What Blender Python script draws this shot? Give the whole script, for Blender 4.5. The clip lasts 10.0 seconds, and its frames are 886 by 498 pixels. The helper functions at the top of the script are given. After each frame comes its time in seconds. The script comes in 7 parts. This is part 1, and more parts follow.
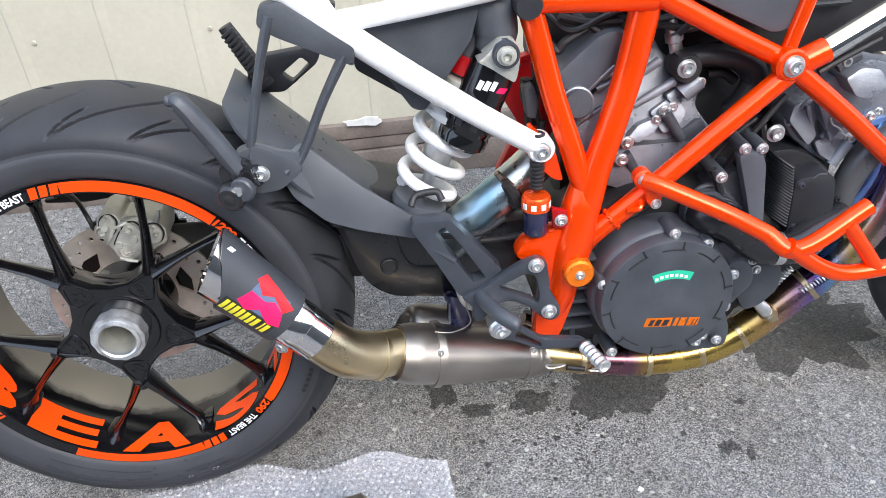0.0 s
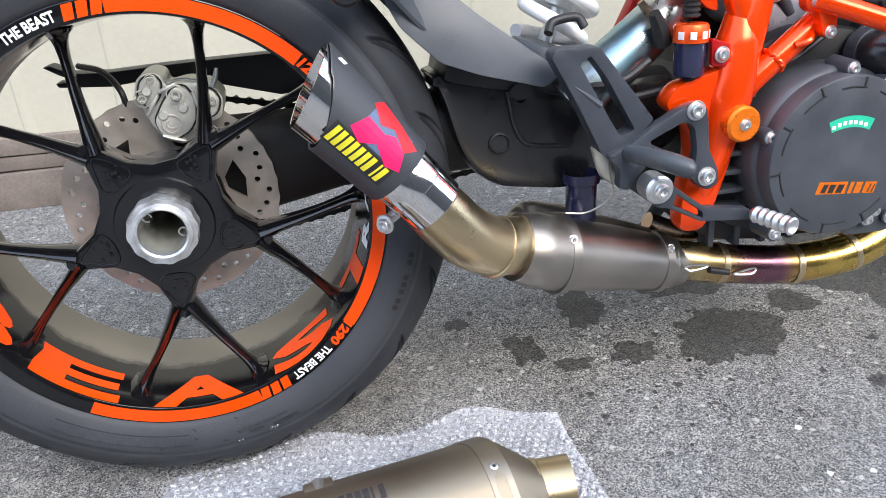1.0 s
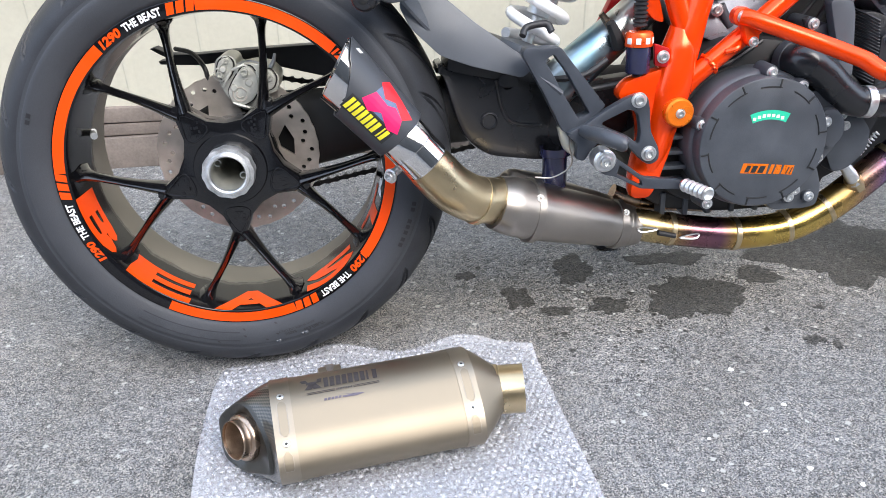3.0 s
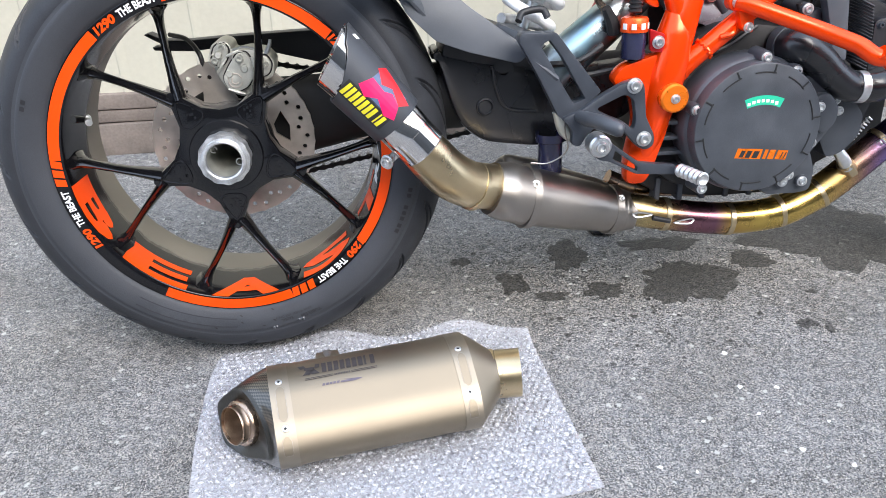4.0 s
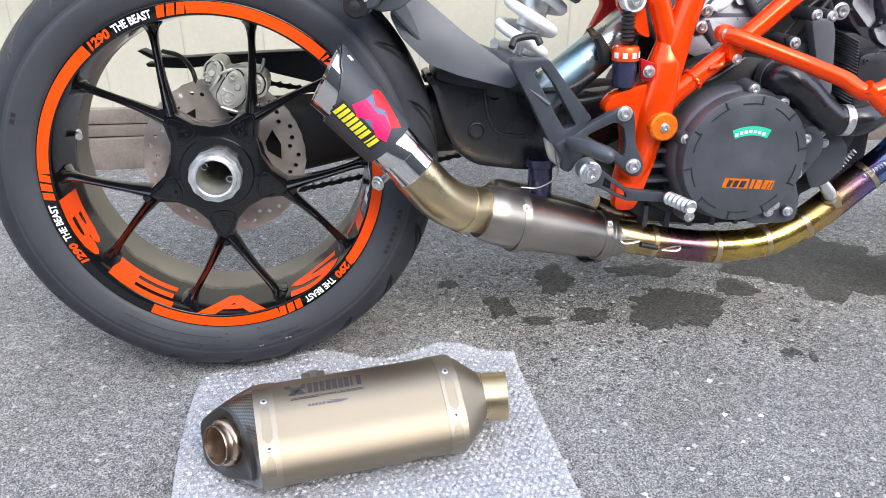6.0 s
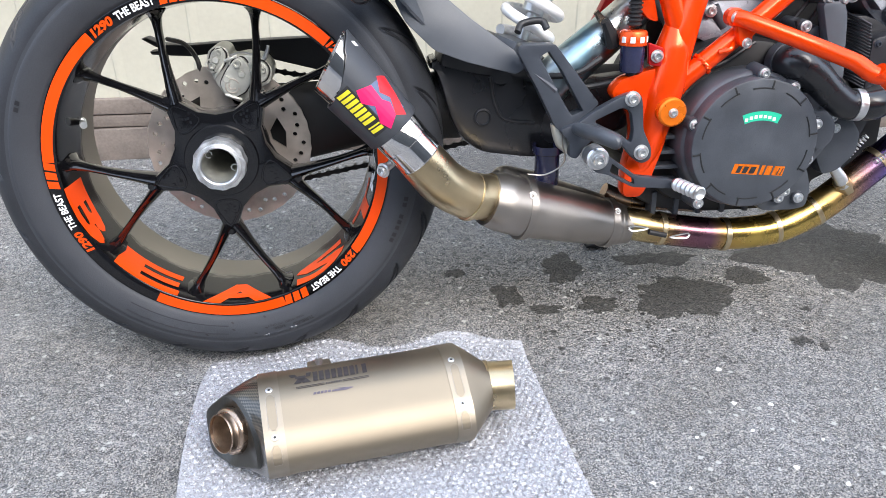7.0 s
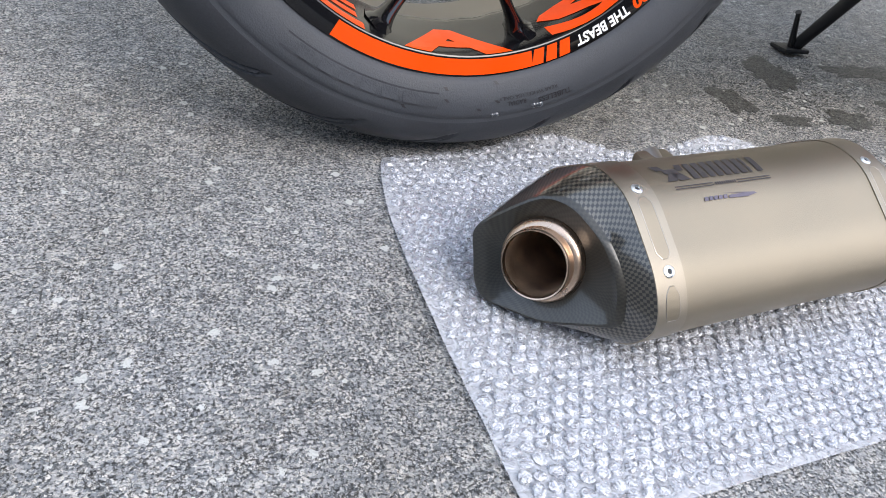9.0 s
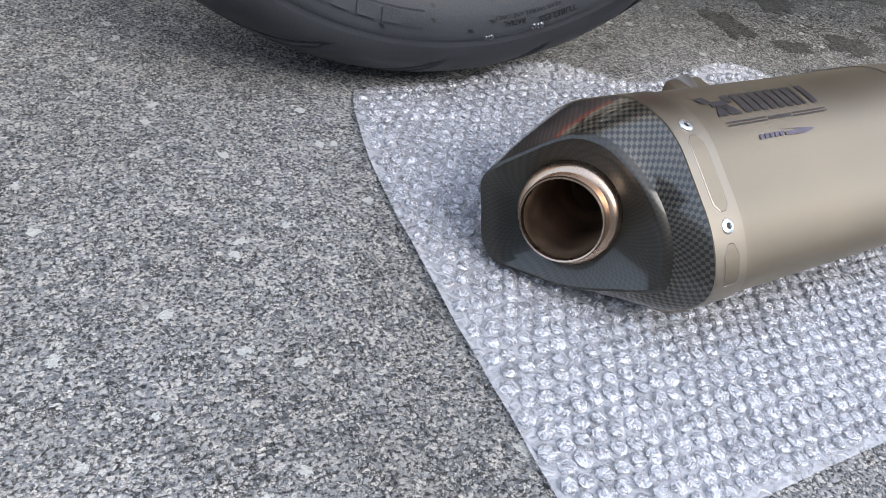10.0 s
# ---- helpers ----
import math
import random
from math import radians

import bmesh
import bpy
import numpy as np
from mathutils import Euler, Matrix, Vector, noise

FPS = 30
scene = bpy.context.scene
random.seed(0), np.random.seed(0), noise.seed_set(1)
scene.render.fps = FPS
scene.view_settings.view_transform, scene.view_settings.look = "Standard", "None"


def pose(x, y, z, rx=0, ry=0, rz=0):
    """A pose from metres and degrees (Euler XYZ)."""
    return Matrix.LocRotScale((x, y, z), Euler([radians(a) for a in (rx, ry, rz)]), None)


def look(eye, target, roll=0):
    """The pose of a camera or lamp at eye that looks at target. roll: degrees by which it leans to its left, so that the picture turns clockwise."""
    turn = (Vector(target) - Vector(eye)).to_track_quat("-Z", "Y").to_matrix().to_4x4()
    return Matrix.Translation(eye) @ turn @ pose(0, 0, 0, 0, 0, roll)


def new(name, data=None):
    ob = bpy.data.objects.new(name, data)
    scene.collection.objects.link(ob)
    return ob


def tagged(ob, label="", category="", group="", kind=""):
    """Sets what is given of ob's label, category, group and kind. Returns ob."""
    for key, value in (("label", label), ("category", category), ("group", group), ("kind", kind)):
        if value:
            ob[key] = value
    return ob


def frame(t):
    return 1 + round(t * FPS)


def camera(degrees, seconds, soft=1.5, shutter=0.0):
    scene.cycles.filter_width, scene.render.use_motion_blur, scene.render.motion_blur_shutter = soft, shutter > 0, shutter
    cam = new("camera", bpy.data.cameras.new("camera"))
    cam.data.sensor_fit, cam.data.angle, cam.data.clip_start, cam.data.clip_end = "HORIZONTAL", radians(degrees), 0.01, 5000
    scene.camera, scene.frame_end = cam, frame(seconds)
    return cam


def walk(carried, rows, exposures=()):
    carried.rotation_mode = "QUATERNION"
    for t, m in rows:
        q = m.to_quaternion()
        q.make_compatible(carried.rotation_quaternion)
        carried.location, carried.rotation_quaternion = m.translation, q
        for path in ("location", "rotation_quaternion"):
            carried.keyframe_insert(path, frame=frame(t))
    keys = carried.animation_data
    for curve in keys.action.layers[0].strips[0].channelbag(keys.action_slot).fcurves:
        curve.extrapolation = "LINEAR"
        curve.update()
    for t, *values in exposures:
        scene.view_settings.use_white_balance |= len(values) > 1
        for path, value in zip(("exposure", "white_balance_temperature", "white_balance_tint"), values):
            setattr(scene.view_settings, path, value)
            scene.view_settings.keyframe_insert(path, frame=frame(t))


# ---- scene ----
cam = camera(59.7, 10.0, soft=0.85)
PATH = [
    (0, (0.3791, -0.8678, 1.0487), (0.4485, -0.0751, 0.4430), -2.94),
    (0.5, (0.1959, -0.8028, 0.9436), (0.3443, -0.0164, 0.3439), -0.23),
    (1, (0.1404, -0.8149, 0.6967), (0.3168, 0.0424, 0.2131), -1.89),
    (1.5, (0.1785, -0.9137, 0.7570), (0.3141, -0.0089, 0.3532), -0.40),
    (2, (0.1792, -1.0139, 0.8001), (0.2993, -0.1199, 0.3684), -0.67),
    (2.5, (0.1915, -1.0594, 0.7819), (0.3040, -0.1676, 0.3437), 0.72),
    (3, (0.2071, -1.0794, 0.7551), (0.2855, -0.2073, 0.2720), -1.55),
    (4.5, (0.1972, -1.0851, 0.7563), (0.2967, -0.2238, 0.2580), -0.80),
    (5, (0.1963, -1.0880, 0.7562), (0.3116, -0.2237, 0.2666), 0.10),
    (5.5, (0.1914, -1.0855, 0.7580), (0.3067, -0.2117, 0.2857), 0.47),
    (7, (0.1987, -1.0800, 0.7477), (0.2956, -0.2094, 0.2653), -0.11),
    (7.5, (0.1746, -1.0679, 0.7453), (0.2681, -0.2079, 0.2435), 0.04),
    (8, (0.0856, -1.0760, 0.7602), (0.1368, -0.1957, 0.2886), -3.05),
    (8.5, (-0.1278, -0.8831, 0.5957), (0.0517, -0.0450, 0.0805), 2.31),
    (9, (-0.2324, -0.6797, 0.3903), (0.0782, 0.0567, -0.2108), 12.05),
    (9.5, (-0.2463, -0.5874, 0.3158), (0.1159, 0.0819, -0.3329), 15.03),
    (10, (-0.2388, -0.5840, 0.3279), (0.1459, 0.0731, -0.3203), 15.59),
]
walk(cam, [(t, look(eye, target, roll)) for t, eye, target, roll in PATH], [(0, 1.47), (2.5, 1.56), (4.5, 1.56), (7.5, 1.56), (8.5, 1.60), (9.2, 1.35), (10, 1.21)])

# ---- light ----
world = bpy.data.worlds.new("overcast_sky")
scene.world = world
world.use_nodes = True
_n, _l = world.node_tree.nodes, world.node_tree.links
sky = _n.new("ShaderNodeTexSky")
sky.sky_type, sky.sun_disc = "NISHITA", False
sky.sun_elevation, sky.sun_rotation = radians(43), radians(156)
sky.air_density, sky.dust_density, sky.ozone_density = 1.0, 6.0, 1.0
veil = _n.new("ShaderNodeMixRGB")
veil.inputs[0].default_value = 0.62
veil.inputs[2].default_value = (5.7, 6.9, 8.95, 1)
_l.new(sky.outputs[0], veil.inputs[1])
_l.new(veil.outputs[0], _n["Background"].inputs[0])
_n["Background"].inputs[1].default_value = 0.14
sun_data = bpy.data.lights.new("sun", "SUN")
sun_data.energy, sun_data.angle, sun_data.color = 1.05, radians(40), (1.0, 0.99, 0.98)
sun = new("sun", sun_data)
sun.matrix_world = look((1.5, -3.4, 3.4), (0, 0, 0))

# ---- helpers for building ----
LEAN_BIKE = 6.6


def part(name, bm, mat, parent=None, label="", smooth=True):
    """Link a bmesh as one mesh object under a thing or a part."""
    me = bpy.data.meshes.new(name)
    bmesh.ops.recalc_face_normals(bm, faces=bm.faces[:])
    bm.to_mesh(me)
    bm.free()
    return link(name, me, mat, parent, label, smooth)


def link(name, me, mat, parent=None, label="", smooth=True):
    if mat and not me.materials:
        me.materials.append(mat)
    if smooth:
        me.shade_smooth()
        me.set_sharp_from_angle(angle=radians(38))
    ob = new(name, me)
    ob.parent = parent
    if label:
        ob["label"] = label
    return ob


def empty(name, m=None, parent=None):
    ob = new(name)
    ob.empty_display_size = 0.1
    ob.parent = parent
    if m is not None:
        ob.matrix_basis = m
    return ob


def spline(pts, n=8):
    """Catmull-Rom through 3D points."""
    p = [Vector(q) for q in pts]
    p = [2 * p[0] - p[1]] + p + [2 * p[-1] - p[-2]]
    out = []
    for i in range(1, len(p) - 2):
        for k in range(n):
            t = k / n
            out.append(0.5 * (2 * p[i] + (p[i + 1] - p[i - 1]) * t + (2 * p[i - 1] - 5 * p[i] + 4 * p[i + 1] - p[i + 2]) * t * t
                              + (3 * p[i] - p[i - 1] - 3 * p[i + 1] + p[i + 2]) * t ** 3))
    out.append(p[-2].copy())
    return out


def sweep(bm, pts, radius, seg=14, cap=True, flat=1.0, up=None):
    """A tube along pts; radius is a number or one for each point. Returns the rings."""
    pts = [Vector(q) for q in pts]
    rad = [float(r) for r in radius] if hasattr(radius, "__len__") else [float(radius)] * len(pts)
    d0 = (pts[1] - pts[0]).normalized()
    ref = Vector(up) if up else (Vector((0, 0, 1)) if abs(d0.z) < 0.9 else Vector((1, 0, 0)))
    u = (ref - d0 * ref.dot(d0)).normalized()
    rings = []
    for i, q in enumerate(pts):
        d = (pts[min(i + 1, len(pts) - 1)] - pts[max(i - 1, 0)]).normalized()
        u = (u - d * u.dot(d)).normalized()
        w = d.cross(u)
        rings.append([bm.verts.new(q + rad[i] * (u * math.cos(a) + w * math.sin(a) * flat)) for a in (2 * math.pi * k / seg for k in range(seg))])
    for a, b in zip(rings, rings[1:]):
        for k in range(seg):
            bm.faces.new((a[k], a[(k + 1) % seg], b[(k + 1) % seg], b[k]))
    if cap:
        bm.faces.new(rings[0][::-1])
        bm.faces.new(rings[-1])
    return rings


def tube(pts, radius, seg=14, smooth=8, cap=True, flat=1.0, up=None):
    bm = bmesh.new()
    q = spline(pts, smooth) if smooth and len(pts) > 2 else pts
    if hasattr(radius, "__len__") and len(radius) != len(q):
        at = np.linspace(0, len(radius) - 1, len(q))
        radius = list(np.interp(at, range(len(radius)), radius))
    sweep(bm, q, radius, seg, cap, flat, up)
    return bm


def lathe(bm, profile, m, seg=48, closed=False, a0=0.0, a1=360.0):
    """Turn (radius, height) pairs about the z axis of m."""
    full = abs(a1 - a0) >= 360
    n = seg if full else seg + 1
    rings = []
    for r, h in profile:
        rings.append([bm.verts.new(m @ Vector((r * math.cos(a), r * math.sin(a), h))) for a in (radians(a0 + (a1 - a0) * k / seg) for k in range(n))])
    pairs = list(zip(rings, rings[1:])) + ([(rings[-1], rings[0])] if closed else [])
    for a, b in pairs:
        for k in range(seg):
            j = (k + 1) % n
            bm.faces.new((a[k], a[j], b[j], b[k]))
    return rings


def lathed(profile, m, seg=48, closed=False, ends=False, a0=0.0, a1=360.0):
    bm = bmesh.new()
    rings = lathe(bm, profile, m, seg, closed, a0, a1)
    if ends:
        bm.faces.new(rings[0][::-1])
        bm.faces.new(rings[-1])
    return bm


def ring2(cx, cz, r, n=24, a0=0.0):
    return [(cx + r * math.cos(a0 + 2 * math.pi * k / n), cz + r * math.sin(a0 + 2 * math.pi * k / n)) for k in range(n)]


def rounded(pts, r, n=4):
    """Round the corners of a 2D polygon."""
    out = []
    for i, p in enumerate(pts):
        p, a, b = Vector(p), Vector(pts[i - 1]), Vector(pts[(i + 1) % len(pts)])
        ra = min(r, 0.45 * (a - p).length, 0.45 * (b - p).length)
        s, e = p + (a - p).normalized() * ra, p + (b - p).normalized() * ra
        for k in range(n + 1):
            t = k / n
            out.append(tuple((1 - t) ** 2 * s + 2 * t * (1 - t) * p + t * t * e))
    return out


def plate(outer, holes, y0, y1, bevel=0.0, shear=None, bm=None):
    """A flat plate with holes: outlines in x, z, from y0 to y1. shear(x, z) adds to y."""
    bm = bm or bmesh.new()
    edges, first = [], len(bm.verts)
    for loop in [outer, *holes]:
        vs = [bm.verts.new((x, y0, z)) for x, z in loop]
        edges += [bm.edges.new((vs[i], vs[(i + 1) % len(vs)])) for i in range(len(vs))]
    faces = [f for f in bmesh.ops.triangle_fill(bm, use_beauty=True, use_dissolve=False, edges=edges)["geom"] if isinstance(f, bmesh.types.BMFace)]
    made = bmesh.ops.extrude_face_region(bm, geom=faces)["geom"]
    vs = [v for v in made if isinstance(v, bmesh.types.BMVert)]
    bmesh.ops.translate(bm, verts=vs, vec=(0, y1 - y0, 0))
    if bevel:
        bmesh.ops.recalc_face_normals(bm, faces=bm.faces[:])
        sharp = [e for e in bm.edges if len(e.link_faces) == 2 and e.calc_face_angle(0) > 0.9]
        bmesh.ops.bevel(bm, geom=sharp, offset=bevel, segments=2, affect="EDGES", profile=0.6)
    if shear:
        for v in bm.verts:
            v.co.y += shear(v.co.x, v.co.z)
    return bm


def block(x0, x1, y0, y1, z0, z1, bevel=0.004, m=None, bm=None, seg=2):
    bm = bm or bmesh.new()
    made = bmesh.ops.create_cube(bm, size=1)["verts"]
    for v in made:
        v.co = Vector(((x0 + x1) / 2 + v.co.x * (x1 - x0), (y0 + y1) / 2 + v.co.y * (y1 - y0), (z0 + z1) / 2 + v.co.z * (z1 - z0)))
    if bevel:
        es = {e for v in made for e in v.link_edges}
        made = bmesh.ops.bevel(bm, geom=list(es), offset=bevel, segments=seg, affect="EDGES", profile=0.6)["verts"]
    if m is not None:
        bmesh.ops.transform(bm, matrix=m, verts=bm.verts[:])
    return bm


def loft(sections, closed=True, cap=True, bm=None):
    """Skin rings of 3D points, all of one length."""
    bm = bm or bmesh.new()
    rings = [[bm.verts.new(p) for p in s] for s in sections]
    n = len(rings[0])
    for a, b in zip(rings, rings[1:]):
        for k in range(n if closed else n - 1):
            bm.faces.new((a[k], a[(k + 1) % n], b[(k + 1) % n], b[k]))
    if cap and closed:
        bm.faces.new(rings[0][::-1])
        bm.faces.new(rings[-1])
    return bm


def facing(x, y, z, towards=(0, -1, 0)):
    """A pose at a place whose z axis points towards."""
    return Matrix.Translation((x, y, z)) @ Vector(towards).to_track_quat("Z", "Y").to_matrix().to_4x4()


SIDE = Matrix(((1, 0, 0, 0), (0, 0, -1, 0), (0, 1, 0, 0), (0, 0, 0, 1)))  # local z to -y, local y to +z
BOLTS = {}


def bolt(x, y, z, r, parent, mat, towards=(0, -1, 0), washer=True, name="bolt"):
    """A socket-head bolt with washer; alike bolts share their mesh."""
    key = (round(r, 4), mat.name, washer)
    if key not in BOLTS:
        bm = bmesh.new()
        if washer:
            lathe(bm, [(0.0005, 0), (r * 1.35, 0), (r * 1.35, r * 0.18), (r, r * 0.2)], Matrix(), 18)
        lathe(bm, [(r, 0), (r, r * 0.75), (r * 0.85, r * 0.95), (r * 0.55, r * 0.95)], Matrix(), 18)
        lathe(bm, [(r * 0.55, r * 0.95), (r * 0.5, r * 0.4), (0.0002, r * 0.4)], Matrix(), 6)
        bmesh.ops.recalc_face_normals(bm, faces=bm.faces[:])
        me = bpy.data.meshes.new("bolt")
        bm.to_mesh(me)
        bm.free()
        BOLTS[key] = me
    ob = link(name, BOLTS[key], mat, parent)
    ob.matrix_basis = facing(x, y, z, towards) @ pose(0, 0, 0, 0, 0, (x * 7919 + z * 3571) % 1 * 60)
    return ob


def lettering(body, size, shear=0.0, bold=0.0):
    """The flat mesh of a word as vertices and polygons, starting at the origin."""
    cu = bpy.data.curves.new("word", "FONT")
    cu.body, cu.size, cu.shear, cu.offset, cu.resolution_u = body, size, shear, bold, 3
    cu.align_x = "LEFT"
    ob = bpy.data.objects.new("word", cu)
    scene.collection.objects.link(ob)
    bpy.context.view_layer.update()
    me = bpy.data.meshes.new_from_object(ob.evaluated_get(bpy.context.evaluated_depsgraph_get()))
    vs, fs = [v.co.copy() for v in me.vertices], [tuple(p.vertices) for p in me.polygons]
    bpy.data.objects.remove(ob)
    bpy.data.curves.remove(cu)
    bpy.data.meshes.remove(me)
    return vs, fs


def fit_word(body, x0, x1, y0, y1, bold=0.0, shear=0.0):
    """A word scaled into the box x0..x1, y0..y1."""
    vs, fs = lettering(body, 1.0, shear, bold)
    ax, bx = min(v.x for v in vs), max(v.x for v in vs)
    ay, by = min(v.y for v in vs), max(v.y for v in vs)
    return [Vector((x0 + (v.x - ax) / (bx - ax) * (x1 - x0), y0 + (v.y - ay) / (by - ay) * (y1 - y0), 0)) for v in vs], fs


def decal(name, pieces, where, mat, parent, thick=0.0004, cut=0.0, label=""):
    """Thin film: pieces of (points, faces) in two coordinates, laid on a surface by where(u, v, height)."""
    bm = bmesh.new()
    for vs, fs in pieces:
        made = [bm.verts.new((v[0], v[1], 0)) for v in vs]
        for f in fs:
            try:
                bm.faces.new([made[i] for i in f])
            except ValueError:
                pass
    if cut:
        for axis in (0, 1):
            lo, hi = min(v.co[axis] for v in bm.verts), max(v.co[axis] for v in bm.verts)
            step = cut[axis] if isinstance(cut, tuple) else cut
            for k in range(1, int((hi - lo) / step) + 1):
                co, no = [0, 0, 0], [0, 0, 0]
                co[axis], no[axis] = lo + k * step, 1
                bmesh.ops.bisect_plane(bm, geom=bm.verts[:] + bm.edges[:] + bm.faces[:], plane_co=co, plane_no=no)
    for v in bm.verts:
        v.co = where(v.co.x, v.co.y, thick)
    return part(name, bm, mat, parent, label, smooth=False)


def quad(x0, x1, y0, y1, skew=0.0):
    return [(x0, y0), (x1, y0), (x1 + skew, y1), (x0 + skew, y1)], [(0, 1, 2, 3)]


# ---- materials ----
def mat(name, color, rough=0.5, metal=0.0, var=0.12, scale=30.0, bump=0.0, bscale=400.0, coat=0.0, rvar=0.1, dirt=None, spec=0.5):
    """A painted, moulded or bare surface: colour that varies at two scales, uneven gloss and fine relief."""
    m = bpy.data.materials.new(name)
    m.use_nodes = True
    nt = m.node_tree
    b = nt.nodes["Principled BSDF"]
    co = nt.nodes.new("ShaderNodeTexCoord")
    big, fine = nt.nodes.new("ShaderNodeTexNoise"), nt.nodes.new("ShaderNodeTexNoise")
    big.inputs["Scale"].default_value, fine.inputs["Scale"].default_value = scale, bscale
    big.inputs["Detail"].default_value, fine.inputs["Detail"].default_value = 5, 3
    for t in (big, fine):
        nt.links.new(co.outputs["Object"], t.inputs["Vector"])
    add = nt.nodes.new("ShaderNodeMath")
    add.operation = "ADD"
    half = nt.nodes.new("ShaderNodeMath")
    half.operation = "MULTIPLY"
    half.inputs[1].default_value = 0.4
    nt.links.new(fine.outputs["Fac"], half.inputs[0])
    nt.links.new(big.outputs["Fac"], add.inputs[0])
    nt.links.new(half.outputs[0], add.inputs[1])
    ramp = nt.nodes.new("ShaderNodeValToRGB")
    ramp.color_ramp.elements[0].position, ramp.color_ramp.elements[1].position = 0.45, 0.95
    lo = dirt or [c * (1 - var) for c in color]
    hi = [min(1, c * (1 + var)) for c in color]
    ramp.color_ramp.elements[0].color, ramp.color_ramp.elements[1].color = (*lo, 1), (*hi, 1)
    nt.links.new(add.outputs[0], ramp.inputs[0])
    nt.links.new(ramp.outputs[0], b.inputs["Base Color"])
    rr = nt.nodes.new("ShaderNodeMapRange")
    rr.inputs["From Min"].default_value, rr.inputs["From Max"].default_value = 0.3, 0.7
    rr.inputs["To Min"].default_value, rr.inputs["To Max"].default_value = max(0.02, rough - rvar), min(1, rough + rvar)
    nt.links.new(big.outputs["Fac"], rr.inputs["Value"])
    nt.links.new(rr.outputs[0], b.inputs["Roughness"])
    b.inputs["Metallic"].default_value = metal
    b.inputs["Coat Weight"].default_value, b.inputs["Coat Roughness"].default_value = coat, 0.06
    b.inputs["Specular IOR Level"].default_value = spec
    if bump:
        bp = nt.nodes.new("ShaderNodeBump")
        bp.inputs["Strength"].default_value, bp.inputs["Distance"].default_value = bump, 0.001
        nt.links.new(fine.outputs["Fac"], bp.inputs["Height"])
        nt.links.new(bp.outputs[0], b.inputs["Normal"])
    return m


def bands(name, stops, axis="X", rough=0.3, x0=0.0, x1=1.0):
    """Heat-tinted metal: colours along one axis of the object, blurred by noise."""
    m = mat(name, (0.5, 0.45, 0.4), rough, 1.0, 0.1, 25, 0.05, 900)
    nt = m.node_tree
    b = nt.nodes["Principled BSDF"]
    co = nt.nodes.new("ShaderNodeTexCoord")
    sep = nt.nodes.new("ShaderNodeSeparateXYZ")
    nt.links.new(co.outputs["Object"], sep.inputs[0])
    no = nt.nodes.new("ShaderNodeTexNoise")
    no.inputs["Scale"].default_value = 18
    nt.links.new(co.outputs["Object"], no.inputs["Vector"])
    mr = nt.nodes.new("ShaderNodeMapRange")
    mr.inputs["From Min"].default_value, mr.inputs["From Max"].default_value = x0, x1
    nt.links.new(sep.outputs[axis], mr.inputs["Value"])
    ma = nt.nodes.new("ShaderNodeMath")
    ma.operation = "MULTIPLY_ADD"
    ma.inputs[1].default_value, ma.inputs[2].default_value = 0.05, -0.025
    nt.links.new(no.outputs["Fac"], ma.inputs[0])
    ad = nt.nodes.new("ShaderNodeMath")
    nt.links.new(mr.outputs[0], ad.inputs[0])
    nt.links.new(ma.outputs[0], ad.inputs[1])
    ramp = nt.nodes.new("ShaderNodeValToRGB")
    el = ramp.color_ramp.elements
    while len(el) < len(stops):
        el.new(0.5)
    for e, (p, c) in zip(el, stops):
        e.position, e.color = p, (*c, 1)
    nt.links.new(ad.outputs[0], ramp.inputs[0])
    nt.links.new(ramp.outputs[0], b.inputs["Base Color"])
    return m


M_ORANGE = mat("orange_powder_coat", (0.96, 0.062, 0.0006), 0.20, 0.40, 0.05, 14, 0.16, 220, coat=0.18, rvar=0.06)
M_WHITE = mat("white_powder_coat", (0.80, 0.80, 0.80), 0.32, 0, 0.05, 30, 0.5, 330, coat=0.2)
M_PLASTIC = mat("black_moulded_plastic", (0.017, 0.018, 0.022), 0.45, 0, 0.25, 22, 0.35, 1400, rvar=0.08)
M_GREYPLASTIC = mat("grey_faded_plastic", (0.078, 0.086, 0.100), 0.45, 0, 0.2, 12, 0.2, 1200, rvar=0.08)
M_ANOD = mat("dark_cast_alloy", (0.054, 0.061, 0.075), 0.36, 0.25, 0.2, 25, 0.25, 900)
M_GLOSS = mat("gloss_black_paint", (0.005, 0.005, 0.006), 0.07, 0, 0.3, 30, 0.05, 500, coat=0.3, rvar=0.03)
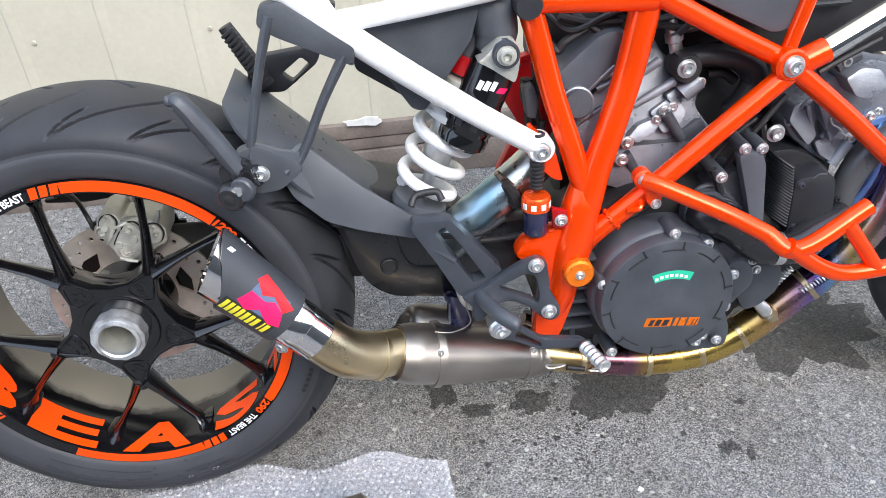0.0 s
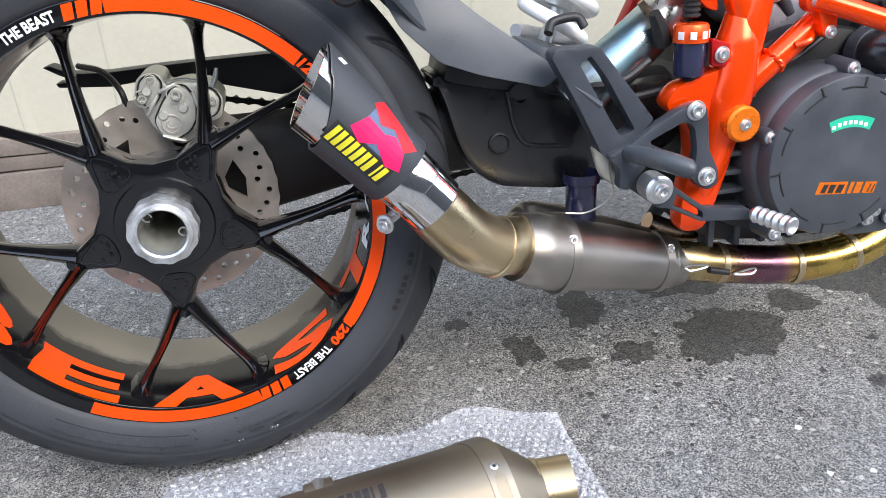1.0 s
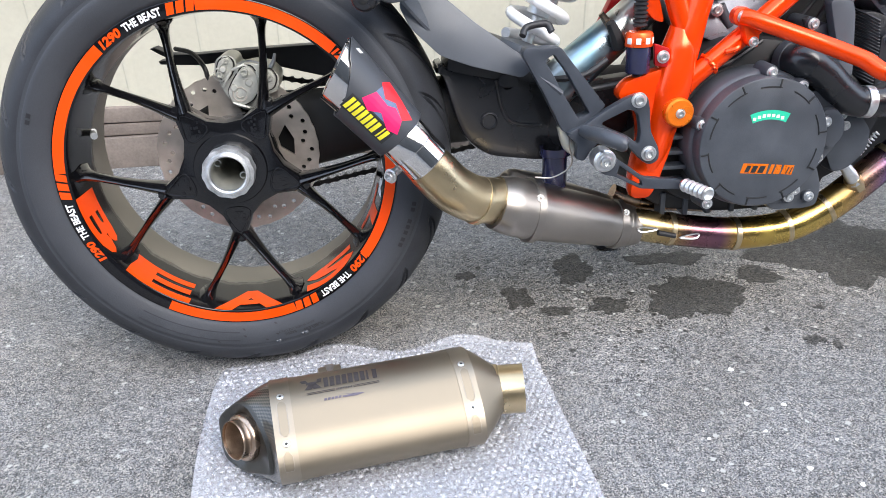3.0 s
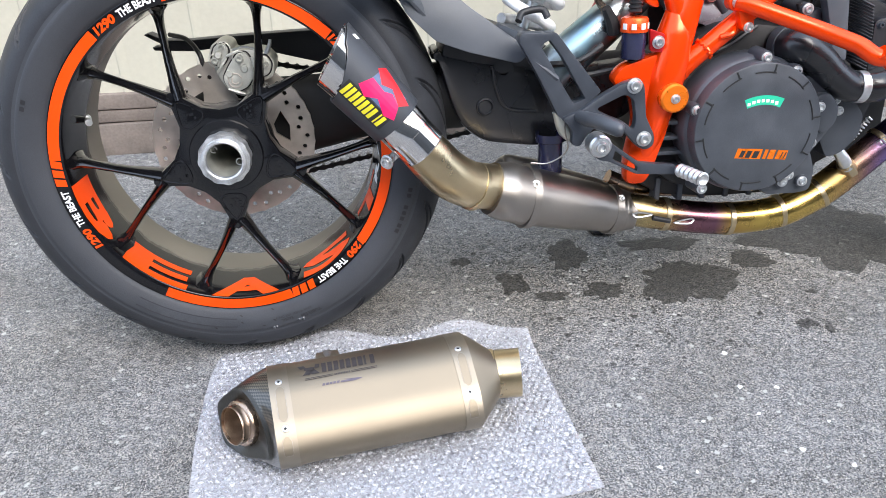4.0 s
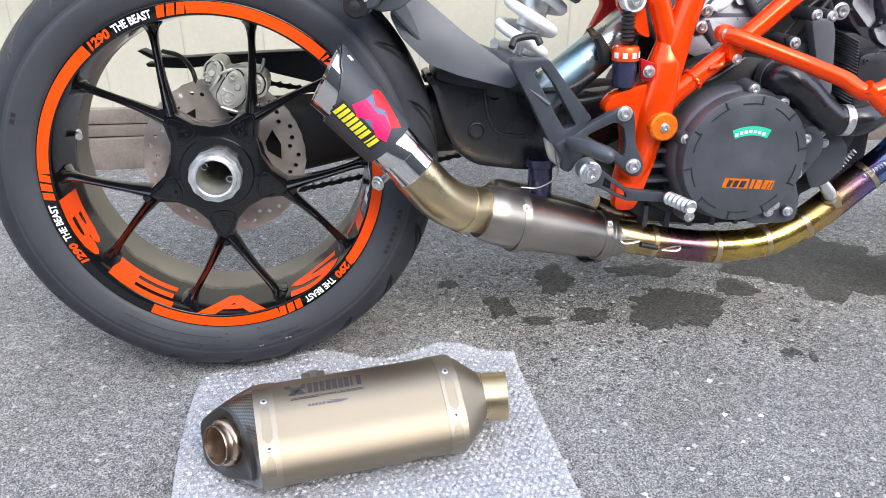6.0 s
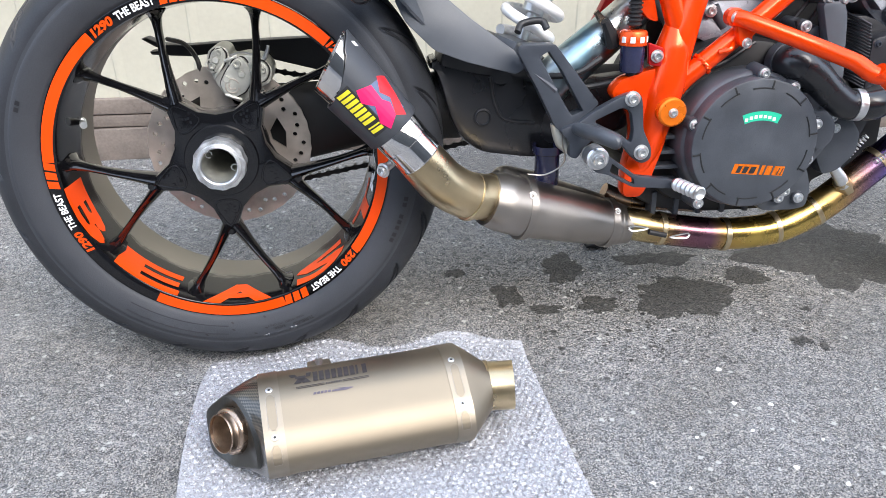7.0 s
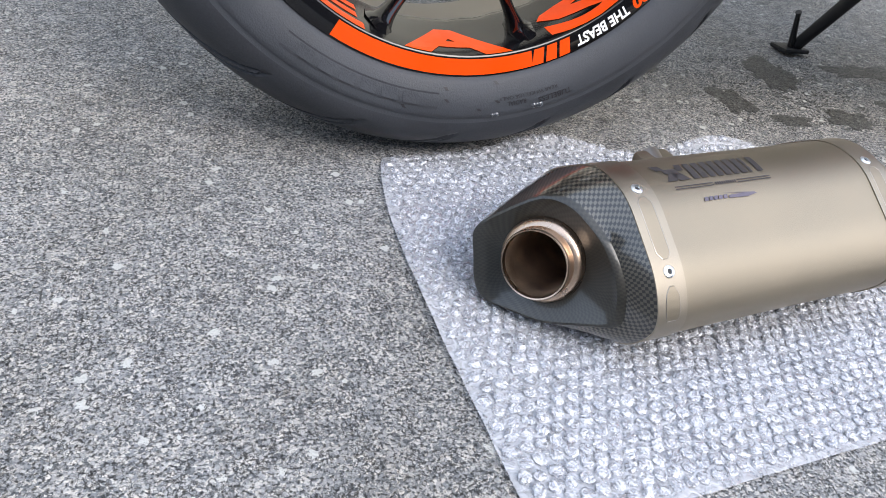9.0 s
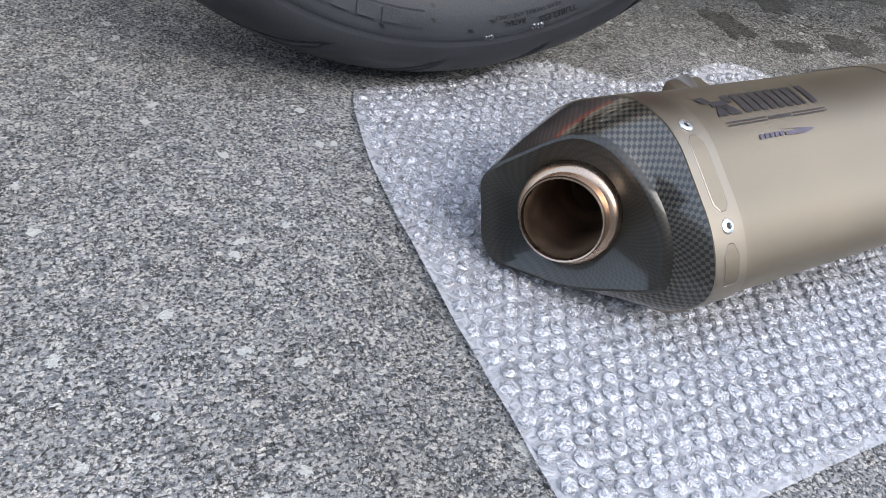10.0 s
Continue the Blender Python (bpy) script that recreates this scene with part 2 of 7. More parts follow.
def dust_reflection_rim():
    """Black lacquer whose inner half carries tan road and brake dust and painted ground reflection."""
    m = mat("dust_reflection_black_rim", (0.005, 0.005, 0.006), 0.08, 0, 0.3, 30, 0.05, 500, rvar=0.03)
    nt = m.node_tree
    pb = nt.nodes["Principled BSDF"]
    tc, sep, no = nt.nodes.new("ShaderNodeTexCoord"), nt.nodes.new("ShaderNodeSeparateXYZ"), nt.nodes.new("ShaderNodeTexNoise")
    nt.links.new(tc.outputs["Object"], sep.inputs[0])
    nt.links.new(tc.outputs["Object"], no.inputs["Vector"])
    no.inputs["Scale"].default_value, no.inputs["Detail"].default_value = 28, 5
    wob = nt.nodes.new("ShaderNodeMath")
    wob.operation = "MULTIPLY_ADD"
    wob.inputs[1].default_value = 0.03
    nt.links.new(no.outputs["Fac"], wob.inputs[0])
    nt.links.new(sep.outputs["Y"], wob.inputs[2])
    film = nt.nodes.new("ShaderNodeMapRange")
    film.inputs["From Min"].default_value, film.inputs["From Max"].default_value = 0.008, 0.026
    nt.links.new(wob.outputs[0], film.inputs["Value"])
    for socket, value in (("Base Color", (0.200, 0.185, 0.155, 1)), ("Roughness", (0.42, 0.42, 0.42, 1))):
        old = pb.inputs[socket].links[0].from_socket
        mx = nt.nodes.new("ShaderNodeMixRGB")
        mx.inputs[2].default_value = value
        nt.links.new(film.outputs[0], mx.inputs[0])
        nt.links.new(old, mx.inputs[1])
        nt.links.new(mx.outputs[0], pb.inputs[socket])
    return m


M_RUBBER = mat("tyre_rubber", (0.044, 0.047, 0.054), 0.55, 0, 0.22, 9, 0.3, 700, rvar=0.1, spec=0.32)
M_BARREL = dust_reflection_rim()
M_TREAD = mat("scuffed_tread_rubber", (0.031, 0.033, 0.038), 0.47, 0, 0.30, 14, 0.2, 600, rvar=0.08, spec=0.24)
M_TAPE = mat("orange_vinyl", (0.86, 0.066, 0.001), 0.38, 0, 0.05, 20, 0.03, 500, coat=0.0, spec=0.3)
M_WHITETAPE = mat("white_vinyl", (0.82, 0.82, 0.82), 0.35, 0, 0.05, 20)
M_STEEL = mat("zinc_bolt", (0.74, 0.75, 0.75), 0.40, 1.0, 0.12, 120, 0.05, 900)
M_CHROME = mat("polished_steel", (0.82, 0.80, 0.78), 0.07, 1.0, 0.04, 20, 0.02, 300, rvar=0.03)
M_DISC = mat("brake_disc_steel", (0.58, 0.53, 0.48), 0.42, 0.7, 0.15, 40, 0.12, 1500, dirt=(0.42, 0.38, 0.33))
M_ALLOY = mat("cast_alloy_caliper", (0.56, 0.56, 0.51), 0.4, 0.6, 0.15, 60, 0.35, 1500)
M_NUT = mat("machined_nut", (0.74, 0.76, 0.78), 0.38, 0.8, 0.15, 60, 0.2, 900, dirt=(0.4, 0.4, 0.4))
M_ENGINE = mat("grey_cast_engine", (0.25, 0.265, 0.30), 0.31, 0.45, 0.22, 18, 0.4, 900, dirt=(0.14, 0.15, 0.175))
M_CASE = mat("dark_grey_engine_cover", (0.064, 0.071, 0.083), 0.42, 0.12, 0.25, 20, 0.3, 1100, dirt=(0.044, 0.049, 0.058))
M_BLACK = mat("black_rubber_hose", (0.018, 0.018, 0.02), 0.5, 0, 0.3, 30, 0.2, 800)
# black cast parts; also stands in for shade in grooves and pipe depths
M_DARK = mat("black_cast_and_shade", (0.012, 0.012, 0.013), 0.6, 0, 0.3, 30, 0.3, 800)
M_CAMCOVER = mat("blue_grey_cast_cover", (0.085, 0.098, 0.118), 0.42, 0.2, 0.2, 16, 0.3, 900)
M_BLUEHEAD = mat("bright_blue_heat_tint", (0.10, 0.33, 0.68), 0.22, 1.0, 0.25, 16, 0.05, 900, dirt=(0.22, 0.22, 0.50))
M_PIPE = mat("dark_grey_pipe", (0.085, 0.088, 0.095), 0.34, 0.3, 0.2, 20, 0.2, 700)
M_RIB = mat("machined_cast_edge", (0.52, 0.53, 0.54), 0.32, 0.7, 0.15, 30, 0.2, 900)
M_TI = mat("brushed_titanium", (0.268, 0.228, 0.172), 0.50, 1.0, 0.07, 9, 0.10, 1500, rvar=0.04)
M_TIDARK = mat("titanium_shell", (0.36, 0.33, 0.30), 0.38, 1.0, 0.12, 14, 0.08, 1200)
M_GOLD = mat("straw_tinted_titanium", (0.58, 0.465, 0.29), 0.34, 1.0, 0.15, 14, 0.06, 900)
M_BRONZE = mat("bronze_tinted_titanium", (0.52, 0.40, 0.31), 0.28, 1.0, 0.15, 30, 0.05, 900, dirt=(0.36, 0.26, 0.19))
M_GUNMETAL = mat("matt_black_sleeve", (0.050, 0.054, 0.062), 0.45, 0.1, 0.15, 16, 0.12, 1500)
M_PINK = mat("pink_logo_print", (0.85, 0.01, 0.11), 0.4, 0, 0.06, 50)
M_RED = mat("red_logo_print", (0.80, 0.012, 0.02), 0.4, 0, 0.06, 50)
M_BLUEGREY = mat("blue_grey_print", (0.10, 0.14, 0.24), 0.4, 0, 0.06, 50)
M_YELLOW = mat("yellow_print", (0.75, 0.68, 0.03), 0.4, 0, 0.05, 50)
M_INK = mat("black_print", (0.02, 0.02, 0.022), 0.45, 0, 0.1, 50)
M_SCRIPT = mat("violet_black_print", (0.10, 0.085, 0.11), 0.45, 0.3, 0.2, 90)
M_ETCH = mat("laser_etched_print", (0.045, 0.040, 0.042), 0.5, 0.3, 0.2, 90)
M_GREEN = mat("green_sticker", (0.02, 0.50, 0.30), 0.4, 0, 0.08, 60)
M_REDCOAT = mat("red_anodised", (0.42, 0.006, 0.008), 0.35, 0.2, 0.15, 30)
M_BLUEFLUID = mat("dark_blue_reservoir", (0.02, 0.022, 0.06), 0.2, 0, 0.2, 40, coat=0.5)
M_CAPORANGE = mat("orange_anodised", (0.95, 0.20, 0.01), 0.3, 0.5, 0.1, 60, 0.1, 700)
M_CAPRED = mat("red_orange_anodised", (0.88, 0.085, 0.008), 0.28, 0.5, 0.1, 60, 0.1, 700)
M_SATIN = mat("satin_black_moulding", (0.014, 0.0145, 0.017), 0.27, 0, 0.3, 14, 0.15, 700, coat=0.2, rvar=0.08)
M_DROP = mat("wet_rubber", (0.05, 0.053, 0.06), 0.06, 0, 0.1, 60, coat=0.5, rvar=0.02)
M_TYRETEXT = mat("raised_sidewall_rubber", (0.010, 0.010, 0.012), 0.55, 0, 0.2, 60)
M_HEADER = bands("heat_tinted_header", [
    (0.0, (0.40, 0.35, 0.29)), (0.10, (0.52, 0.41, 0.20)), (0.17, (0.44, 0.29, 0.14)), (0.23, (0.26, 0.12, 0.15)), (0.31, (0.22, 0.11, 0.15)),
    (0.36, (0.50, 0.31, 0.10)), (0.44, (0.62, 0.44, 0.12)), (0.60, (0.62, 0.44, 0.13)), (0.70, (0.55, 0.35, 0.14)), (0.76, (0.34, 0.19, 0.22)),
    (0.81, (0.20, 0.15, 0.42)), (0.86, (0.20, 0.36, 0.60)), (0.90, (0.55, 0.40, 0.16)), (1.0, (0.30, 0.2, 0.3))], "X", 0.25, 0.56, 1.08)
M_BLUEPIPE = bands("blue_tinted_pipe", [(0.0, (0.42, 0.47, 0.48)), (0.35, (0.24, 0.40, 0.50)), (0.6, (0.62, 0.62, 0.58)), (0.8, (0.38, 0.50, 0.58)), (1.0, (0.6, 0.6, 0.56))], "X", 0.32, 0.46, 0.62)


def asphalt(name, wet=0.0):
    """Worn asphalt: pale chippings in a darker binder."""
    m = bpy.data.materials.new(name)
    m.use_nodes = True
    nt = m.node_tree
    b = nt.nodes["Principled BSDF"]
    co = nt.nodes.new("ShaderNodeTexCoord")
    warp = nt.nodes.new("ShaderNodeTexNoise")
    warp.inputs["Scale"].default_value = 260
    nt.links.new(co.outputs["Object"], warp.inputs["Vector"])
    wm = nt.nodes.new("ShaderNodeMixRGB")
    wm.blend_type = "LINEAR_LIGHT"
    wm.inputs[0].default_value = 0.004
    nt.links.new(co.outputs["Object"], wm.inputs[1])
    nt.links.new(warp.outputs["Color"], wm.inputs[2])

    def cells(scale, stops):
        v = nt.nodes.new("ShaderNodeTexVoronoi")
        v.inputs["Scale"].default_value = scale
        nt.links.new(wm.outputs[0], v.inputs["Vector"])
        r = nt.nodes.new("ShaderNodeValToRGB")
        el = r.color_ramp.elements
        while len(el) < len(stops):
            el.new(0.5)
        for e, (p, c) in zip(el, stops):
            e.position, e.color = p, (c * (1.0 + 0.12 * (p - 0.5)), c, c * (1.0 - 0.16 * (p - 0.5)), 1)
        sep = nt.nodes.new("ShaderNodeSeparateXYZ")
        nt.links.new(v.outputs["Color"], sep.inputs[0])
        nt.links.new(sep.outputs[0], r.inputs[0])
        return v, r

    fine, fr = cells(410, [(0.0, 0.085), (0.35, 0.20), (0.7, 0.31), (1.0, 0.43)])
    mid, mr = cells(205, [(0.0, 0.14), (0.5, 0.27), (0.9, 0.34), (1.0, 0.45)])
    pick = nt.nodes.new("ShaderNodeMath")
    pick.operation = "LESS_THAN"
    pick.inputs[1].default_value = 0.36
    nt.links.new(mid.outputs["Distance"], pick.inputs[0])
    mix = nt.nodes.new("ShaderNodeMixRGB")
    nt.links.new(pick.outputs[0], mix.inputs[0])
    nt.links.new(fr.outputs[0], mix.inputs[1])
    nt.links.new(mr.outputs[0], mix.inputs[2])
    # pits between the chippings
    pit = nt.nodes.new("ShaderNodeTexNoise")
    pit.inputs["Scale"].default_value, pit.inputs["Detail"].default_value = 430, 4
    nt.links.new(co.outputs["Object"], pit.inputs["Vector"])
    pr = nt.nodes.new("ShaderNodeValToRGB")
    pr.color_ramp.elements[0].position, pr.color_ramp.elements[1].position = 0.37, 0.5
    pr.color_ramp.elements[0].color, pr.color_ramp.elements[1].color = (0.17, 0.168, 0.162, 1), (1.13, 1.13, 1.13, 1)
    nt.links.new(pit.outputs["Fac"], pr.inputs[0])
    mul = nt.nodes.new("ShaderNodeMixRGB")
    mul.blend_type = "MULTIPLY"
    mul.inputs[0].default_value = 1
    nt.links.new(mix.outputs[0], mul.inputs[1])
    nt.links.new(pr.outputs[0], mul.inputs[2])
    gap = nt.nodes.new("ShaderNodeTexVoronoi")
    gap.feature = "DISTANCE_TO_EDGE"
    gap.inputs["Scale"].default_value = 235
    nt.links.new(wm.outputs[0], gap.inputs["Vector"])
    gr = nt.nodes.new("ShaderNodeValToRGB")
    gr.color_ramp.elements[0].position, gr.color_ramp.elements[1].position = 0.02, 0.11
    gr.color_ramp.elements[0].color, gr.color_ramp.elements[1].color = (0.20, 0.195, 0.19, 1), (1.03, 1.03, 1.03, 1)
    nt.links.new(gap.outputs["Distance"], gr.inputs[0])
    some = nt.nodes.new("ShaderNodeTexNoise")
    some.inputs["Scale"].default_value, some.inputs["Detail"].default_value = 55, 3
    nt.links.new(co.outputs["Object"], some.inputs["Vector"])
    sr = nt.nodes.new("ShaderNodeMapRange")
    sr.inputs["From Min"].default_value, sr.inputs["From Max"].default_value = 0.35, 0.6
    nt.links.new(some.outputs["Fac"], sr.inputs["Value"])
    cut_ = nt.nodes.new("ShaderNodeMixRGB")
    cut_.blend_type = "MULTIPLY"
    nt.links.new(sr.outputs[0], cut_.inputs[0])
    nt.links.new(mul.outputs[0], cut_.inputs[1])
    nt.links.new(gr.outputs[0], cut_.inputs[2])
    mul = cut_
    # scattered larger pale stones
    rare = nt.nodes.new("ShaderNodeTexVoronoi")
    rare.inputs["Scale"].default_value = 92
    nt.links.new(wm.outputs[0], rare.inputs["Vector"])
    rs = nt.nodes.new("ShaderNodeSeparateXYZ")
    nt.links.new(rare.outputs["Color"], rs.inputs[0])
    g1 = nt.nodes.new("ShaderNodeMath")
    g1.operation = "GREATER_THAN"
    g1.inputs[1].default_value = 0.86
    nt.links.new(rs.outputs[1], g1.inputs[0])
    g2 = nt.nodes.new("ShaderNodeMath")
    g2.operation = "LESS_THAN"
    nt.links.new(rare.outputs["Distance"], g2.inputs[0])
    g4 = nt.nodes.new("ShaderNodeMath")
    g4.operation = "MULTIPLY"
    g4.inputs[1].default_value = 0.36
    nt.links.new(rs.outputs[2], g4.inputs[0])
    nt.links.new(g4.outputs[0], g2.inputs[1])
    g3 = nt.nodes.new("ShaderNodeMath")
    g3.operation = "MULTIPLY"
    nt.links.new(g1.outputs[0], g3.inputs[0])
    nt.links.new(g2.outputs[0], g3.inputs[1])
    stone = nt.nodes.new("ShaderNodeMixRGB")
    stone.inputs[2].default_value = (0.45, 0.45, 0.43, 1)
    nt.links.new(g3.outputs[0], stone.inputs[0])
    nt.links.new(mul.outputs[0], stone.inputs[1])
    mul = stone
    # broad patches
    broad = nt.nodes.new("ShaderNodeTexNoise")
    broad.inputs["Scale"].default_value, broad.inputs["Detail"].default_value = 5, 6
    nt.links.new(co.outputs["Object"], broad.inputs["Vector"])
    br = nt.nodes.new("ShaderNodeValToRGB")
    br.color_ramp.elements[0].position, br.color_ramp.elements[1].position = 0.3, 0.7
    br.color_ramp.elements[0].color, br.color_ramp.elements[1].color = (0.88, 0.865, 0.84, 1), (1.17, 1.18, 1.20, 1)
    nt.links.new(broad.outputs["Fac"], br.inputs[0])
    mul2 = nt.nodes.new("ShaderNodeMixRGB")
    mul2.blend_type = "MULTIPLY"
    mul2.inputs[0].default_value = 1
    nt.links.new(mul.outputs[0], mul2.inputs[1])
    nt.links.new(br.outputs[0], mul2.inputs[2])
    last = mul2
    if wet:
        dark = nt.nodes.new("ShaderNodeMixRGB")
        dark.blend_type = "MULTIPLY"
        dark.inputs[0].default_value = 1
        dark.inputs[2].default_value = (wet, wet, wet, 1)
        nt.links.new(mul2.outputs[0], dark.inputs[1])
        last = dark
    nt.links.new(last.outputs[0], b.inputs["Base Color"])
    b.inputs["Roughness"].default_value = 0.82 if not wet else 0.5
    h = nt.nodes.new("ShaderNodeMath")
    h.operation = "SUBTRACT"
    nt.links.new(pit.outputs["Fac"], h.inputs[0])
    nt.links.new(fine.outputs["Distance"], h.inputs[1])
    bp = nt.nodes.new("ShaderNodeBump")
    bp.inputs["Strength"].default_value, bp.inputs["Distance"].default_value = 0.9, 0.0016
    nt.links.new(h.outputs[0], bp.inputs["Height"])
    nt.links.new(bp.outputs[0], b.inputs["Normal"])
    return m


M_ASPHALT = asphalt("worn_asphalt")
M_STAIN = asphalt("oil_soaked_asphalt", 0.27)
M_CREAM = mat("cream_painted_sheet_metal", (0.505, 0.486, 0.398), 0.45, 0, 0.06, 3.5, 0.08, 90, dirt=(0.435, 0.416, 0.341))
M_TIMBER = mat("weathered_brown_timber", (0.195, 0.162, 0.138), 0.75, 0, 0.25, 10, 0.6, 160, dirt=(0.115, 0.095, 0.082))
M_BACKDROP = mat("dark_backdrop", (0.07, 0.068, 0.066), 0.8, 0, 0.3, 1.5, 0.3, 30)
M_FLAKE = mat("white_paint_flake", (0.75, 0.75, 0.72), 0.6, 0, 0.1, 80)

# ---- ground and wall ----
bm = bmesh.new()
bmesh.ops.create_grid(bm, x_segments=40, y_segments=40, size=30)
ground = tagged(part("ground", bm, M_ASPHALT), "worn grey asphalt with pale chippings", "ground", kind="structure")

WALL_Y = 0.85
bm = bmesh.new()
prof = []
x = -6.2
while x < 6.2:
    prof += [(x, 0), (x + 0.150, 0), (x + 0.154, -0.0035), (x + 0.160, -0.0035), (x + 0.176, 0)]
    x += 0.19
x_shift = -0.04
rows_ = []
for z in (0.152, 1.2, 3.2):
    rows_.append([bm.verts.new((px + x_shift, WALL_Y + 0.6 * py, z)) for px, py in prof])
for a, b_ in zip(rows_, rows_[1:]):
    for k in range(len(prof) - 1):
        bm.faces.new((a[k], a[k + 1], b_[k + 1], b_[k]))
back = bmesh.ops.extrude_face_region(bm, geom=bm.faces[:])["geom"]
bmesh.ops.translate(bm, verts=[v for v in back if isinstance(v, bmesh.types.BMVert)], vec=(0, 0.10, 0))
wall = tagged(part("wall_north", bm, M_CREAM, smooth=False), "cream ribbed sheet-metal wall above a brown timber base", "wall", kind="structure")
for z in (0.42, 0.98, 1.6):
    for k in range(-12, 13):
        bolt(k * 0.38 + 0.035, WALL_Y - 0.001, z + 0.004 * math.sin(k * 3.1), 0.0045, wall, M_CREAM, name="rivet")
for name, z0, z1, y0 in (("timber_board", 0.0, 0.082, WALL_Y - 0.020), ("timber_board", 0.085, 0.116, WALL_Y - 0.013), ("timber_board", 0.119, 0.157, WALL_Y - 0.017)):
    bm = block(-6.2, 6.2, y0, WALL_Y + 0.10, z0, z1, 0.003)
    bmesh.ops.subdivide_edges(bm, edges=[e for e in bm.edges if abs(e.verts[0].co.x - e.verts[1].co.x) > 5], cuts=160)
    for v in bm.verts:
        v.co.z += 0.0035 * noise.noise(Vector((v.co.x * 5, z0 * 9, 0)))
        v.co.y += 0.003 * noise.noise(Vector((v.co.x * 4, z0 * 7, 3)))
    part(name, bm, M_TIMBER, wall, "weathered brown timber base board")
rng = random.Random(4)
for fx, fz, s in ((-0.76, 0.159, 0.030), (-0.60, 0.05, 0.035), (-0.82, 0.125, 0.012), (0.355, 0.166, 0.058), (0.17, 0.166, 0.03), (-0.70, 0.06, 0.015)):
    n = 12
    ring = [(fx + s * (0.6 + 0.5 * rng.random()) * math.cos(a), fz + 0.10 * s * (0.6 + 0.5 * rng.random()) * math.sin(a) * (2.2 if s > 0.04 else 1.8)) for a in (2 * math.pi * k / n for k in range(n))]
    part("paint_flake", plate(ring, [], WALL_Y - 0.026, WALL_Y - 0.0225), M_FLAKE, wall, "flake of white paint")

# plain unseen wall added behind the camera to block low sky and darken reflections
bm = block(-16, 16, -7.3, -7.0, -0.1, 5.2, 0)
tagged(part("unseen_backdrop", bm, M_BACKDROP, smooth=False), "unseen dark backdrop added to darken reflections", "wall", kind="structure")

# oil stains: shallow dark patches soaked into the asphalt
STAINS = ((0.745, 0.045, 0.088, 0.075, 1), (0.445, 0.085, 0.024, 0.042, 2), (0.503, 0.030, 0.029, 0.017, 3), (0.600, 0.035, 0.034, 0.021, 4),
          (0.900, 0.098, 0.044, 0.026, 5), (0.560, 0.165, 0.040, 0.048, 6), (1.13, 0.15, 0.17, 0.13, 7), (0.76, 0.185, 0.07, 0.03, 8), (0.36, 0.17, 0.018, 0.014, 9),
          (0.90, -0.11, 0.018, 0.014, 10), (0.93, -0.13, 0.008, 0.01, 11), (0.96, -0.02, 0.012, 0.008, 12))
for sx, sy, rx, ry, seed in STAINS:
    bm = bmesh.new()
    n, rings = 72, []
    for f in (0.02, 0.5, 0.85, 1.0):
        ring = []
        for k in range(n):
            a = 2 * math.pi * k / n
            d = 1 + 0.55 * noise.noise(Vector((math.cos(a) * 1.6, math.sin(a) * 1.6, seed * 3.7))) + 0.30 * noise.noise(Vector((math.cos(a) * 3.4, math.sin(a) * 3.4, seed * 1.3))) + 0.13 * noise.noise(Vector((math.cos(a) * 14, math.sin(a) * 14, seed)))
            ring.append(bm.verts.new((sx + rx * d * f * math.cos(a), sy + ry * d * f * math.sin(a), 0.0009 if f < 1 else 0.0003)))
        rings.append(ring)
    for a, b_ in zip(rings, rings[1:]):
        for k in range(n):
            bm.faces.new((a[k], a[(k + 1) % n], b_[(k + 1) % n], b_[k]))
    bm.faces.new(rings[0])
    tagged(part("oil_stain", bm, M_STAIN), "dark oil stain soaked into the grey asphalt", "stain", "stains on the ground")

# fine spatter of oil drops, too many to count
rng = random.Random(21)
bm = bmesh.new()
for q in range(190):
    px_, py_ = (rng.gauss(0.58, 0.14), rng.gauss(-0.07, 0.055)) if q < 110 else (rng.gauss(0.72, 0.16), rng.gauss(0.06, 0.09))
    s = rng.uniform(0.0012, 0.0042) * (1.6 if rng.random() < 0.12 else 1)
    vs_ = [bm.verts.new((px_ + s * rng.uniform(0.6, 1.3) * math.cos(a), py_ + s * rng.uniform(0.6, 1.3) * math.sin(a), 0.0007)) for a in (2 * math.pi * k / 9 for k in range(9))]
    bm.faces.new(vs_)
tagged(part("oil_spatter", bm, M_STAIN), "fine dark spatter of oil drops on the asphalt", "stain", kind="stuff")

# chips of white paint scattered on the asphalt
bm = bmesh.new()
for cx_, cy_ in [(0.747, -0.381), (0.722, -0.307), (0.638, -0.311), (0.721, -0.248), (0.549, -0.387), (0.593, -0.401), (0.818, -0.457), (0.799, -0.416), (0.774, -0.256), (0.733, -0.168), (0.81, -0.335)]:
    s = rng.uniform(0.0030, 0.0062)
    low = [bm.verts.new((cx_ + s * rng.uniform(0.5, 1.3) * math.cos(a), cy_ + s * rng.uniform(0.4, 1.0) * math.sin(a), 0.0004)) for a in (2 * math.pi * k / 7 for k in range(7))]
    top = [bm.verts.new((v.co.x * 0.94 + cx_ * 0.06, v.co.y * 0.94 + cy_ * 0.06, 0.0016)) for v in low]
    bm.faces.new(top)
    for k in range(7):
        bm.faces.new((low[k], low[(k + 1) % 7], top[(k + 1) % 7], top[k]))
tagged(part("paint_chips", bm, M_FLAKE, smooth=False), "small chips of white paint scattered on the asphalt", "paint chip", kind="stuff")

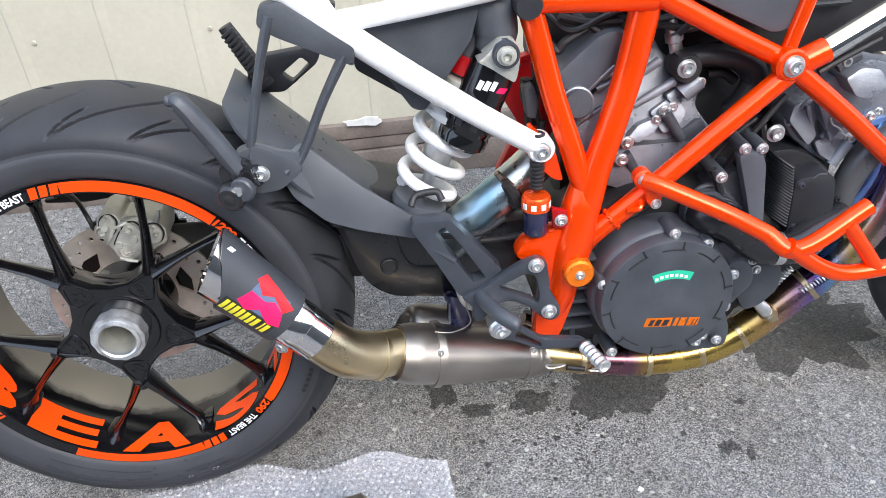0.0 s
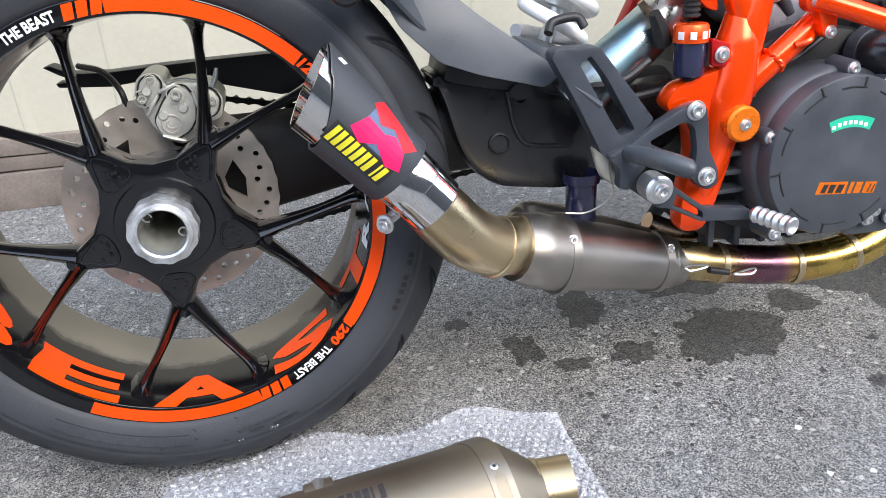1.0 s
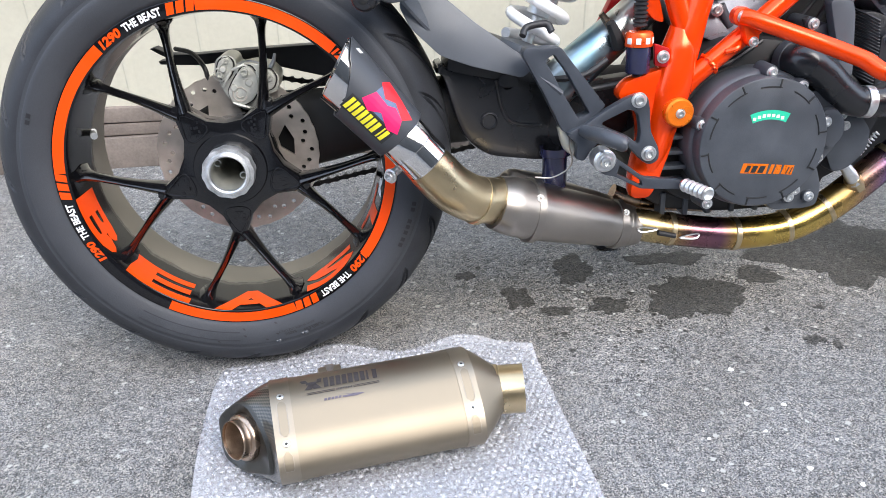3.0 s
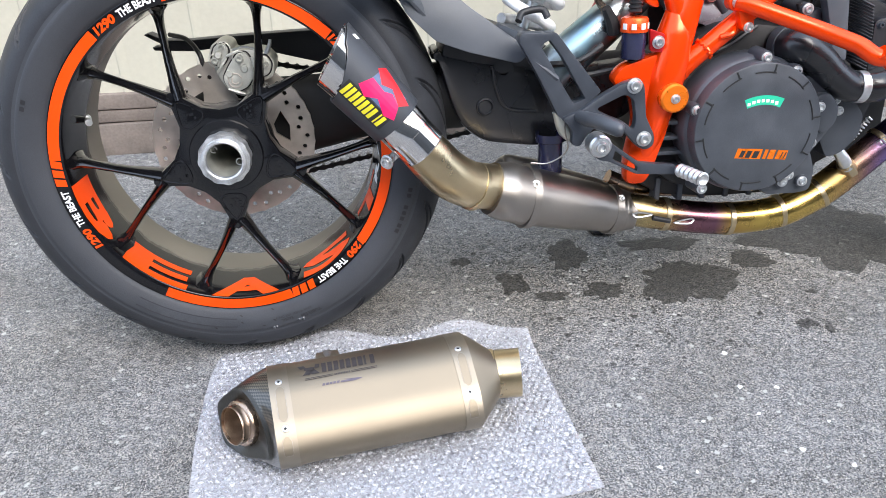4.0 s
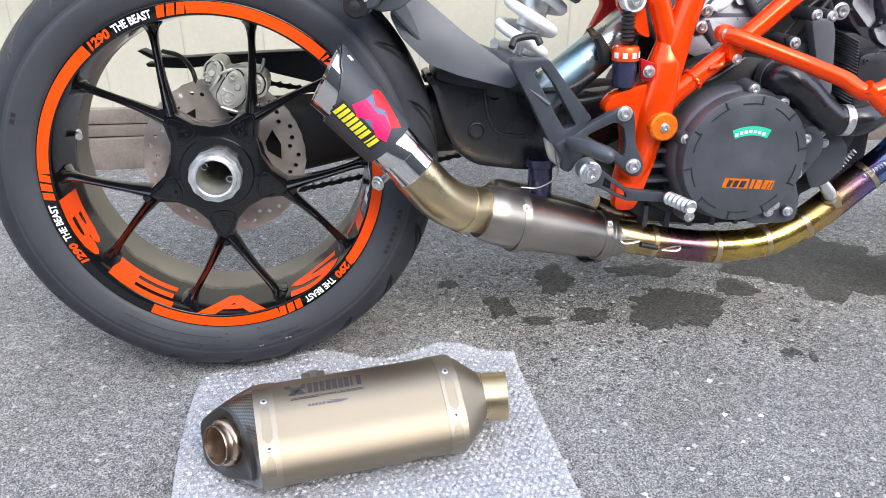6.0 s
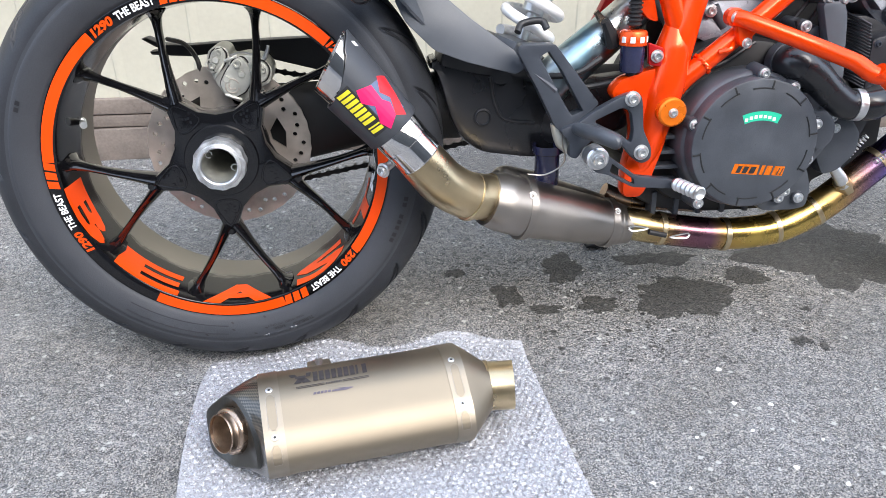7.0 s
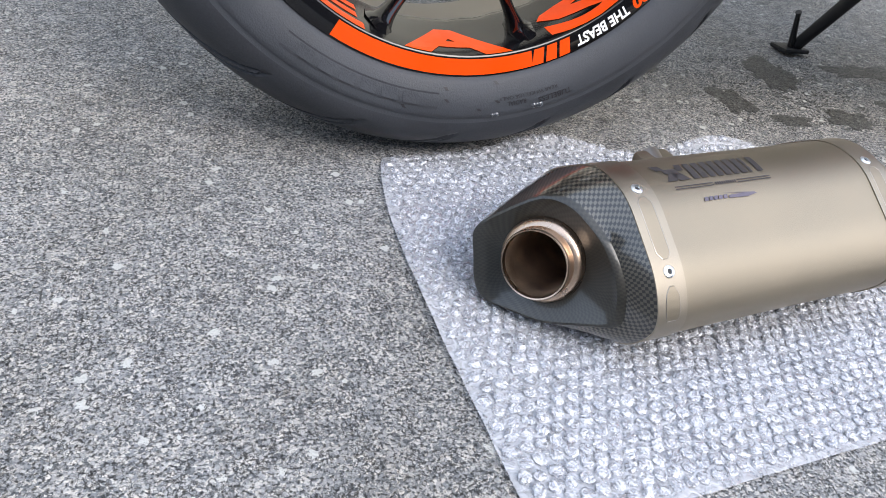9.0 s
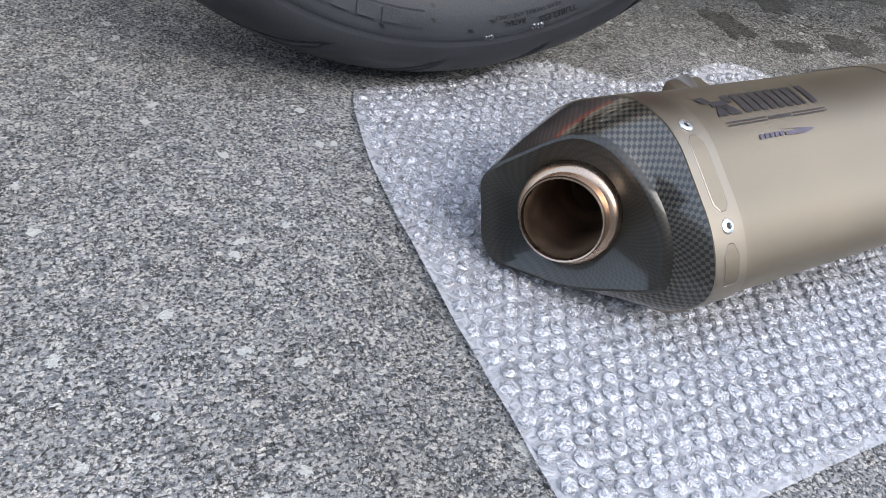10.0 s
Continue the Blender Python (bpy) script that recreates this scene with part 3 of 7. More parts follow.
# ---- bubble wrap ----
def clear_film(name, veil, scale, gloss, tint):
    """Thin clear plastic: mostly see-through, a milky veil and a sharp gloss on its creases."""
    m = bpy.data.materials.new(name)
    m.use_nodes = True
    nt = m.node_tree
    nt.nodes.remove(nt.nodes["Principled BSDF"])
    tc = nt.nodes.new("ShaderNodeTexCoord")
    wr = nt.nodes.new("ShaderNodeTexNoise")
    wr.inputs["Scale"].default_value, wr.inputs["Detail"].default_value, wr.inputs["Distortion"].default_value = scale, 2, 1.8
    nt.links.new(tc.outputs["Object"], wr.inputs["Vector"])
    bp = nt.nodes.new("ShaderNodeBump")
    bp.inputs["Strength"].default_value, bp.inputs["Distance"].default_value = 0.6, 0.004
    nt.links.new(wr.outputs["Fac"], bp.inputs["Height"])
    clear, milk, shine = nt.nodes.new("ShaderNodeBsdfTransparent"), nt.nodes.new("ShaderNodeBsdfDiffuse"), nt.nodes.new("ShaderNodeBsdfGlossy")
    clear.inputs[0].default_value = (*tint, 1)
    milk.inputs[0].default_value = (0.88, 0.89, 0.94, 1)
    shine.inputs["Color"].default_value = (1, 1, 1, 1)
    shine.inputs["Roughness"].default_value = 0.10
    for sh in (milk, shine):
        nt.links.new(bp.outputs[0], sh.inputs["Normal"])
    rng_ = nt.nodes.new("ShaderNodeMapRange")
    rng_.inputs["From Min"].default_value, rng_.inputs["From Max"].default_value = 0.3, 0.7
    rng_.inputs["To Min"].default_value, rng_.inputs["To Max"].default_value = veil
    nt.links.new(wr.outputs["Fac"], rng_.inputs["Value"])
    a, b_ = nt.nodes.new("ShaderNodeMixShader"), nt.nodes.new("ShaderNodeMixShader")
    nt.links.new(rng_.outputs[0], a.inputs[0])
    nt.links.new(clear.outputs[0], a.inputs[1])
    nt.links.new(milk.outputs[0], a.inputs[2])
    fr = nt.nodes.new("ShaderNodeFresnel")
    fr.inputs["IOR"].default_value = gloss
    nt.links.new(bp.outputs[0], fr.inputs["Normal"])
    nt.links.new(fr.outputs[0], b_.inputs[0])
    nt.links.new(a.outputs[0], b_.inputs[1])
    nt.links.new(shine.outputs[0], b_.inputs[2])
    nt.links.new(b_.outputs[0], nt.nodes["Material Output"].inputs["Surface"])
    return m


M_FILM = clear_film("clear_bubble_film", (0.22, 0.46), 120, 1.6, (0.93, 0.93, 0.97))
M_BUBBLE = clear_film("clear_bubble", (0.05, 0.66), 200, 2.1, (0.94, 0.94, 0.98))

WRAP = [(-0.052, -0.062), (0.437, -0.082), (0.466, -0.414), (-0.047, -0.475)]  # corners, counted round


def wrap_place(u, v):
    """A place on the sheet: u along its length, v from its far edge to its near edge."""
    a, b_, c, d = (Vector(p) for p in WRAP)
    p = (a * (1 - u) + b_ * u) * (1 - v) + (d * (1 - u) + c * u) * v
    p.x -= 0.017 * math.sin(math.pi * v ** 0.62) * (1 - u) ** 2
    p.y += (0.026 * math.exp(-((u - 0.36) / 0.18) ** 2) + 0.026 * math.exp(-((u - 0.76) / 0.15) ** 2)) * (1 - v) ** 2
    far = max(0.0, 1 - v / 0.16)
    z = 0.004 + 0.022 * far ** 2 * math.exp(-((u - 0.78) / 0.13) ** 2) + 0.016 * far ** 2 * math.exp(-((u - 0.36) / 0.13) ** 2) + 0.012 * far ** 2 * math.exp(-((u - 1.0) / 0.1) ** 2)
    z += 0.0025 * noise.noise(Vector((p.x * 14, p.y * 14, 1.7))) + 0.0012 * noise.noise(Vector((p.x * 40, p.y * 40, 5.1)))
    under = math.exp(-(((p.x - 0.19) / 0.13) ** 4)) * math.exp(-(((p.y + 0.27) / 0.06) ** 4))
    return Vector((p.x, p.y, max(0.0025, z * (1 - 0.6 * under))))


bm = bmesh.new()
NU, NV = 110, 90
grid = [[bm.verts.new(wrap_place(i / NU, j / NV)) for i in range(NU + 1)] for j in range(NV + 1)]
for j in range(NV):
    for i in range(NU):
        bm.faces.new((grid[j][i], grid[j][i + 1], grid[j + 1][i + 1], grid[j + 1][i]))
bubble_wrap = tagged(part("bubble_wrap", bm, M_FILM), "sheet of clear bubble wrap lying on the asphalt under the silencer", "bubble wrap")
vs, fs = [], []
rng = random.Random(11)
pitch = 0.0116
for j in range(int(0.40 / (pitch * 0.866)) + 1):
    for i in range(int(0.53 / pitch) + 1):
        u, v = (i + 0.5 * (j % 2) + 0.2) * pitch / 0.535, (j + 0.3) * pitch * 0.866 / 0.395
        if not (0.006 < u < 0.994 and 0.006 < v < 0.994):
            continue
        c = wrap_place(u, v)
        r, h = 0.0050 * rng.uniform(0.9, 1.08), 0.0036 * rng.uniform(0.35, 1.15)
        dx, dy = rng.uniform(-0.0012, 0.0012), rng.uniform(-0.0012, 0.0012)
        base, n = len(vs), 10
        for f, k in ((1.0, 0.0), (0.93, 0.6), (0.6, 0.95)):
            for s in range(n):
                a = 2 * math.pi * s / n
                w = 1 + rng.uniform(-0.11, 0.11)
                vs.append((c.x + dx * k + r * f * w * math.cos(a), c.y + dy * k + r * f * w * math.sin(a), c.z + 0.0002 + h * k * rng.uniform(0.78, 1.12)))
        vs.append((c.x + dx, c.y + dy, c.z + h * rng.uniform(0.72, 1.05)))
        for q in range(2):
            for s in range(n):
                fs.append((base + q * n + s, base + q * n + (s + 1) % n, base + (q + 1) * n + (s + 1) % n, base + (q + 1) * n + s))
        for s in range(n):
            fs.append((base + 2 * n + s, base + 2 * n + (s + 1) % n, base + 3 * n))
me = bpy.data.meshes.new("bubble_layer")
me.from_pydata(vs, [], fs)
tagged(link("bubble_layer", me, M_BUBBLE, bubble_wrap, "small air bubbles of the wrap"), kind="stuff")

# ---- loose silencer on the wrap ----
def woven(name, dark, pale, rough, coat):
    """Carbon twill under lacquer: a weave laid along the part's own coordinates, dulled unevenly."""
    m = bpy.data.materials.new(name)
    m.use_nodes = True
    nt = m.node_tree
    pb = nt.nodes["Principled BSDF"]
    uv = nt.nodes.new("ShaderNodeTexCoord")
    ck = nt.nodes.new("ShaderNodeTexChecker")
    ck.inputs["Scale"].default_value = 1.0
    ck.inputs["Color1"].default_value, ck.inputs["Color2"].default_value = (*dark, 1), (*pale, 1)
    nt.links.new(uv.outputs["UV"], ck.inputs["Vector"])
    no = nt.nodes.new("ShaderNodeTexNoise")
    no.inputs["Scale"].default_value, no.inputs["Detail"].default_value = 40, 4
    nt.links.new(uv.outputs["Object"], no.inputs["Vector"])
    mx = nt.nodes.new("ShaderNodeMixRGB")
    mx.blend_type = "OVERLAY"
    mx.inputs[0].default_value = 0.6
    nt.links.new(ck.outputs["Color"], mx.inputs[1])
    nt.links.new(no.outputs["Fac"], mx.inputs[2])
    nt.links.new(mx.outputs[0], pb.inputs["Base Color"])
    pb.inputs["Roughness"].default_value, pb.inputs["Metallic"].default_value = rough, 0.3
    pb.inputs["Coat Weight"].default_value, pb.inputs["Coat Roughness"].default_value = coat, 0.08
    return m


M_CARBON = woven("lacquered_carbon_twill", (0.008, 0.0075, 0.006), (0.078, 0.068, 0.052), 0.36, 1.0)
M_RESIN = woven("dull_carbon_face", (0.017, 0.016, 0.013), (0.027, 0.025, 0.020), 0.40, 0.45)
M_BAND = mat("bright_titanium_band", (0.300, 0.260, 0.205), 0.45, 1.0, 0.08, 20, 0.1, 1500)
CAN_AT = (0.067, -0.284, 0.0)
CAN_YAW = 8.9
silencer = tagged(empty("silencer", pose(*CAN_AT, 0, 0, CAN_YAW)), "brushed titanium silencer with a carbon end cap, lying on bubble wrap", "exhaust silencer")
HEX = [(-0.012, 0.1225), (0.026, 0.1225), (0.072, 0.089), (0.092, 0.060), (0.074, 0.026), (0.042, 0.0095), (-0.034, 0.0095), (-0.066, 0.026), (-0.086, 0.060), (-0.066, 0.089)]
_h = rounded(HEX, 0.030, 5)


def resample(pts, n):
    p = [Vector(q) for q in pts]
    seg = [(p[(i + 1) % len(p)] - p[i]).length for i in range(len(p))]
    total, out = sum(seg), []
    for k in range(n):
        s, i = total * k / n, 0
        while s > seg[i]:
            s -= seg[i]
            i += 1
        out.append(tuple(p[i].lerp(p[(i + 1) % len(p)], s / seg[i])))
    return out


SEC = resample(_h, 72)
SCX, SCZ = 0.003, 0.064


def can_ring(x, k=1.0, dl=0.0, dz=0.0, grow=0.0):
    out = []
    for l, z in SEC:
        d = Vector((l - SCX, z - SCZ))
        d = d * k + d.normalized() * grow
        out.append((x, SCX + dl + d.x, SCZ + dz + d.y))
    return out


body = part("body", loft([can_ring(x, 1, 0, 0, g_) for x, g_ in ((-0.004, 0), (0.012, 0), (0.020, -0.0006), (0.21, -0.0006), (0.218, 0), (0.246, 0))], cap=False), M_TI, silencer, "brushed titanium body")
# end bands with their cut-outs
for xb, xe in ((-0.0165, 0.0090), (0.225, 0.2495)):
    band = part("end_band", loft([can_ring(xb, 1, 0, 0, -0.0005), can_ring(xb, 1, 0, 0, 0.0009), can_ring(xe, 1, 0, 0, 0.0009), can_ring(xe, 1, 0, 0, -0.0005)], cap=False), M_BAND, silencer, "bright titanium band with riveted windows")
# inlet cone
def circle_ring(x, cl, cz, r):
    out = []
    for l, z in SEC:
        a = math.atan2(z - SCZ, l - SCX)
        out.append((x, cl + r * math.cos(a), cz + r * math.sin(a)))
    return out


def mixed(a, b_, t):
    return [tuple(Vector(p).lerp(Vector(q), t)) for p, q in zip(a, b_)]


cone_a, cone_b = can_ring(0.249), circle_ring(0.285, -0.010, 0.068, 0.034)
steps = []
for t in (0, 0.08, 0.3, 0.6, 0.85, 1.0):
    r_ = mixed(cone_a, cone_b, t ** 1.15)
    steps.append([(0.249 + 0.036 * t, p[1], p[2]) for p in r_])
part("inlet_cone", loft(steps, cap=False), M_TI, silencer, "titanium inlet cone")
inlet = Matrix.Translation((0.284, -0.010, 0.068)) @ Vector((1, -0.25, 0.06)).to_track_quat("Z", "Y").to_matrix().to_4x4()
part("inlet_tube", lathed([(0.0352, -0.004), (0.0352, 0.003), (0.0335, 0.005), (0.0335, 0.037), (0.0338, 0.0385), (0.0312, 0.0385), (0.031, -0.004)], inlet, 56), M_GOLD, silencer, "straw-tinted inlet tube")

# carbon end cap, cut off at a slant that faces the near side
def slant(l, z, depth):
    return -depth - 0.58 * (l - SCX) + 0.30 * (z - SCZ)


FACE = [(0.052, 0.058), (0.038, 0.084), (0.022, 0.104), (0.005, 0.108), (-0.011, 0.103), (-0.030, 0.092), (-0.047, 0.075), (-0.057, 0.058),
        (-0.060, 0.043), (-0.046, 0.032), (-0.021, 0.017), (0.001, 0.012), (0.020, 0.009), (0.033, 0.017), (0.043, 0.036)]
FCX, FCZ = -0.004, 0.058
FACE = [(p.x, p.y) for p in spline([(*q, 0) for q in FACE[-2:] + FACE + FACE[:3]], 4)[8:8 + 4 * len(FACE)]]


def face_ring(k, depth, out=0.0):
    """The outline of the slanted end face, shrunk by k, with its points at the bearings of the body's section."""
    ring = []
    for l, z in SEC:
        a = math.atan2(z - SCZ, l - SCX)
        d = Vector((math.cos(a), math.sin(a)))
        best = 0.03
        for i, p in enumerate(FACE):
            p, q = Vector(p) - Vector((FCX, FCZ)), Vector(FACE[(i + 1) % len(FACE)]) - Vector((FCX, FCZ))
            det = d.x * (p.y - q.y) - d.y * (p.x - q.x)
            if abs(det) > 1e-9:
                t = (p.x * (p.y - q.y) - p.y * (p.x - q.x)) / det
                u = (d.x * p.y - d.y * p.x) / det
                if t > 0 and -1e-6 <= u <= 1 + 1e-6:
                    best = t
        ll, zz = FCX + d.x * best * k, FCZ + d.y * best * k
        ring.append((slant(ll, zz, depth), ll, zz))
    return ring


base_ring = can_ring(-0.0165)
lip = face_ring(1.0, 0.0560)
cap_steps = [base_ring, mixed(base_ring, lip, 0.10), mixed(base_ring, lip, 0.50), mixed(base_ring, lip, 0.85), lip]
for q, k in ((1, 1.012), (2, 1.028), (3, 1.022)):
    cap_steps[q] = [(p[0], SCX + (p[1] - SCX) * k, SCZ + (p[2] - SCZ) * k) for p in cap_steps[q]]
cap_steps += [face_ring(0.975, 0.0588), face_ring(0.935, 0.0596), face_ring(0.80, 0.0560)]
TUBE_N = Vector((-1.0, -0.62, 0.32)).normalized()
TUBE_C = Vector((slant(SCX + 0.001, SCZ - 0.006, 0.052), SCX + 0.001, SCZ - 0.006))
tube_m = Matrix.Translation(TUBE_C) @ TUBE_N.to_track_quat("Z", "Y").to_matrix().to_4x4()
ex, ey = Vector(tube_m.col[0][:3]), Vector(tube_m.col[1][:3])
hole = []
for p in cap_steps[-1]:
    d = Vector(p) - TUBE_C
    a = math.atan2(d.dot(ey), d.dot(ex))
    hole.append(tuple(TUBE_C + 0.0318 * (ex * math.cos(a) + ey * math.sin(a))))
cap_steps += [hole, [tuple(Vector(p) - TUBE_N * 0.015) for p in hole]]
bm = loft(cap_steps, cap=False)
uvl = bm.loops.layers.uv.new("weave")
n_s = len(SEC)
bm.verts.index_update()
for f in bm.faces:
    ids = [lp.vert.index for lp in f.loops]
    wrapped = max(i % n_s for i in ids) == n_s - 1 and min(i % n_s for i in ids) == 0
    for lp in f.loops:
        k, row = lp.vert.index % n_s, lp.vert.index // n_s
        kk = k + n_s if wrapped and k == 0 else k
        run = sum((Vector(cap_steps[q + 1][k]) - Vector(cap_steps[q][k])).length for q in range(row))
        lp[uvl].uv = (kk / n_s * 176, run / 0.0027)
    f.material_index = 1 if min(i // n_s for i in ids) >= 4 else 0
end_cap = part("end_cap", bm, M_CARBON, silencer, "lacquered carbon-fibre end cap")
end_cap.data.materials.append(M_RESIN)
part("outlet_tube", lathed([(0.0316, -0.025), (0.0316, 0.004), (0.0310, 0.0075), (0.0290, 0.0095), (0.0266, 0.0100), (0.0256, 0.0130), (0.0258, 0.0165), (0.0262, 0.0185), (0.0256, 0.0200), (0.0246, 0.0197), (0.0240, 0.016)], tube_m, 64), M_BRONZE, silencer, "bronze-tinted outlet tube")
# rougher copy of the tube's bronze, its colour lightened to look lit inside
M_BORE = mat("lightened_bronze_bore", (0.62, 0.47, 0.35), 0.48, 1.0, 0.2, 40, 0.1, 900, dirt=(0.34, 0.25, 0.18))
part("outlet_bore", lathed([(0.0240, 0.016), (0.0236, 0.0), (0.0236, -0.126)], tube_m, 64), M_BORE, silencer, "brown heat-tinted bore")
# added black disc in place of the bore's unlit depth
part("outlet_shade_disc", lathed([(0.0240, -0.125), (0.0005, -0.126)], tube_m, 32), M_DARK, silencer)


def can_at(x, l, h=0.0):
    """The place on the upper or near side of the body at a distance along it and across it."""
    best, l = None, min(max(l, min(SEC)[0] + 0.0006), max(SEC)[0] - 0.0006)
    for i, (a, z) in enumerate(SEC):
        b2, z2 = SEC[(i + 1) % len(SEC)]
        if min(a, b2) <= l <= max(a, b2) and abs(a - b2) > 1e-9:
            zz = z + (z2 - z) * (l - a) / (b2 - a)
            if best is None or zz > best[0]:
                nrm = Vector((0, -(z2 - z), b2 - a)).normalized()
                best = (zz, nrm if nrm.z > 0 else -nrm)
    return Vector((x, l, best[0])) + best[1] * h, best[1]


on_can = lambda u, v, h: can_at(u, v, h - 0.0003)[0]
bars = []
for k in range(9):
    w = 0.0058 if k != 7 else 0.0026
    bars.append(quad(0.053 + k * 0.0080, 0.053 + k * 0.0080 + w, -0.0045, 0.0140, 0.001))
for bar in bars:
    decal("brand_bar", [bar], on_can, M_ETCH, silencer, 0.00035, cut=0.006, label="dark etched bar of the brand print")
decal("logo_print", [quad(0.026, 0.034, 0.008, 0.0145, -0.003), quad(0.031, 0.044, 0.0040, 0.0090), quad(0.028, 0.037, -0.0045, 0.0040, 0.006), quad(0.040, 0.050, -0.0045, 0.0040, -0.006), quad(0.044, 0.050, 0.0060, 0.0140, 0.002)], on_can, M_ETCH, silencer, cut=0.006, label="dark etched logo")
decal("underline", [quad(0.030, 0.066, -0.0105, -0.0097), quad(0.030, 0.066, -0.0125, -0.0117), quad(0.090, 0.124, -0.0105, -0.0097), quad(0.090, 0.124, -0.0125, -0.0117)] + [quad(0.068 + k * 0.0021, 0.0694 + k * 0.0021, -0.0122, -0.0098) for k in range(10)], on_can, M_ETCH, silencer, cut=0.006)
decal("model_print", [quad(0.050 + k * 0.0046, 0.0536 + k * 0.0046, -0.0235, -0.0208, 0.001) for k in range(5)] + [([(0.074, -0.0236), (0.092, -0.0242), (0.102, -0.0226), (0.100, -0.0216), (0.068, -0.0190), (0.088, -0.0212), (0.074, -0.0216)], [(0, 1, 2, 3, 5, 6), (3, 4, 5)])], on_can, M_SCRIPT, silencer, cut=0.006, label="dark blue model script as plain bars")
# windows in the bands
for xb in (-0.0145, 0.2255):
    for l0, l1 in ((-0.055, -0.015), (-0.0845, -0.069)):
        pieces = []
        ls = np.linspace(l0, l1, 12)
        mid_ = xb + 0.011
        wide = lambda l: 0.0058 * min(1.0, 0.35 + min(l - l0, l1 - l) / 0.006)
        path = [can_at(mid_ - wide(l), l, 0.0009)[0] for l in ls] + [can_at(mid_ + wide(l), l, 0.0009)[0] for l in ls[::-1]]
        bm = bmesh.new()
        sweep(bm, path + [path[0]], 0.00028, 5, cap=False)
        part("window_edge", bm, M_TIDARK, silencer)
        bm = bmesh.new()
        rows_w = [[bm.verts.new(can_at(mid_ - wide(l) + 2 * wide(l) * f, l, 0.00105)[0]) for f in (0, 0.5, 1)] for l in np.linspace(l0, l1, 24)]
        for a, b_ in zip(rows_w, rows_w[1:]):
            for k in range(2):
                bm.faces.new((a[k], a[k + 1], b_[k + 1], b_[k]))
        part("band_window", bm, M_TI, silencer)
for xb in (-0.0035, 0.2355):
    for l in (-0.008, -0.062):
        p, nrm = can_at(xb, l, 0.0008)
        rivet = part("rivet", lathed([(0.0046, 0), (0.0044, 0.0006), (0.0034, 0.0011), (0.0020, 0.0012), (0.0017, 0.0003)], facing(p.x, p.y, p.z, tuple(nrm)), 24), M_STEEL, silencer)
        part("rivet_hole", lathed([(0.0018, 0.0005), (0.0002, 0.0005)], facing(p.x, p.y, p.z, tuple(nrm)), 12), M_DARK, rivet)
# mounting lug on the far side
p, nrm = can_at(0.062, 0.030, 0)
bm = block(0.050, 0.082, 0.042, 0.060, 0.086, 0.1065, 0.003)
part("mounting_lug", bm, M_TI, silencer, "welded mounting lug")
part("lug_bush", lathed([(0.004, -0.011), (0.0095, -0.011), (0.0095, 0.011), (0.004, 0.011)], facing(0.066, 0.050, 0.098, (0.1, 1, 0.15)), 24, closed=True), M_TIDARK, silencer)

# ---- motorcycle ----
motorcycle = tagged(empty("motorcycle", pose(0, 0, 0, -LEAN_BIKE, 0, 0)), "naked sports motorcycle with orange trellis frame, leaning on its side stand", "motorcycle")
ZC = 0.3237
WHEEL = Matrix.Translation((0, 0, ZC)) @ SIDE


def polar(a, r, y):
    return Vector((r * math.cos(radians(a)), y, ZC + r * math.sin(radians(a))))


# rear wheel
RIM = [(0.2360, 0.076), (0.2372, 0.082), (0.2365, 0.0862), (0.2350, 0.0868), (0.2195, 0.0868), (0.2176, 0.0855), (0.2164, 0.080), (0.2146, 0.060), (0.2124, 0.030), (0.2110, 0.004),
       (0.2110, -0.020), (0.2128, -0.050), (0.2165, -0.080), (0.2360, -0.0865), (0.2365, -0.076), (0.2260, -0.060), (0.2240, 0.0), (0.2260, 0.060)]
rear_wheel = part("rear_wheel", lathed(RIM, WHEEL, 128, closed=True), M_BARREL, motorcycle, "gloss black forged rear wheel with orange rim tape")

# tyre with cut grooves
PROF = [(0.2335, 0.0790), (0.2385, 0.0880), (0.2430, 0.0905), (0.2520, 0.0945), (0.2610, 0.0962), (0.2680, 0.0958), (0.2722, 0.0952), (0.2738, 0.0936), (0.2745, 0.0932)]
arc = [(0.2745 + (0.3225 - 0.2745) * math.sin(radians(a)) ** 0.92, 0.0932 * math.cos(radians(a)) ** 0.9) for a in np.linspace(4, 90, 92)]
half = PROF + arc
prof = half + [(r, -h) for r, h in half[-2::-1]]
NT, NP = 1500, len(prof)


def groove(theta, h):
    """Depth of the sweeping tread cuts at an angle and a distance across the tread."""
    s = np.abs(h) / 0.093
    per = 2 * math.pi / 20
    side = np.where(h < 0, 0.5 * per, 0.0)
    depth = np.zeros_like(theta)
    for shift, sweep_, power, s0, s1, wide in ((0.10, 0.46, 1.5, 0.08, 0.96, 0.0040), (0.10 + 0.5 * per, 0.30, 1.3, 0.52, 0.97, 0.0024)):
        c = (theta + side - sweep_ * s ** power + shift) % per
        c = np.minimum(c, per - c) * 0.31
        fade = np.clip((s - s0) * 10, 0, 1) * np.clip((s1 - s) * 10, 0, 1)
        depth = np.maximum(depth, np.clip(1.6 * (1 - (c / wide) ** 2), 0, 1) * fade)
    return depth * 0.0055


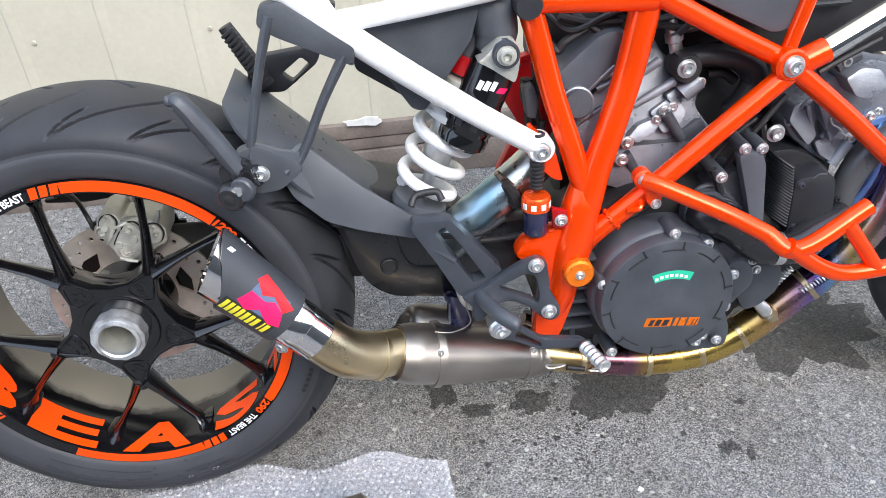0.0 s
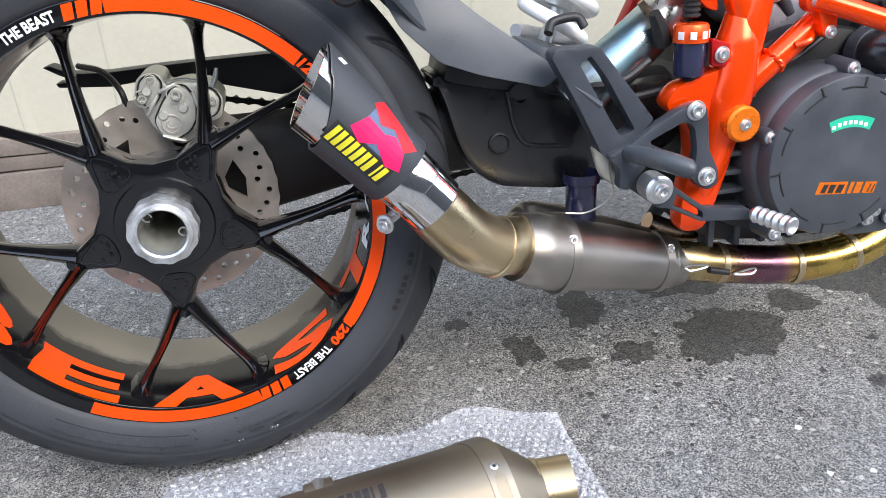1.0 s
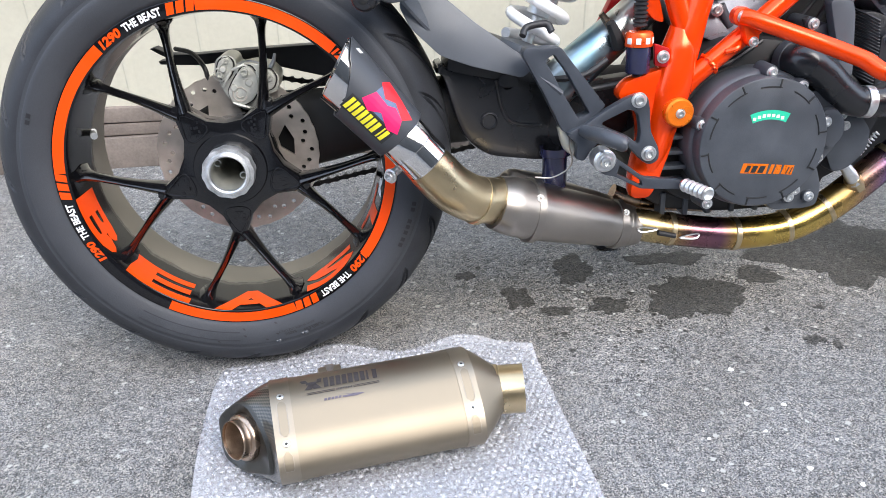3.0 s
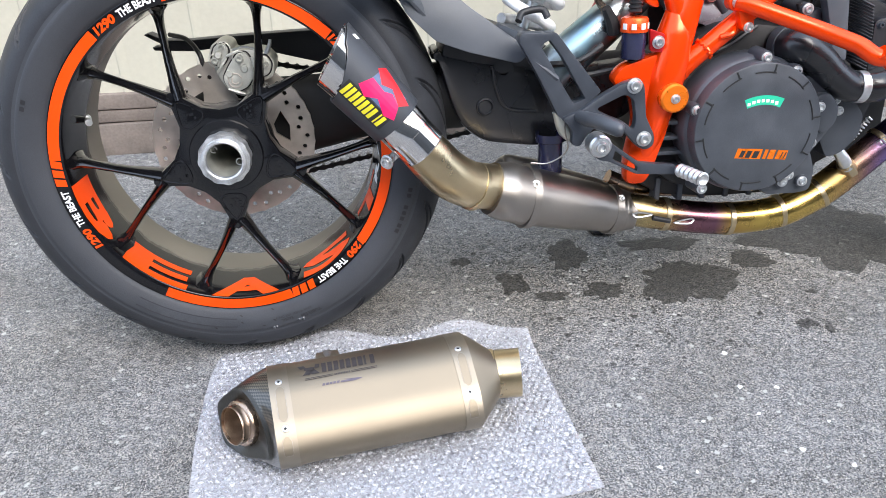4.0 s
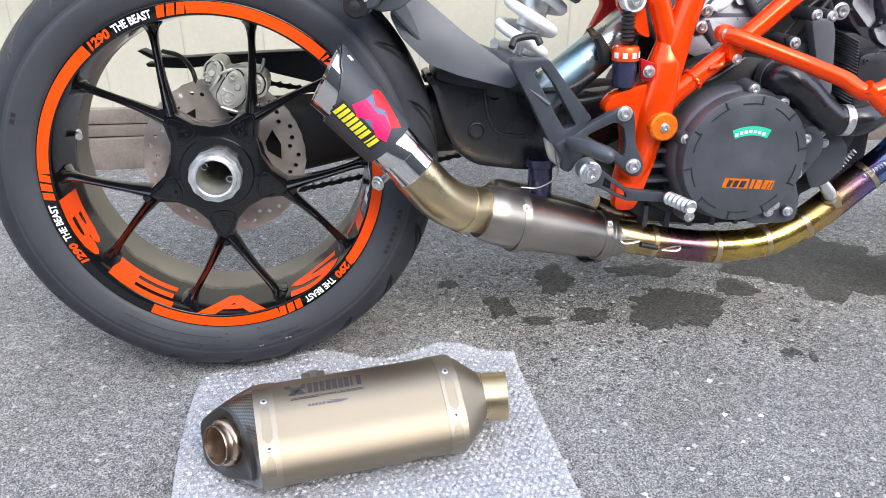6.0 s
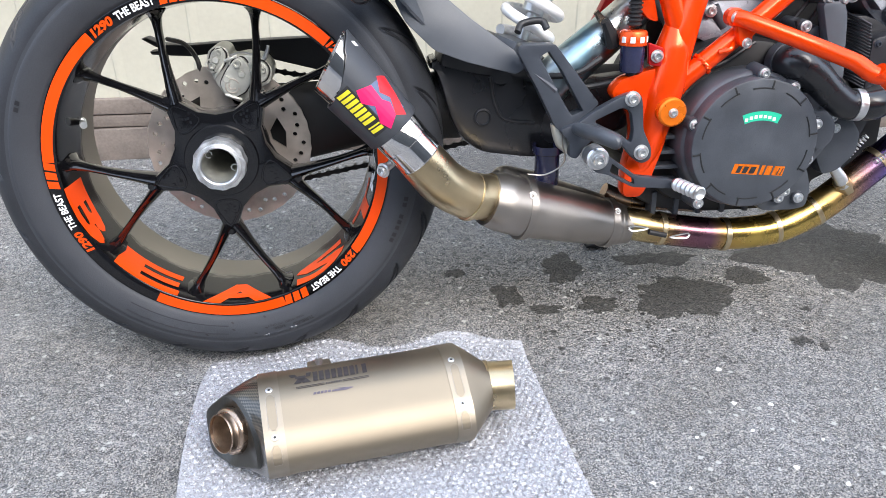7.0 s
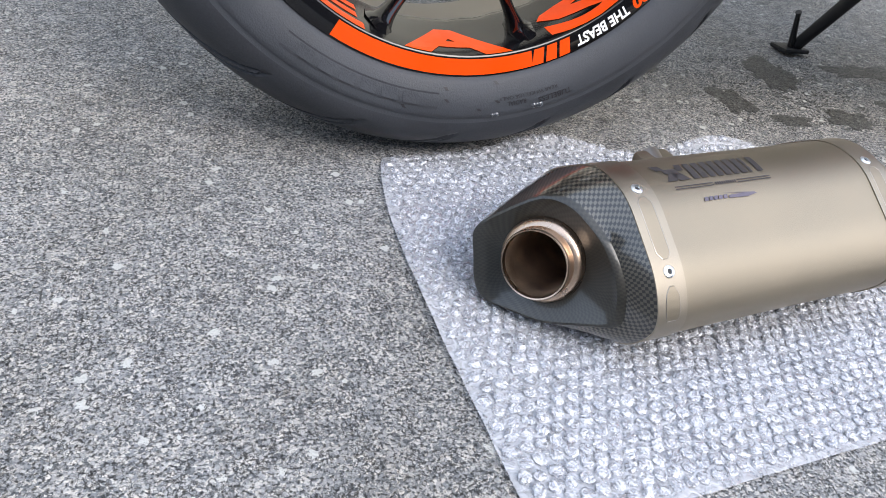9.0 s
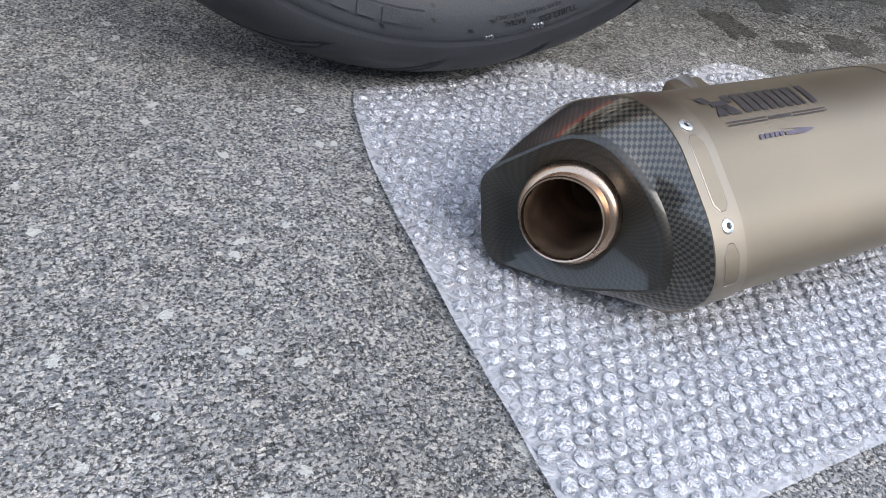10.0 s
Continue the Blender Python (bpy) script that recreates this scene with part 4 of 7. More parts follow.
th, pr = np.meshgrid(2 * np.pi * np.arange(NT) / NT, np.arange(NP))
R_, H_ = np.array(prof)[pr, 0], np.array(prof)[pr, 1]
D_ = np.where(R_ > 0.2746, groove(th, H_), 0.0)
H_, R_ = H_ - D_ * 0.5 * H_ / 0.093, R_ - D_ * 0.9
co = np.stack([R_ * np.cos(th), -H_, ZC + R_ * np.sin(th)], -1).reshape(-1, 3)
i, j = np.meshgrid(np.arange(NT), np.arange(NP - 1))
k = (i + 1) % NT
faces = np.stack([j * NT + i, j * NT + k, (j + 1) * NT + k, (j + 1) * NT + i], -1).reshape(-1, 4)
me = bpy.data.meshes.new("tyre")
me.from_pydata(co.tolist(), [], faces.tolist())
me.materials.append(M_RUBBER)
me.materials.append(M_TREAD)
tread_row = len(PROF)
me.polygons.foreach_set("material_index", [1 if tread_row <= q // NT < NP - 1 - tread_row else 0 for q in range(len(faces))])
tyre = link("tyre", me, None, rear_wheel, "wide black sports tyre with sweeping grooves")

SIDEWALL = np.array(half[:9])


def wall_h(r):
    return float(np.interp(r, SIDEWALL[:, 0], SIDEWALL[:, 1]))


def on_wall(u, v, h):
    return polar(u, v, -(wall_h(v) + h))


def arc_word(body, a0, a1, r0, r1, cw=True, bold=0.0, shear=0.0):
    """A word bent round the wheel from the angle a0 to a1."""
    vs, fs = fit_word(body, 0, 1, r0, r1, bold, shear)
    return [(a0 + (a1 - a0) * v.x, v.y) for v in vs], fs


def arc_strip(a0, a1, r0, r1, n=40, skew=0.0):
    vs, fs = [], []
    for k in range(n + 1):
        a = a0 + (a1 - a0) * k / n
        vs += [(a, r0), (a + skew, r1)]
        if k:
            fs.append((2 * k - 2, 2 * k - 1, 2 * k + 1, 2 * k))
    return vs, fs


decal("sidewall_text", [arc_word("TUBELESS", -65.2, -72.4, 0.2622, 0.2676, bold=0.01), arc_word("RADIAL", -75.0, -79.0, 0.2600, 0.2645, bold=0.01), arc_word("REAR WHEEL USE ONLY", -68.0, -80.8, 0.2552, 0.2584)], on_wall, M_TYRETEXT, rear_wheel, 0.0006, label="raised lettering on the sidewall")
decal("sidewall_plate", [arc_strip(-127, -93.8, 0.2500, 0.2640)], on_wall, M_TREAD, rear_wheel, 0.0004, label="textured brand panel on the sidewall")
for a in (-124, -119.5, -115, -110.5, -106, -101.5):
    decal("sidewall_brand", [arc_strip(a, a + 3.2, 0.2520, 0.2620, 3, 0.5)], on_wall, M_RUBBER, rear_wheel, 0.0012)
for a in (-14, -16, -20, -22, -24, -26.5, -28.5, 158, 160):
    decal("sidewall_code", [arc_strip(a, a + 1.3, 0.262, 0.268, 2)], on_wall, M_TYRETEXT, rear_wheel, 0.0006)


for a, r in [(-93.0, 0.246), (-92.7, 0.256), (-81.8, 0.2584), (-85.7, 0.2645), (-101.3, 0.2658), (-81.7, 0.2422)]:
    decal("sidewall_mark", [arc_strip(a, a + 0.7, r - 0.0012, r + 0.0016, 2, 0.6)], on_wall, M_TYRETEXT, rear_wheel, 0.0006)
for (a, r), s in zip([(-72.8, 0.2698), (-81.7, 0.2715)], (0.0042, 0.0030)):
    bm = bmesh.new()
    c = on_wall(a, r, 0.0)
    for dx, k in ((-0.4, 0.8), (0.5, 1.0), (0.1, 0.7)):
        lathe(bm, [(0.0002, s * 0.45 * k), (s * 0.5 * k, s * 0.35 * k), (s * 0.8 * k, 0.0)], facing(c.x + dx * s * 1.6, c.y, c.z + dx * s * 0.3), 14)
    part("water_drop", bm, M_DROP, rear_wheel, "drop of water on the sidewall")


def on_flange(u, v, h):
    return polar(u, v, -(0.0868 + h))


for a in (128.0, 45.0, -37.2, -148.3):
    decal("rim_number", [arc_word("1290", a, a - 8.4, 0.2212, 0.2338, bold=0.05, shear=0.15)], on_flange, M_TAPE, rear_wheel, 0.0004, label="orange rim number")
    decal("rim_lettering", [arc_word("THE BEAST", a - 9.8, a - 23.6, 0.2222, 0.2330, bold=0.035)], on_flange, M_WHITETAPE, rear_wheel, 0.0005, label="white rim lettering")
    for s in (0, 3.3, 6.6):
        decal("rim_stripe", [arc_strip(a - 25.0 - s, a - 27.6 - s, 0.2200, 0.2348, 4, -0.8)], on_flange, M_TAPE, rear_wheel, 0.0004, label="orange stripe of the rim tape")
    decal("rim_tape", [arc_strip(a - 34.9, a - 82.6, 0.2200, 0.2348, 60)], on_flange, M_TAPE, rear_wheel, 0.0004, label="orange rim tape")
RIMIN = np.array([(-h, r) for r, h in RIM[5:13]])


def on_barrel(u, v, h):
    return polar(u, float(np.interp(-v, RIMIN[:, 0], RIMIN[:, 1])) - h, -v)


for ch, a0, a1 in (("B", -173.0, -147.5), ("E", -140.5, -113.5), ("A", -103.5, -76.5), ("S", -66.0, -40.5), ("T", -33.0, -12.5)):
    vs, fs = fit_word(ch, a0, a1, 0, 1, 0.045)
    decal("barrel_letter", [([(v.x, 0.0848 - 0.056 * v.y) for v in vs], fs)], on_barrel, M_TAPE, rear_wheel, 0.0006, (3.0, 0.012), "large orange letter inside the rim")
for ch, a0, a1 in (("R", -14.0, -5.5), ("A", -2.5, 5.5), ("C", 8.5, 16.0), ("E", 19.0, 26.0)):
    vs, fs = fit_word(ch, a0, a1, 0, 1, 0.045)
    decal("barrel_letter", [([(v.x, 0.0835 - 0.026 * v.y) for v in vs], fs)], on_barrel, M_WHITETAPE, rear_wheel, 0.0010, (3.0, 0.012), "white letter inside the rim")

# star hub and forked spokes
TIP0 = -89.5
star = []
for k in range(5):
    t = TIP0 + 72 * k
    for da, r in ((-17, 0.0745), (-8.5, 0.0920), (-3.2, 0.1120), (0, 0.1150), (3.2, 0.1120), (8.5, 0.0920), (17, 0.0745), (36, 0.0665)):
        star.append((r * math.cos(radians(t + da)), ZC + r * math.sin(radians(t + da))))
inner = ring2(0, ZC, 0.034, 40)
hub = part("hub", plate(star, [inner], -0.068, -0.030, 0.004), M_GLOSS, rear_wheel, "gloss black star-shaped hub")
for k in range(5):
    t = TIP0 + 72 * k
    # pocket outline with cast marks on each arm
    c = [polar(t + da, r, -0.0682) for da, r in ((-15, 0.069), (-8, 0.083), (0, 0.098), (8, 0.083), (15, 0.069), (9, 0.060), (-9, 0.060))]
    bm = bmesh.new()
    sweep(bm, spline([*c, c[0], c[1]], 4), 0.0015, 6, cap=False)
    part("pocket_edge", bm, M_GLOSS, rear_wheel)
    bm = bmesh.new()
    rr = random.Random(k)
    for q in range(10):
        a, r = t + rr.uniform(-9, 9), rr.uniform(0.062, 0.082)
        p = polar(a, r, -0.0690)
        block(p.x - 0.0016, p.x + 0.0016, -0.0692, -0.066, p.z - 0.002, p.z + 0.002, 0, None, bm)
    tagged(part("cast_mark", bm, M_GLOSS, rear_wheel), kind="stuff")
    for s in (-1, 1):
        p0, p1, p2 = polar(t + s * 2.2, 0.098, -0.052), polar(t + s * 10.6, 0.150, -0.048), polar(t + s * 18.2, 0.2150, -0.044)
        pts = spline([p0, p0.lerp(p2, 0.5).lerp(p1, 0.35), p2], 12)
        rad = np.interp(np.linspace(0, 1, len(pts)), [0, 0.3, 0.6, 0.80, 0.90, 0.96, 1], [0.0100, 0.0068, 0.0052, 0.0054, 0.0066, 0.0095, 0.0150])
        bm = bmesh.new()
        sweep(bm, pts, list(rad), 8, True, 2.2, tuple(polar(t + s * 18 + 90, 1, 0) - polar(0, 0, 0)))
        part("spoke", bm, M_GLOSS, rear_wheel)
part("hub_barrel", lathed([(0.034, 0.072), (0.0505, 0.072), (0.053, 0.066), (0.053, 0.030), (0.060, 0.0), (0.062, -0.06), (0.034, -0.06)], WHEEL, 56, closed=True), M_GLOSS, rear_wheel)
NUT = []
for k in range(48):
    r = 0.0356 + (0.0011 if k % 4 < 2 else 0)
    NUT.append((r * math.cos(2 * math.pi * k / 48), ZC + r * math.sin(2 * math.pi * k / 48)))
axle_nut = part("axle_nut", plate(NUT, [ring2(0, ZC, 0.0250, 48)], -0.094, -0.072, 0.0012), M_NUT, rear_wheel, "large silver axle nut")
part("nut_collar", lathed([(0.0252, 0.094), (0.0312, 0.0945), (0.0300, 0.0985), (0.0268, 0.0995), (0.0248, 0.0975), (0.0244, 0.03), (0.0244, -0.05)], WHEEL, 56), M_NUT, rear_wheel)
part("axle_tube", lathed([(0.0243, 0.090), (0.0230, 0.05), (0.0230, -0.055), (0.0005, -0.055)], WHEEL, 40), M_ALLOY, rear_wheel, "hollow grey axle")
for a in (150, -30):
    p = polar(a, 0.0195, -0.070)
    bm = bmesh.new()
    sweep(bm, [p + Vector((0.0045 * math.cos(q), 0, 0.0045 * math.sin(q))) for q in np.linspace(0, 5.2, 14)], 0.0010, 6)
    part("spring_clip", bm, M_STEEL, rear_wheel)
# valve
v0, v1 = polar(167.0, 0.2125, 0.010), polar(166.3, 0.2010, -0.020)
part("valve", tube([v0, v0.lerp(v1, 0.3), v0.lerp(v1, 0.31), v1], [0.0062, 0.0062, 0.0045, 0.0052], 10, 0), M_STEEL, rear_wheel, "silver tyre valve")
# brake disc with drilled holes
holes = []
for k in range(15):
    for r, da in ((0.110, 0), (0.099, 8), (0.106, 15)):
        a = radians(24 * k + da)
        holes.append(ring2(r * math.cos(a), ZC + r * math.sin(a), 0.0036, 8))
win = []
for k in range(6):
    a = 60 * k + 12
    win.append([tuple(polar(a + da, r, 0).xz) for da, r in ((-17, 0.084), (0, 0.087), (17, 0.084), (6, 0.064), (-6, 0.064))])
part("brake_disc", plate([tuple(polar(q * 5, 0.1205 + (0.0012 if q % 2 else 0), 0).xz) for q in range(72)], holes + win + [ring2(0, ZC, 0.05, 30)], 0.016, 0.021), M_DISC, rear_wheel, "drilled steel brake disc")
part("sprocket", plate([tuple(polar(q * 4.5, 0.098 if q % 2 else 0.105, 0).xz) for q in range(80)], [ring2(0, ZC, 0.07, 30)], 0.098, 0.104), M_DARK, rear_wheel)

# brake caliper
CAL = [(-0.015, 0.453), (-0.010, 0.470), (0.004, 0.476), (0.017, 0.471), (0.019, 0.458), (0.040, 0.462), (0.065, 0.457), (0.077, 0.442), (0.073, 0.421), (0.056, 0.415), (0.048, 0.405), (0.026, 0.394), (0.007, 0.403), (-0.004, 0.422)]
caliper = part("brake_caliper", plate(rounded(CAL, 0.006), [], -0.012, 0.050, 0.002), M_ALLOY, motorcycle, "silver-grey cast brake caliper")
SHIELD = [(0.013, 0.442), (0.026, 0.458), (0.038, 0.459), (0.047, 0.443), (0.045, 0.423), (0.036, 0.410), (0.018, 0.402), (0.006, 0.411), (0.002, 0.424)]
part("caliper_bridge", plate(rounded(SHIELD, 0.005), [], -0.021, -0.010, 0.0015), M_ALLOY, caliper)
LOBE = [(-0.011, 0.453), (-0.005, 0.469), (0.008, 0.473), (0.015, 0.464), (0.010, 0.448), (-0.002, 0.437)]
part("caliper_lobe", plate(rounded(LOBE, 0.006), [], -0.017, -0.010, 0.002), M_ALLOY, caliper)
WING = [(0.052, 0.452), (0.066, 0.453), (0.073, 0.440), (0.067, 0.425), (0.052, 0.422)]
part("caliper_lobe", plate(rounded(WING, 0.006), [], -0.018, -0.010, 0.002), M_ALLOY, caliper)
# dark raised beads stand in for shade in the creases round the castings
for outline, y_ in ((SHIELD, -0.0128), (LOBE, -0.0122), (WING, -0.0122)):
    bm = bmesh.new()
    ring = [Vector((x_, y_, z_)) for x_, z_ in rounded(outline, 0.006)]
    sweep(bm, ring + ring[:1], 0.0020, 6, cap=False)
    part("groove_shade_bead", bm, M_DARK, caliper)
MARK = Vector([(0.019, -0.0215, 0.420)][0])
for q0, q1, r_ in ((0.3, 6.0, 0.0098), (2.2, 5.6, 0.0048)):
    bm = bmesh.new()
    sweep(bm, [MARK + Vector((r_ * math.cos(q), 0, r_ * math.sin(q))) for q in np.linspace(q0, q1, 24)], 0.0011, 6)
    part("caliper_mark", bm, M_DISC, caliper)
for (bx, by, bz), br in zip([(-0.006, -0.017, 0.449), (0.005, -0.017, 0.467), (0.029, -0.021, 0.451), (0.064, -0.017, 0.440), (0.043, -0.012, 0.411)], (0.0062, 0.0045, 0.0068, 0.0050, 0.0045)):
    part("bolt_seat", lathed([(br * 1.55, -0.002), (br * 1.55, 0.0010), (br * 1.35, 0.0012)], facing(bx, by, bz), 20), M_ALLOY, caliper)
    bolt(bx, by, bz, br * 0.85, caliper, M_ALLOY, washer=False)
part("pad_pin", tube([(0.017, -0.01, 0.461), (0.035, -0.01, 0.465), (0.053, -0.01, 0.461)], 0.0016, 6), M_STEEL, caliper)
part("brake_hose", tube([(-0.030, 0.02, 0.430), (-0.034, 0.02, 0.455), (-0.055, 0.05, 0.472), (-0.085, 0.08, 0.476)], 0.0035, 8), M_BLACK, caliper)

for px_, pz_ in ((0.000, 0.457), (0.012, 0.430), (0.034, 0.436), (0.058, 0.447)):
    part("piston_boss", lathed([(0.0005, 0.0045), (0.0042, 0.0045), (0.0052, 0.0030), (0.0055, -0.004)], facing(px_, -0.019, pz_), 18), M_ALLOY, caliper)
for (xa, za), (xb_, zb) in (((-0.004, 0.432), (0.010, 0.452)), ((0.012, 0.455), (0.030, 0.462)), ((0.046, 0.452), (0.052, 0.426)), ((0.008, 0.408), (0.030, 0.400))):
    part("casting_rib", tube([(xa, -0.0195, za), ((xa + xb_) / 2, -0.0215, (za + zb) / 2), (xb_, -0.0195, zb)], 0.0022, 8, 4), M_ALLOY, caliper)
part("bleed_nipple", tube([(0.066, -0.012, 0.455), (0.072, -0.014, 0.466), (0.074, -0.014, 0.474)], [0.0035, 0.0030, 0.0022], 8, 3), M_STEEL, caliper)

# swing arm, chain guard and chain
ARM = [(0.298, 0.452), (0.340, 0.438), (0.390, 0.428), (0.490, 0.415), (0.600, 0.425), (0.605, 0.345), (0.520, 0.305), (0.455, 0.300), (0.375, 0.312), (0.345, 0.335), (0.330, 0.365), (0.312, 0.430)]
swing_arm = part("swing_arm", plate(rounded(ARM, 0.018), [ring2(0.405, 0.418, 0.0055, 14)], -0.048, 0.030, 0.010), M_SATIN, motorcycle, "gloss black single-sided swing arm")
part("arm_spar", loft([[(x_, yc + hy * math.cos(a), zc_ + hz * math.sin(a)) for a in (2 * math.pi * q / 24 for q in range(24))] for x_, yc, hy, zc_, hz in ((-0.06, 0.085, 0.012, 0.33, 0.05), (0.0, 0.075, 0.030, 0.33, 0.075), (0.10, 0.065, 0.035, 0.345, 0.062), (0.20, 0.045, 0.040, 0.362, 0.052), (0.34, 0.012, 0.042, 0.375, 0.052), (0.60, 0.0, 0.05, 0.385, 0.045))]), M_DARK, swing_arm)
part("arm_plug", lathed([(0.0005, 0.001), (0.009, 0.001), (0.011, 0.004), (0.0125, 0.003), (0.0135, -0.004)], facing(0.377, -0.049, 0.367), 24), M_PLASTIC, swing_arm)
part("arm_rib", tube([(0.388, -0.049, 0.425), (0.396, -0.0495, 0.385), (0.412, -0.049, 0.362), (0.455, -0.048, 0.355)], 0.0028, 8), M_PLASTIC, swing_arm)
GUARD = [(-0.126, 0.476), (-0.118, 0.478), (-0.096, 0.467), (-0.058, 0.465), (0.002, 0.468), (0.062, 0.470), (0.149, 0.472), (0.211, 0.473), (0.209, 0.423), (0.138, 0.421), (0.086, 0.435), (0.043, 0.447), (-0.017, 0.452), (-0.055, 0.448), (-0.085, 0.450), (-0.113, 0.452), (-0.116, 0.457), (-0.094, 0.458), (-0.110, 0.466)]
part("chain_guard", plate(GUARD, [], 0.088, 0.118, 0.002), M_PLASTIC, motorcycle, "black plastic chain guard")
LINK = bmesh.new()
plate(rounded([(-0.0085, -0.0055), (-0.003, -0.0030), (0.003, -0.0030), (0.0085, -0.0055), (0.0105, 0), (0.0085, 0.0055), (0.003, 0.0030), (-0.003, 0.0030), (-0.0085, 0.0055), (-0.0105, 0)], 0.003, 2), [], -0.009, -0.0065, 0, None, LINK)
lathe(LINK, [(0.0005, 0.0095), (0.003, 0.0095), (0.003, -0.009)], Matrix.Translation((0.0075, 0, 0)) @ SIDE, 8)
link_me = bpy.data.meshes.new("chain_link")
bmesh.ops.recalc_face_normals(LINK, faces=LINK.faces[:])
LINK.to_mesh(link_me)
LINK.free()
chain = empty("chain", None, motorcycle)
for (xa, za), (xb_, zb) in (((0.03, 0.428), (0.42, 0.352)), ((-0.02, 0.220), (0.42, 0.300))):
    ln = math.hypot(xb_ - xa, zb - za)
    ang = math.degrees(math.atan2(zb - za, xb_ - xa))
    for q in range(int(ln / 0.0155)):
        ob = link("chain_link", link_me, M_DARK, chain)
        ob.matrix_basis = pose(xa + (xb_ - xa) * q * 0.0155 / ln, 0.105 + (0.002 if q % 2 else 0), za + (zb - za) * q * 0.0155 / ln, 0, -ang, 0)

# hugger over the tyre
secs = []
for a, r, w, drop in ((57.5, 0.374, 0.062, 0.004), (56.5, 0.376, 0.076, 0.012), (53, 0.374, 0.086, 0.022), (48, 0.372, 0.088, 0.030), (42, 0.373, 0.090, 0.034), (36, 0.378, 0.090, 0.038), (30, 0.390, 0.088, 0.044), (25, 0.404, 0.078, 0.040), (20, 0.422, 0.060, 0.026), (15, 0.440, 0.046, 0.016)):
    sec = []
    for q in np.linspace(-1, 1, 15):
        sec.append(tuple(polar(a, r - drop * abs(q) ** 3, q * w)))
    secs.append(sec)
bm = loft(secs, closed=False, cap=False)
ex_ = bmesh.ops.extrude_face_region(bm, geom=bm.faces[:])["geom"]
for v in ex_:
    if isinstance(v, bmesh.types.BMVert):
        d = Vector((v.co.x, 0, v.co.z - ZC)).normalized()
        v.co -= d * 0.004
hugger = part("rear_hugger", bm, M_CASE, motorcycle, "black plastic hugger over the rear tyre")
FLARE = [(0.262, 0.560), (0.252, 0.536), (0.2655, 0.508), (0.304, 0.4705), (0.3465, 0.4545), (0.4165, 0.436), (0.4365, 0.451), (0.3526, 0.512), (0.2823, 0.572)]
part("hugger_side", plate(rounded(FLARE, 0.006, 3), [], -0.094, -0.089, 0.0015, lambda x_, z_: 0.35 * max(0, z_ - 0.49) - 0.02 * max(0, (0.47 - z_) * 10)), M_GREYPLASTIC, hugger, "grey-black flared side of the hugger")
part("hugger_front", plate(rounded([(0.330, 0.500), (0.400, 0.480), (0.470, 0.450), (0.500, 0.405), (0.360, 0.415), (0.315, 0.440)], 0.010), [], -0.045, 0.05, 0.005), M_PLASTIC, hugger)


rng = random.Random(8)
for q in range(26):
    a_, w_ = rng.uniform(34, 54), rng.uniform(-0.055, 0.03)
    r_ = float(np.interp(a_, (30, 36, 42, 48, 53), (0.390, 0.378, 0.373, 0.372, 0.374)))
    c_ = polar(a_, r_ - 0.032 * abs(w_ / 0.089) ** 3 + 0.0002, w_)
    s_ = rng.uniform(0.0012, 0.0028)
    nrm_ = Vector((math.cos(radians(a_)), 0, math.sin(radians(a_))))
    part("water_drop", lathed([(0.0002, s_ * 0.55), (s_ * 0.6, s_ * 0.42), (s_, 0.0)], facing(*c_, tuple(nrm_)), 10), M_DROP, hugger)

# white rear subframe
subframe = part("rear_subframe", tube([(0.575, -0.108, 0.556), (0.484, -0.116, 0.619), (0.372, -0.120, 0.703), (0.275, -0.120, 0.785)], [0.0140, 0.0148, 0.0152, 0.0154], 18, 10), M_WHITE, motorcycle, "white powder-coated tubular subframe")
part("subframe_tube", tube([(0.335, -0.118, 0.728), (0.430, -0.112, 0.737), (0.540, -0.105, 0.750)], 0.0125, 16), M_WHITE, subframe)
part("subframe_tube", tube([(0.345, -0.118, 0.722), (0.318, -0.118, 0.775), (0.300, -0.118, 0.83)], 0.0125, 16), M_WHITE, subframe)
part("subframe_end", lathed([(0.0005, 0.010), (0.0150, 0.010), (0.0172, 0.007), (0.0172, -0.02), (0.0005, -0.02)], facing(0.579, -0.110, 0.553), 28), M_WHITE, subframe)
bolt(0.579, -0.120, 0.553, 0.0085, subframe, M_STEEL)
part("side_panel", plate(rounded([(0.362, 0.712), (0.515, 0.742), (0.500, 0.690), (0.440, 0.608), (0.425, 0.612)], 0.006), [], -0.094, -0.070, 0.003), M_CASE, motorcycle, "dark grey side panel under the seat")
part("tool_tray", plate(rounded([(0.355, 0.690), (0.375, 0.702), (0.450, 0.640), (0.452, 0.608), (0.436, 0.604), (0.362, 0.655)], 0.005), [], -0.060, 0.02, 0.004), M_PLASTIC, motorcycle, "black plastic tray under the seat")

# pillion peg hanger
def strut(pts, r, flat, name, parent, m_):
    return part(name, tube(pts, r, 10, 6, True, flat, (0, 1, 0)), m_, parent)


hanger = part("pillion_hanger", plate(rounded([(0.268, 0.757), (0.292, 0.760), (0.365, 0.706), (0.362, 0.682), (0.280, 0.722), (0.262, 0.735)], 0.006), [], -0.135, -0.112, 0.004), M_CASE, motorcycle, "black cast pillion peg hanger")
strut([(0.277, -0.128, 0.745), (0.258, -0.132, 0.690), (0.236, -0.138, 0.610), (0.232, -0.140, 0.590)], [0.013, 0.011, 0.011, 0.013], 0.5, "hanger_leg", hanger, M_CASE)
strut([(0.352, -0.124, 0.695), (0.322, -0.128, 0.645), (0.290, -0.134, 0.585), (0.268, -0.140, 0.568)], [0.013, 0.011, 0.011, 0.013], 0.5, "hanger_leg", hanger, M_CASE)
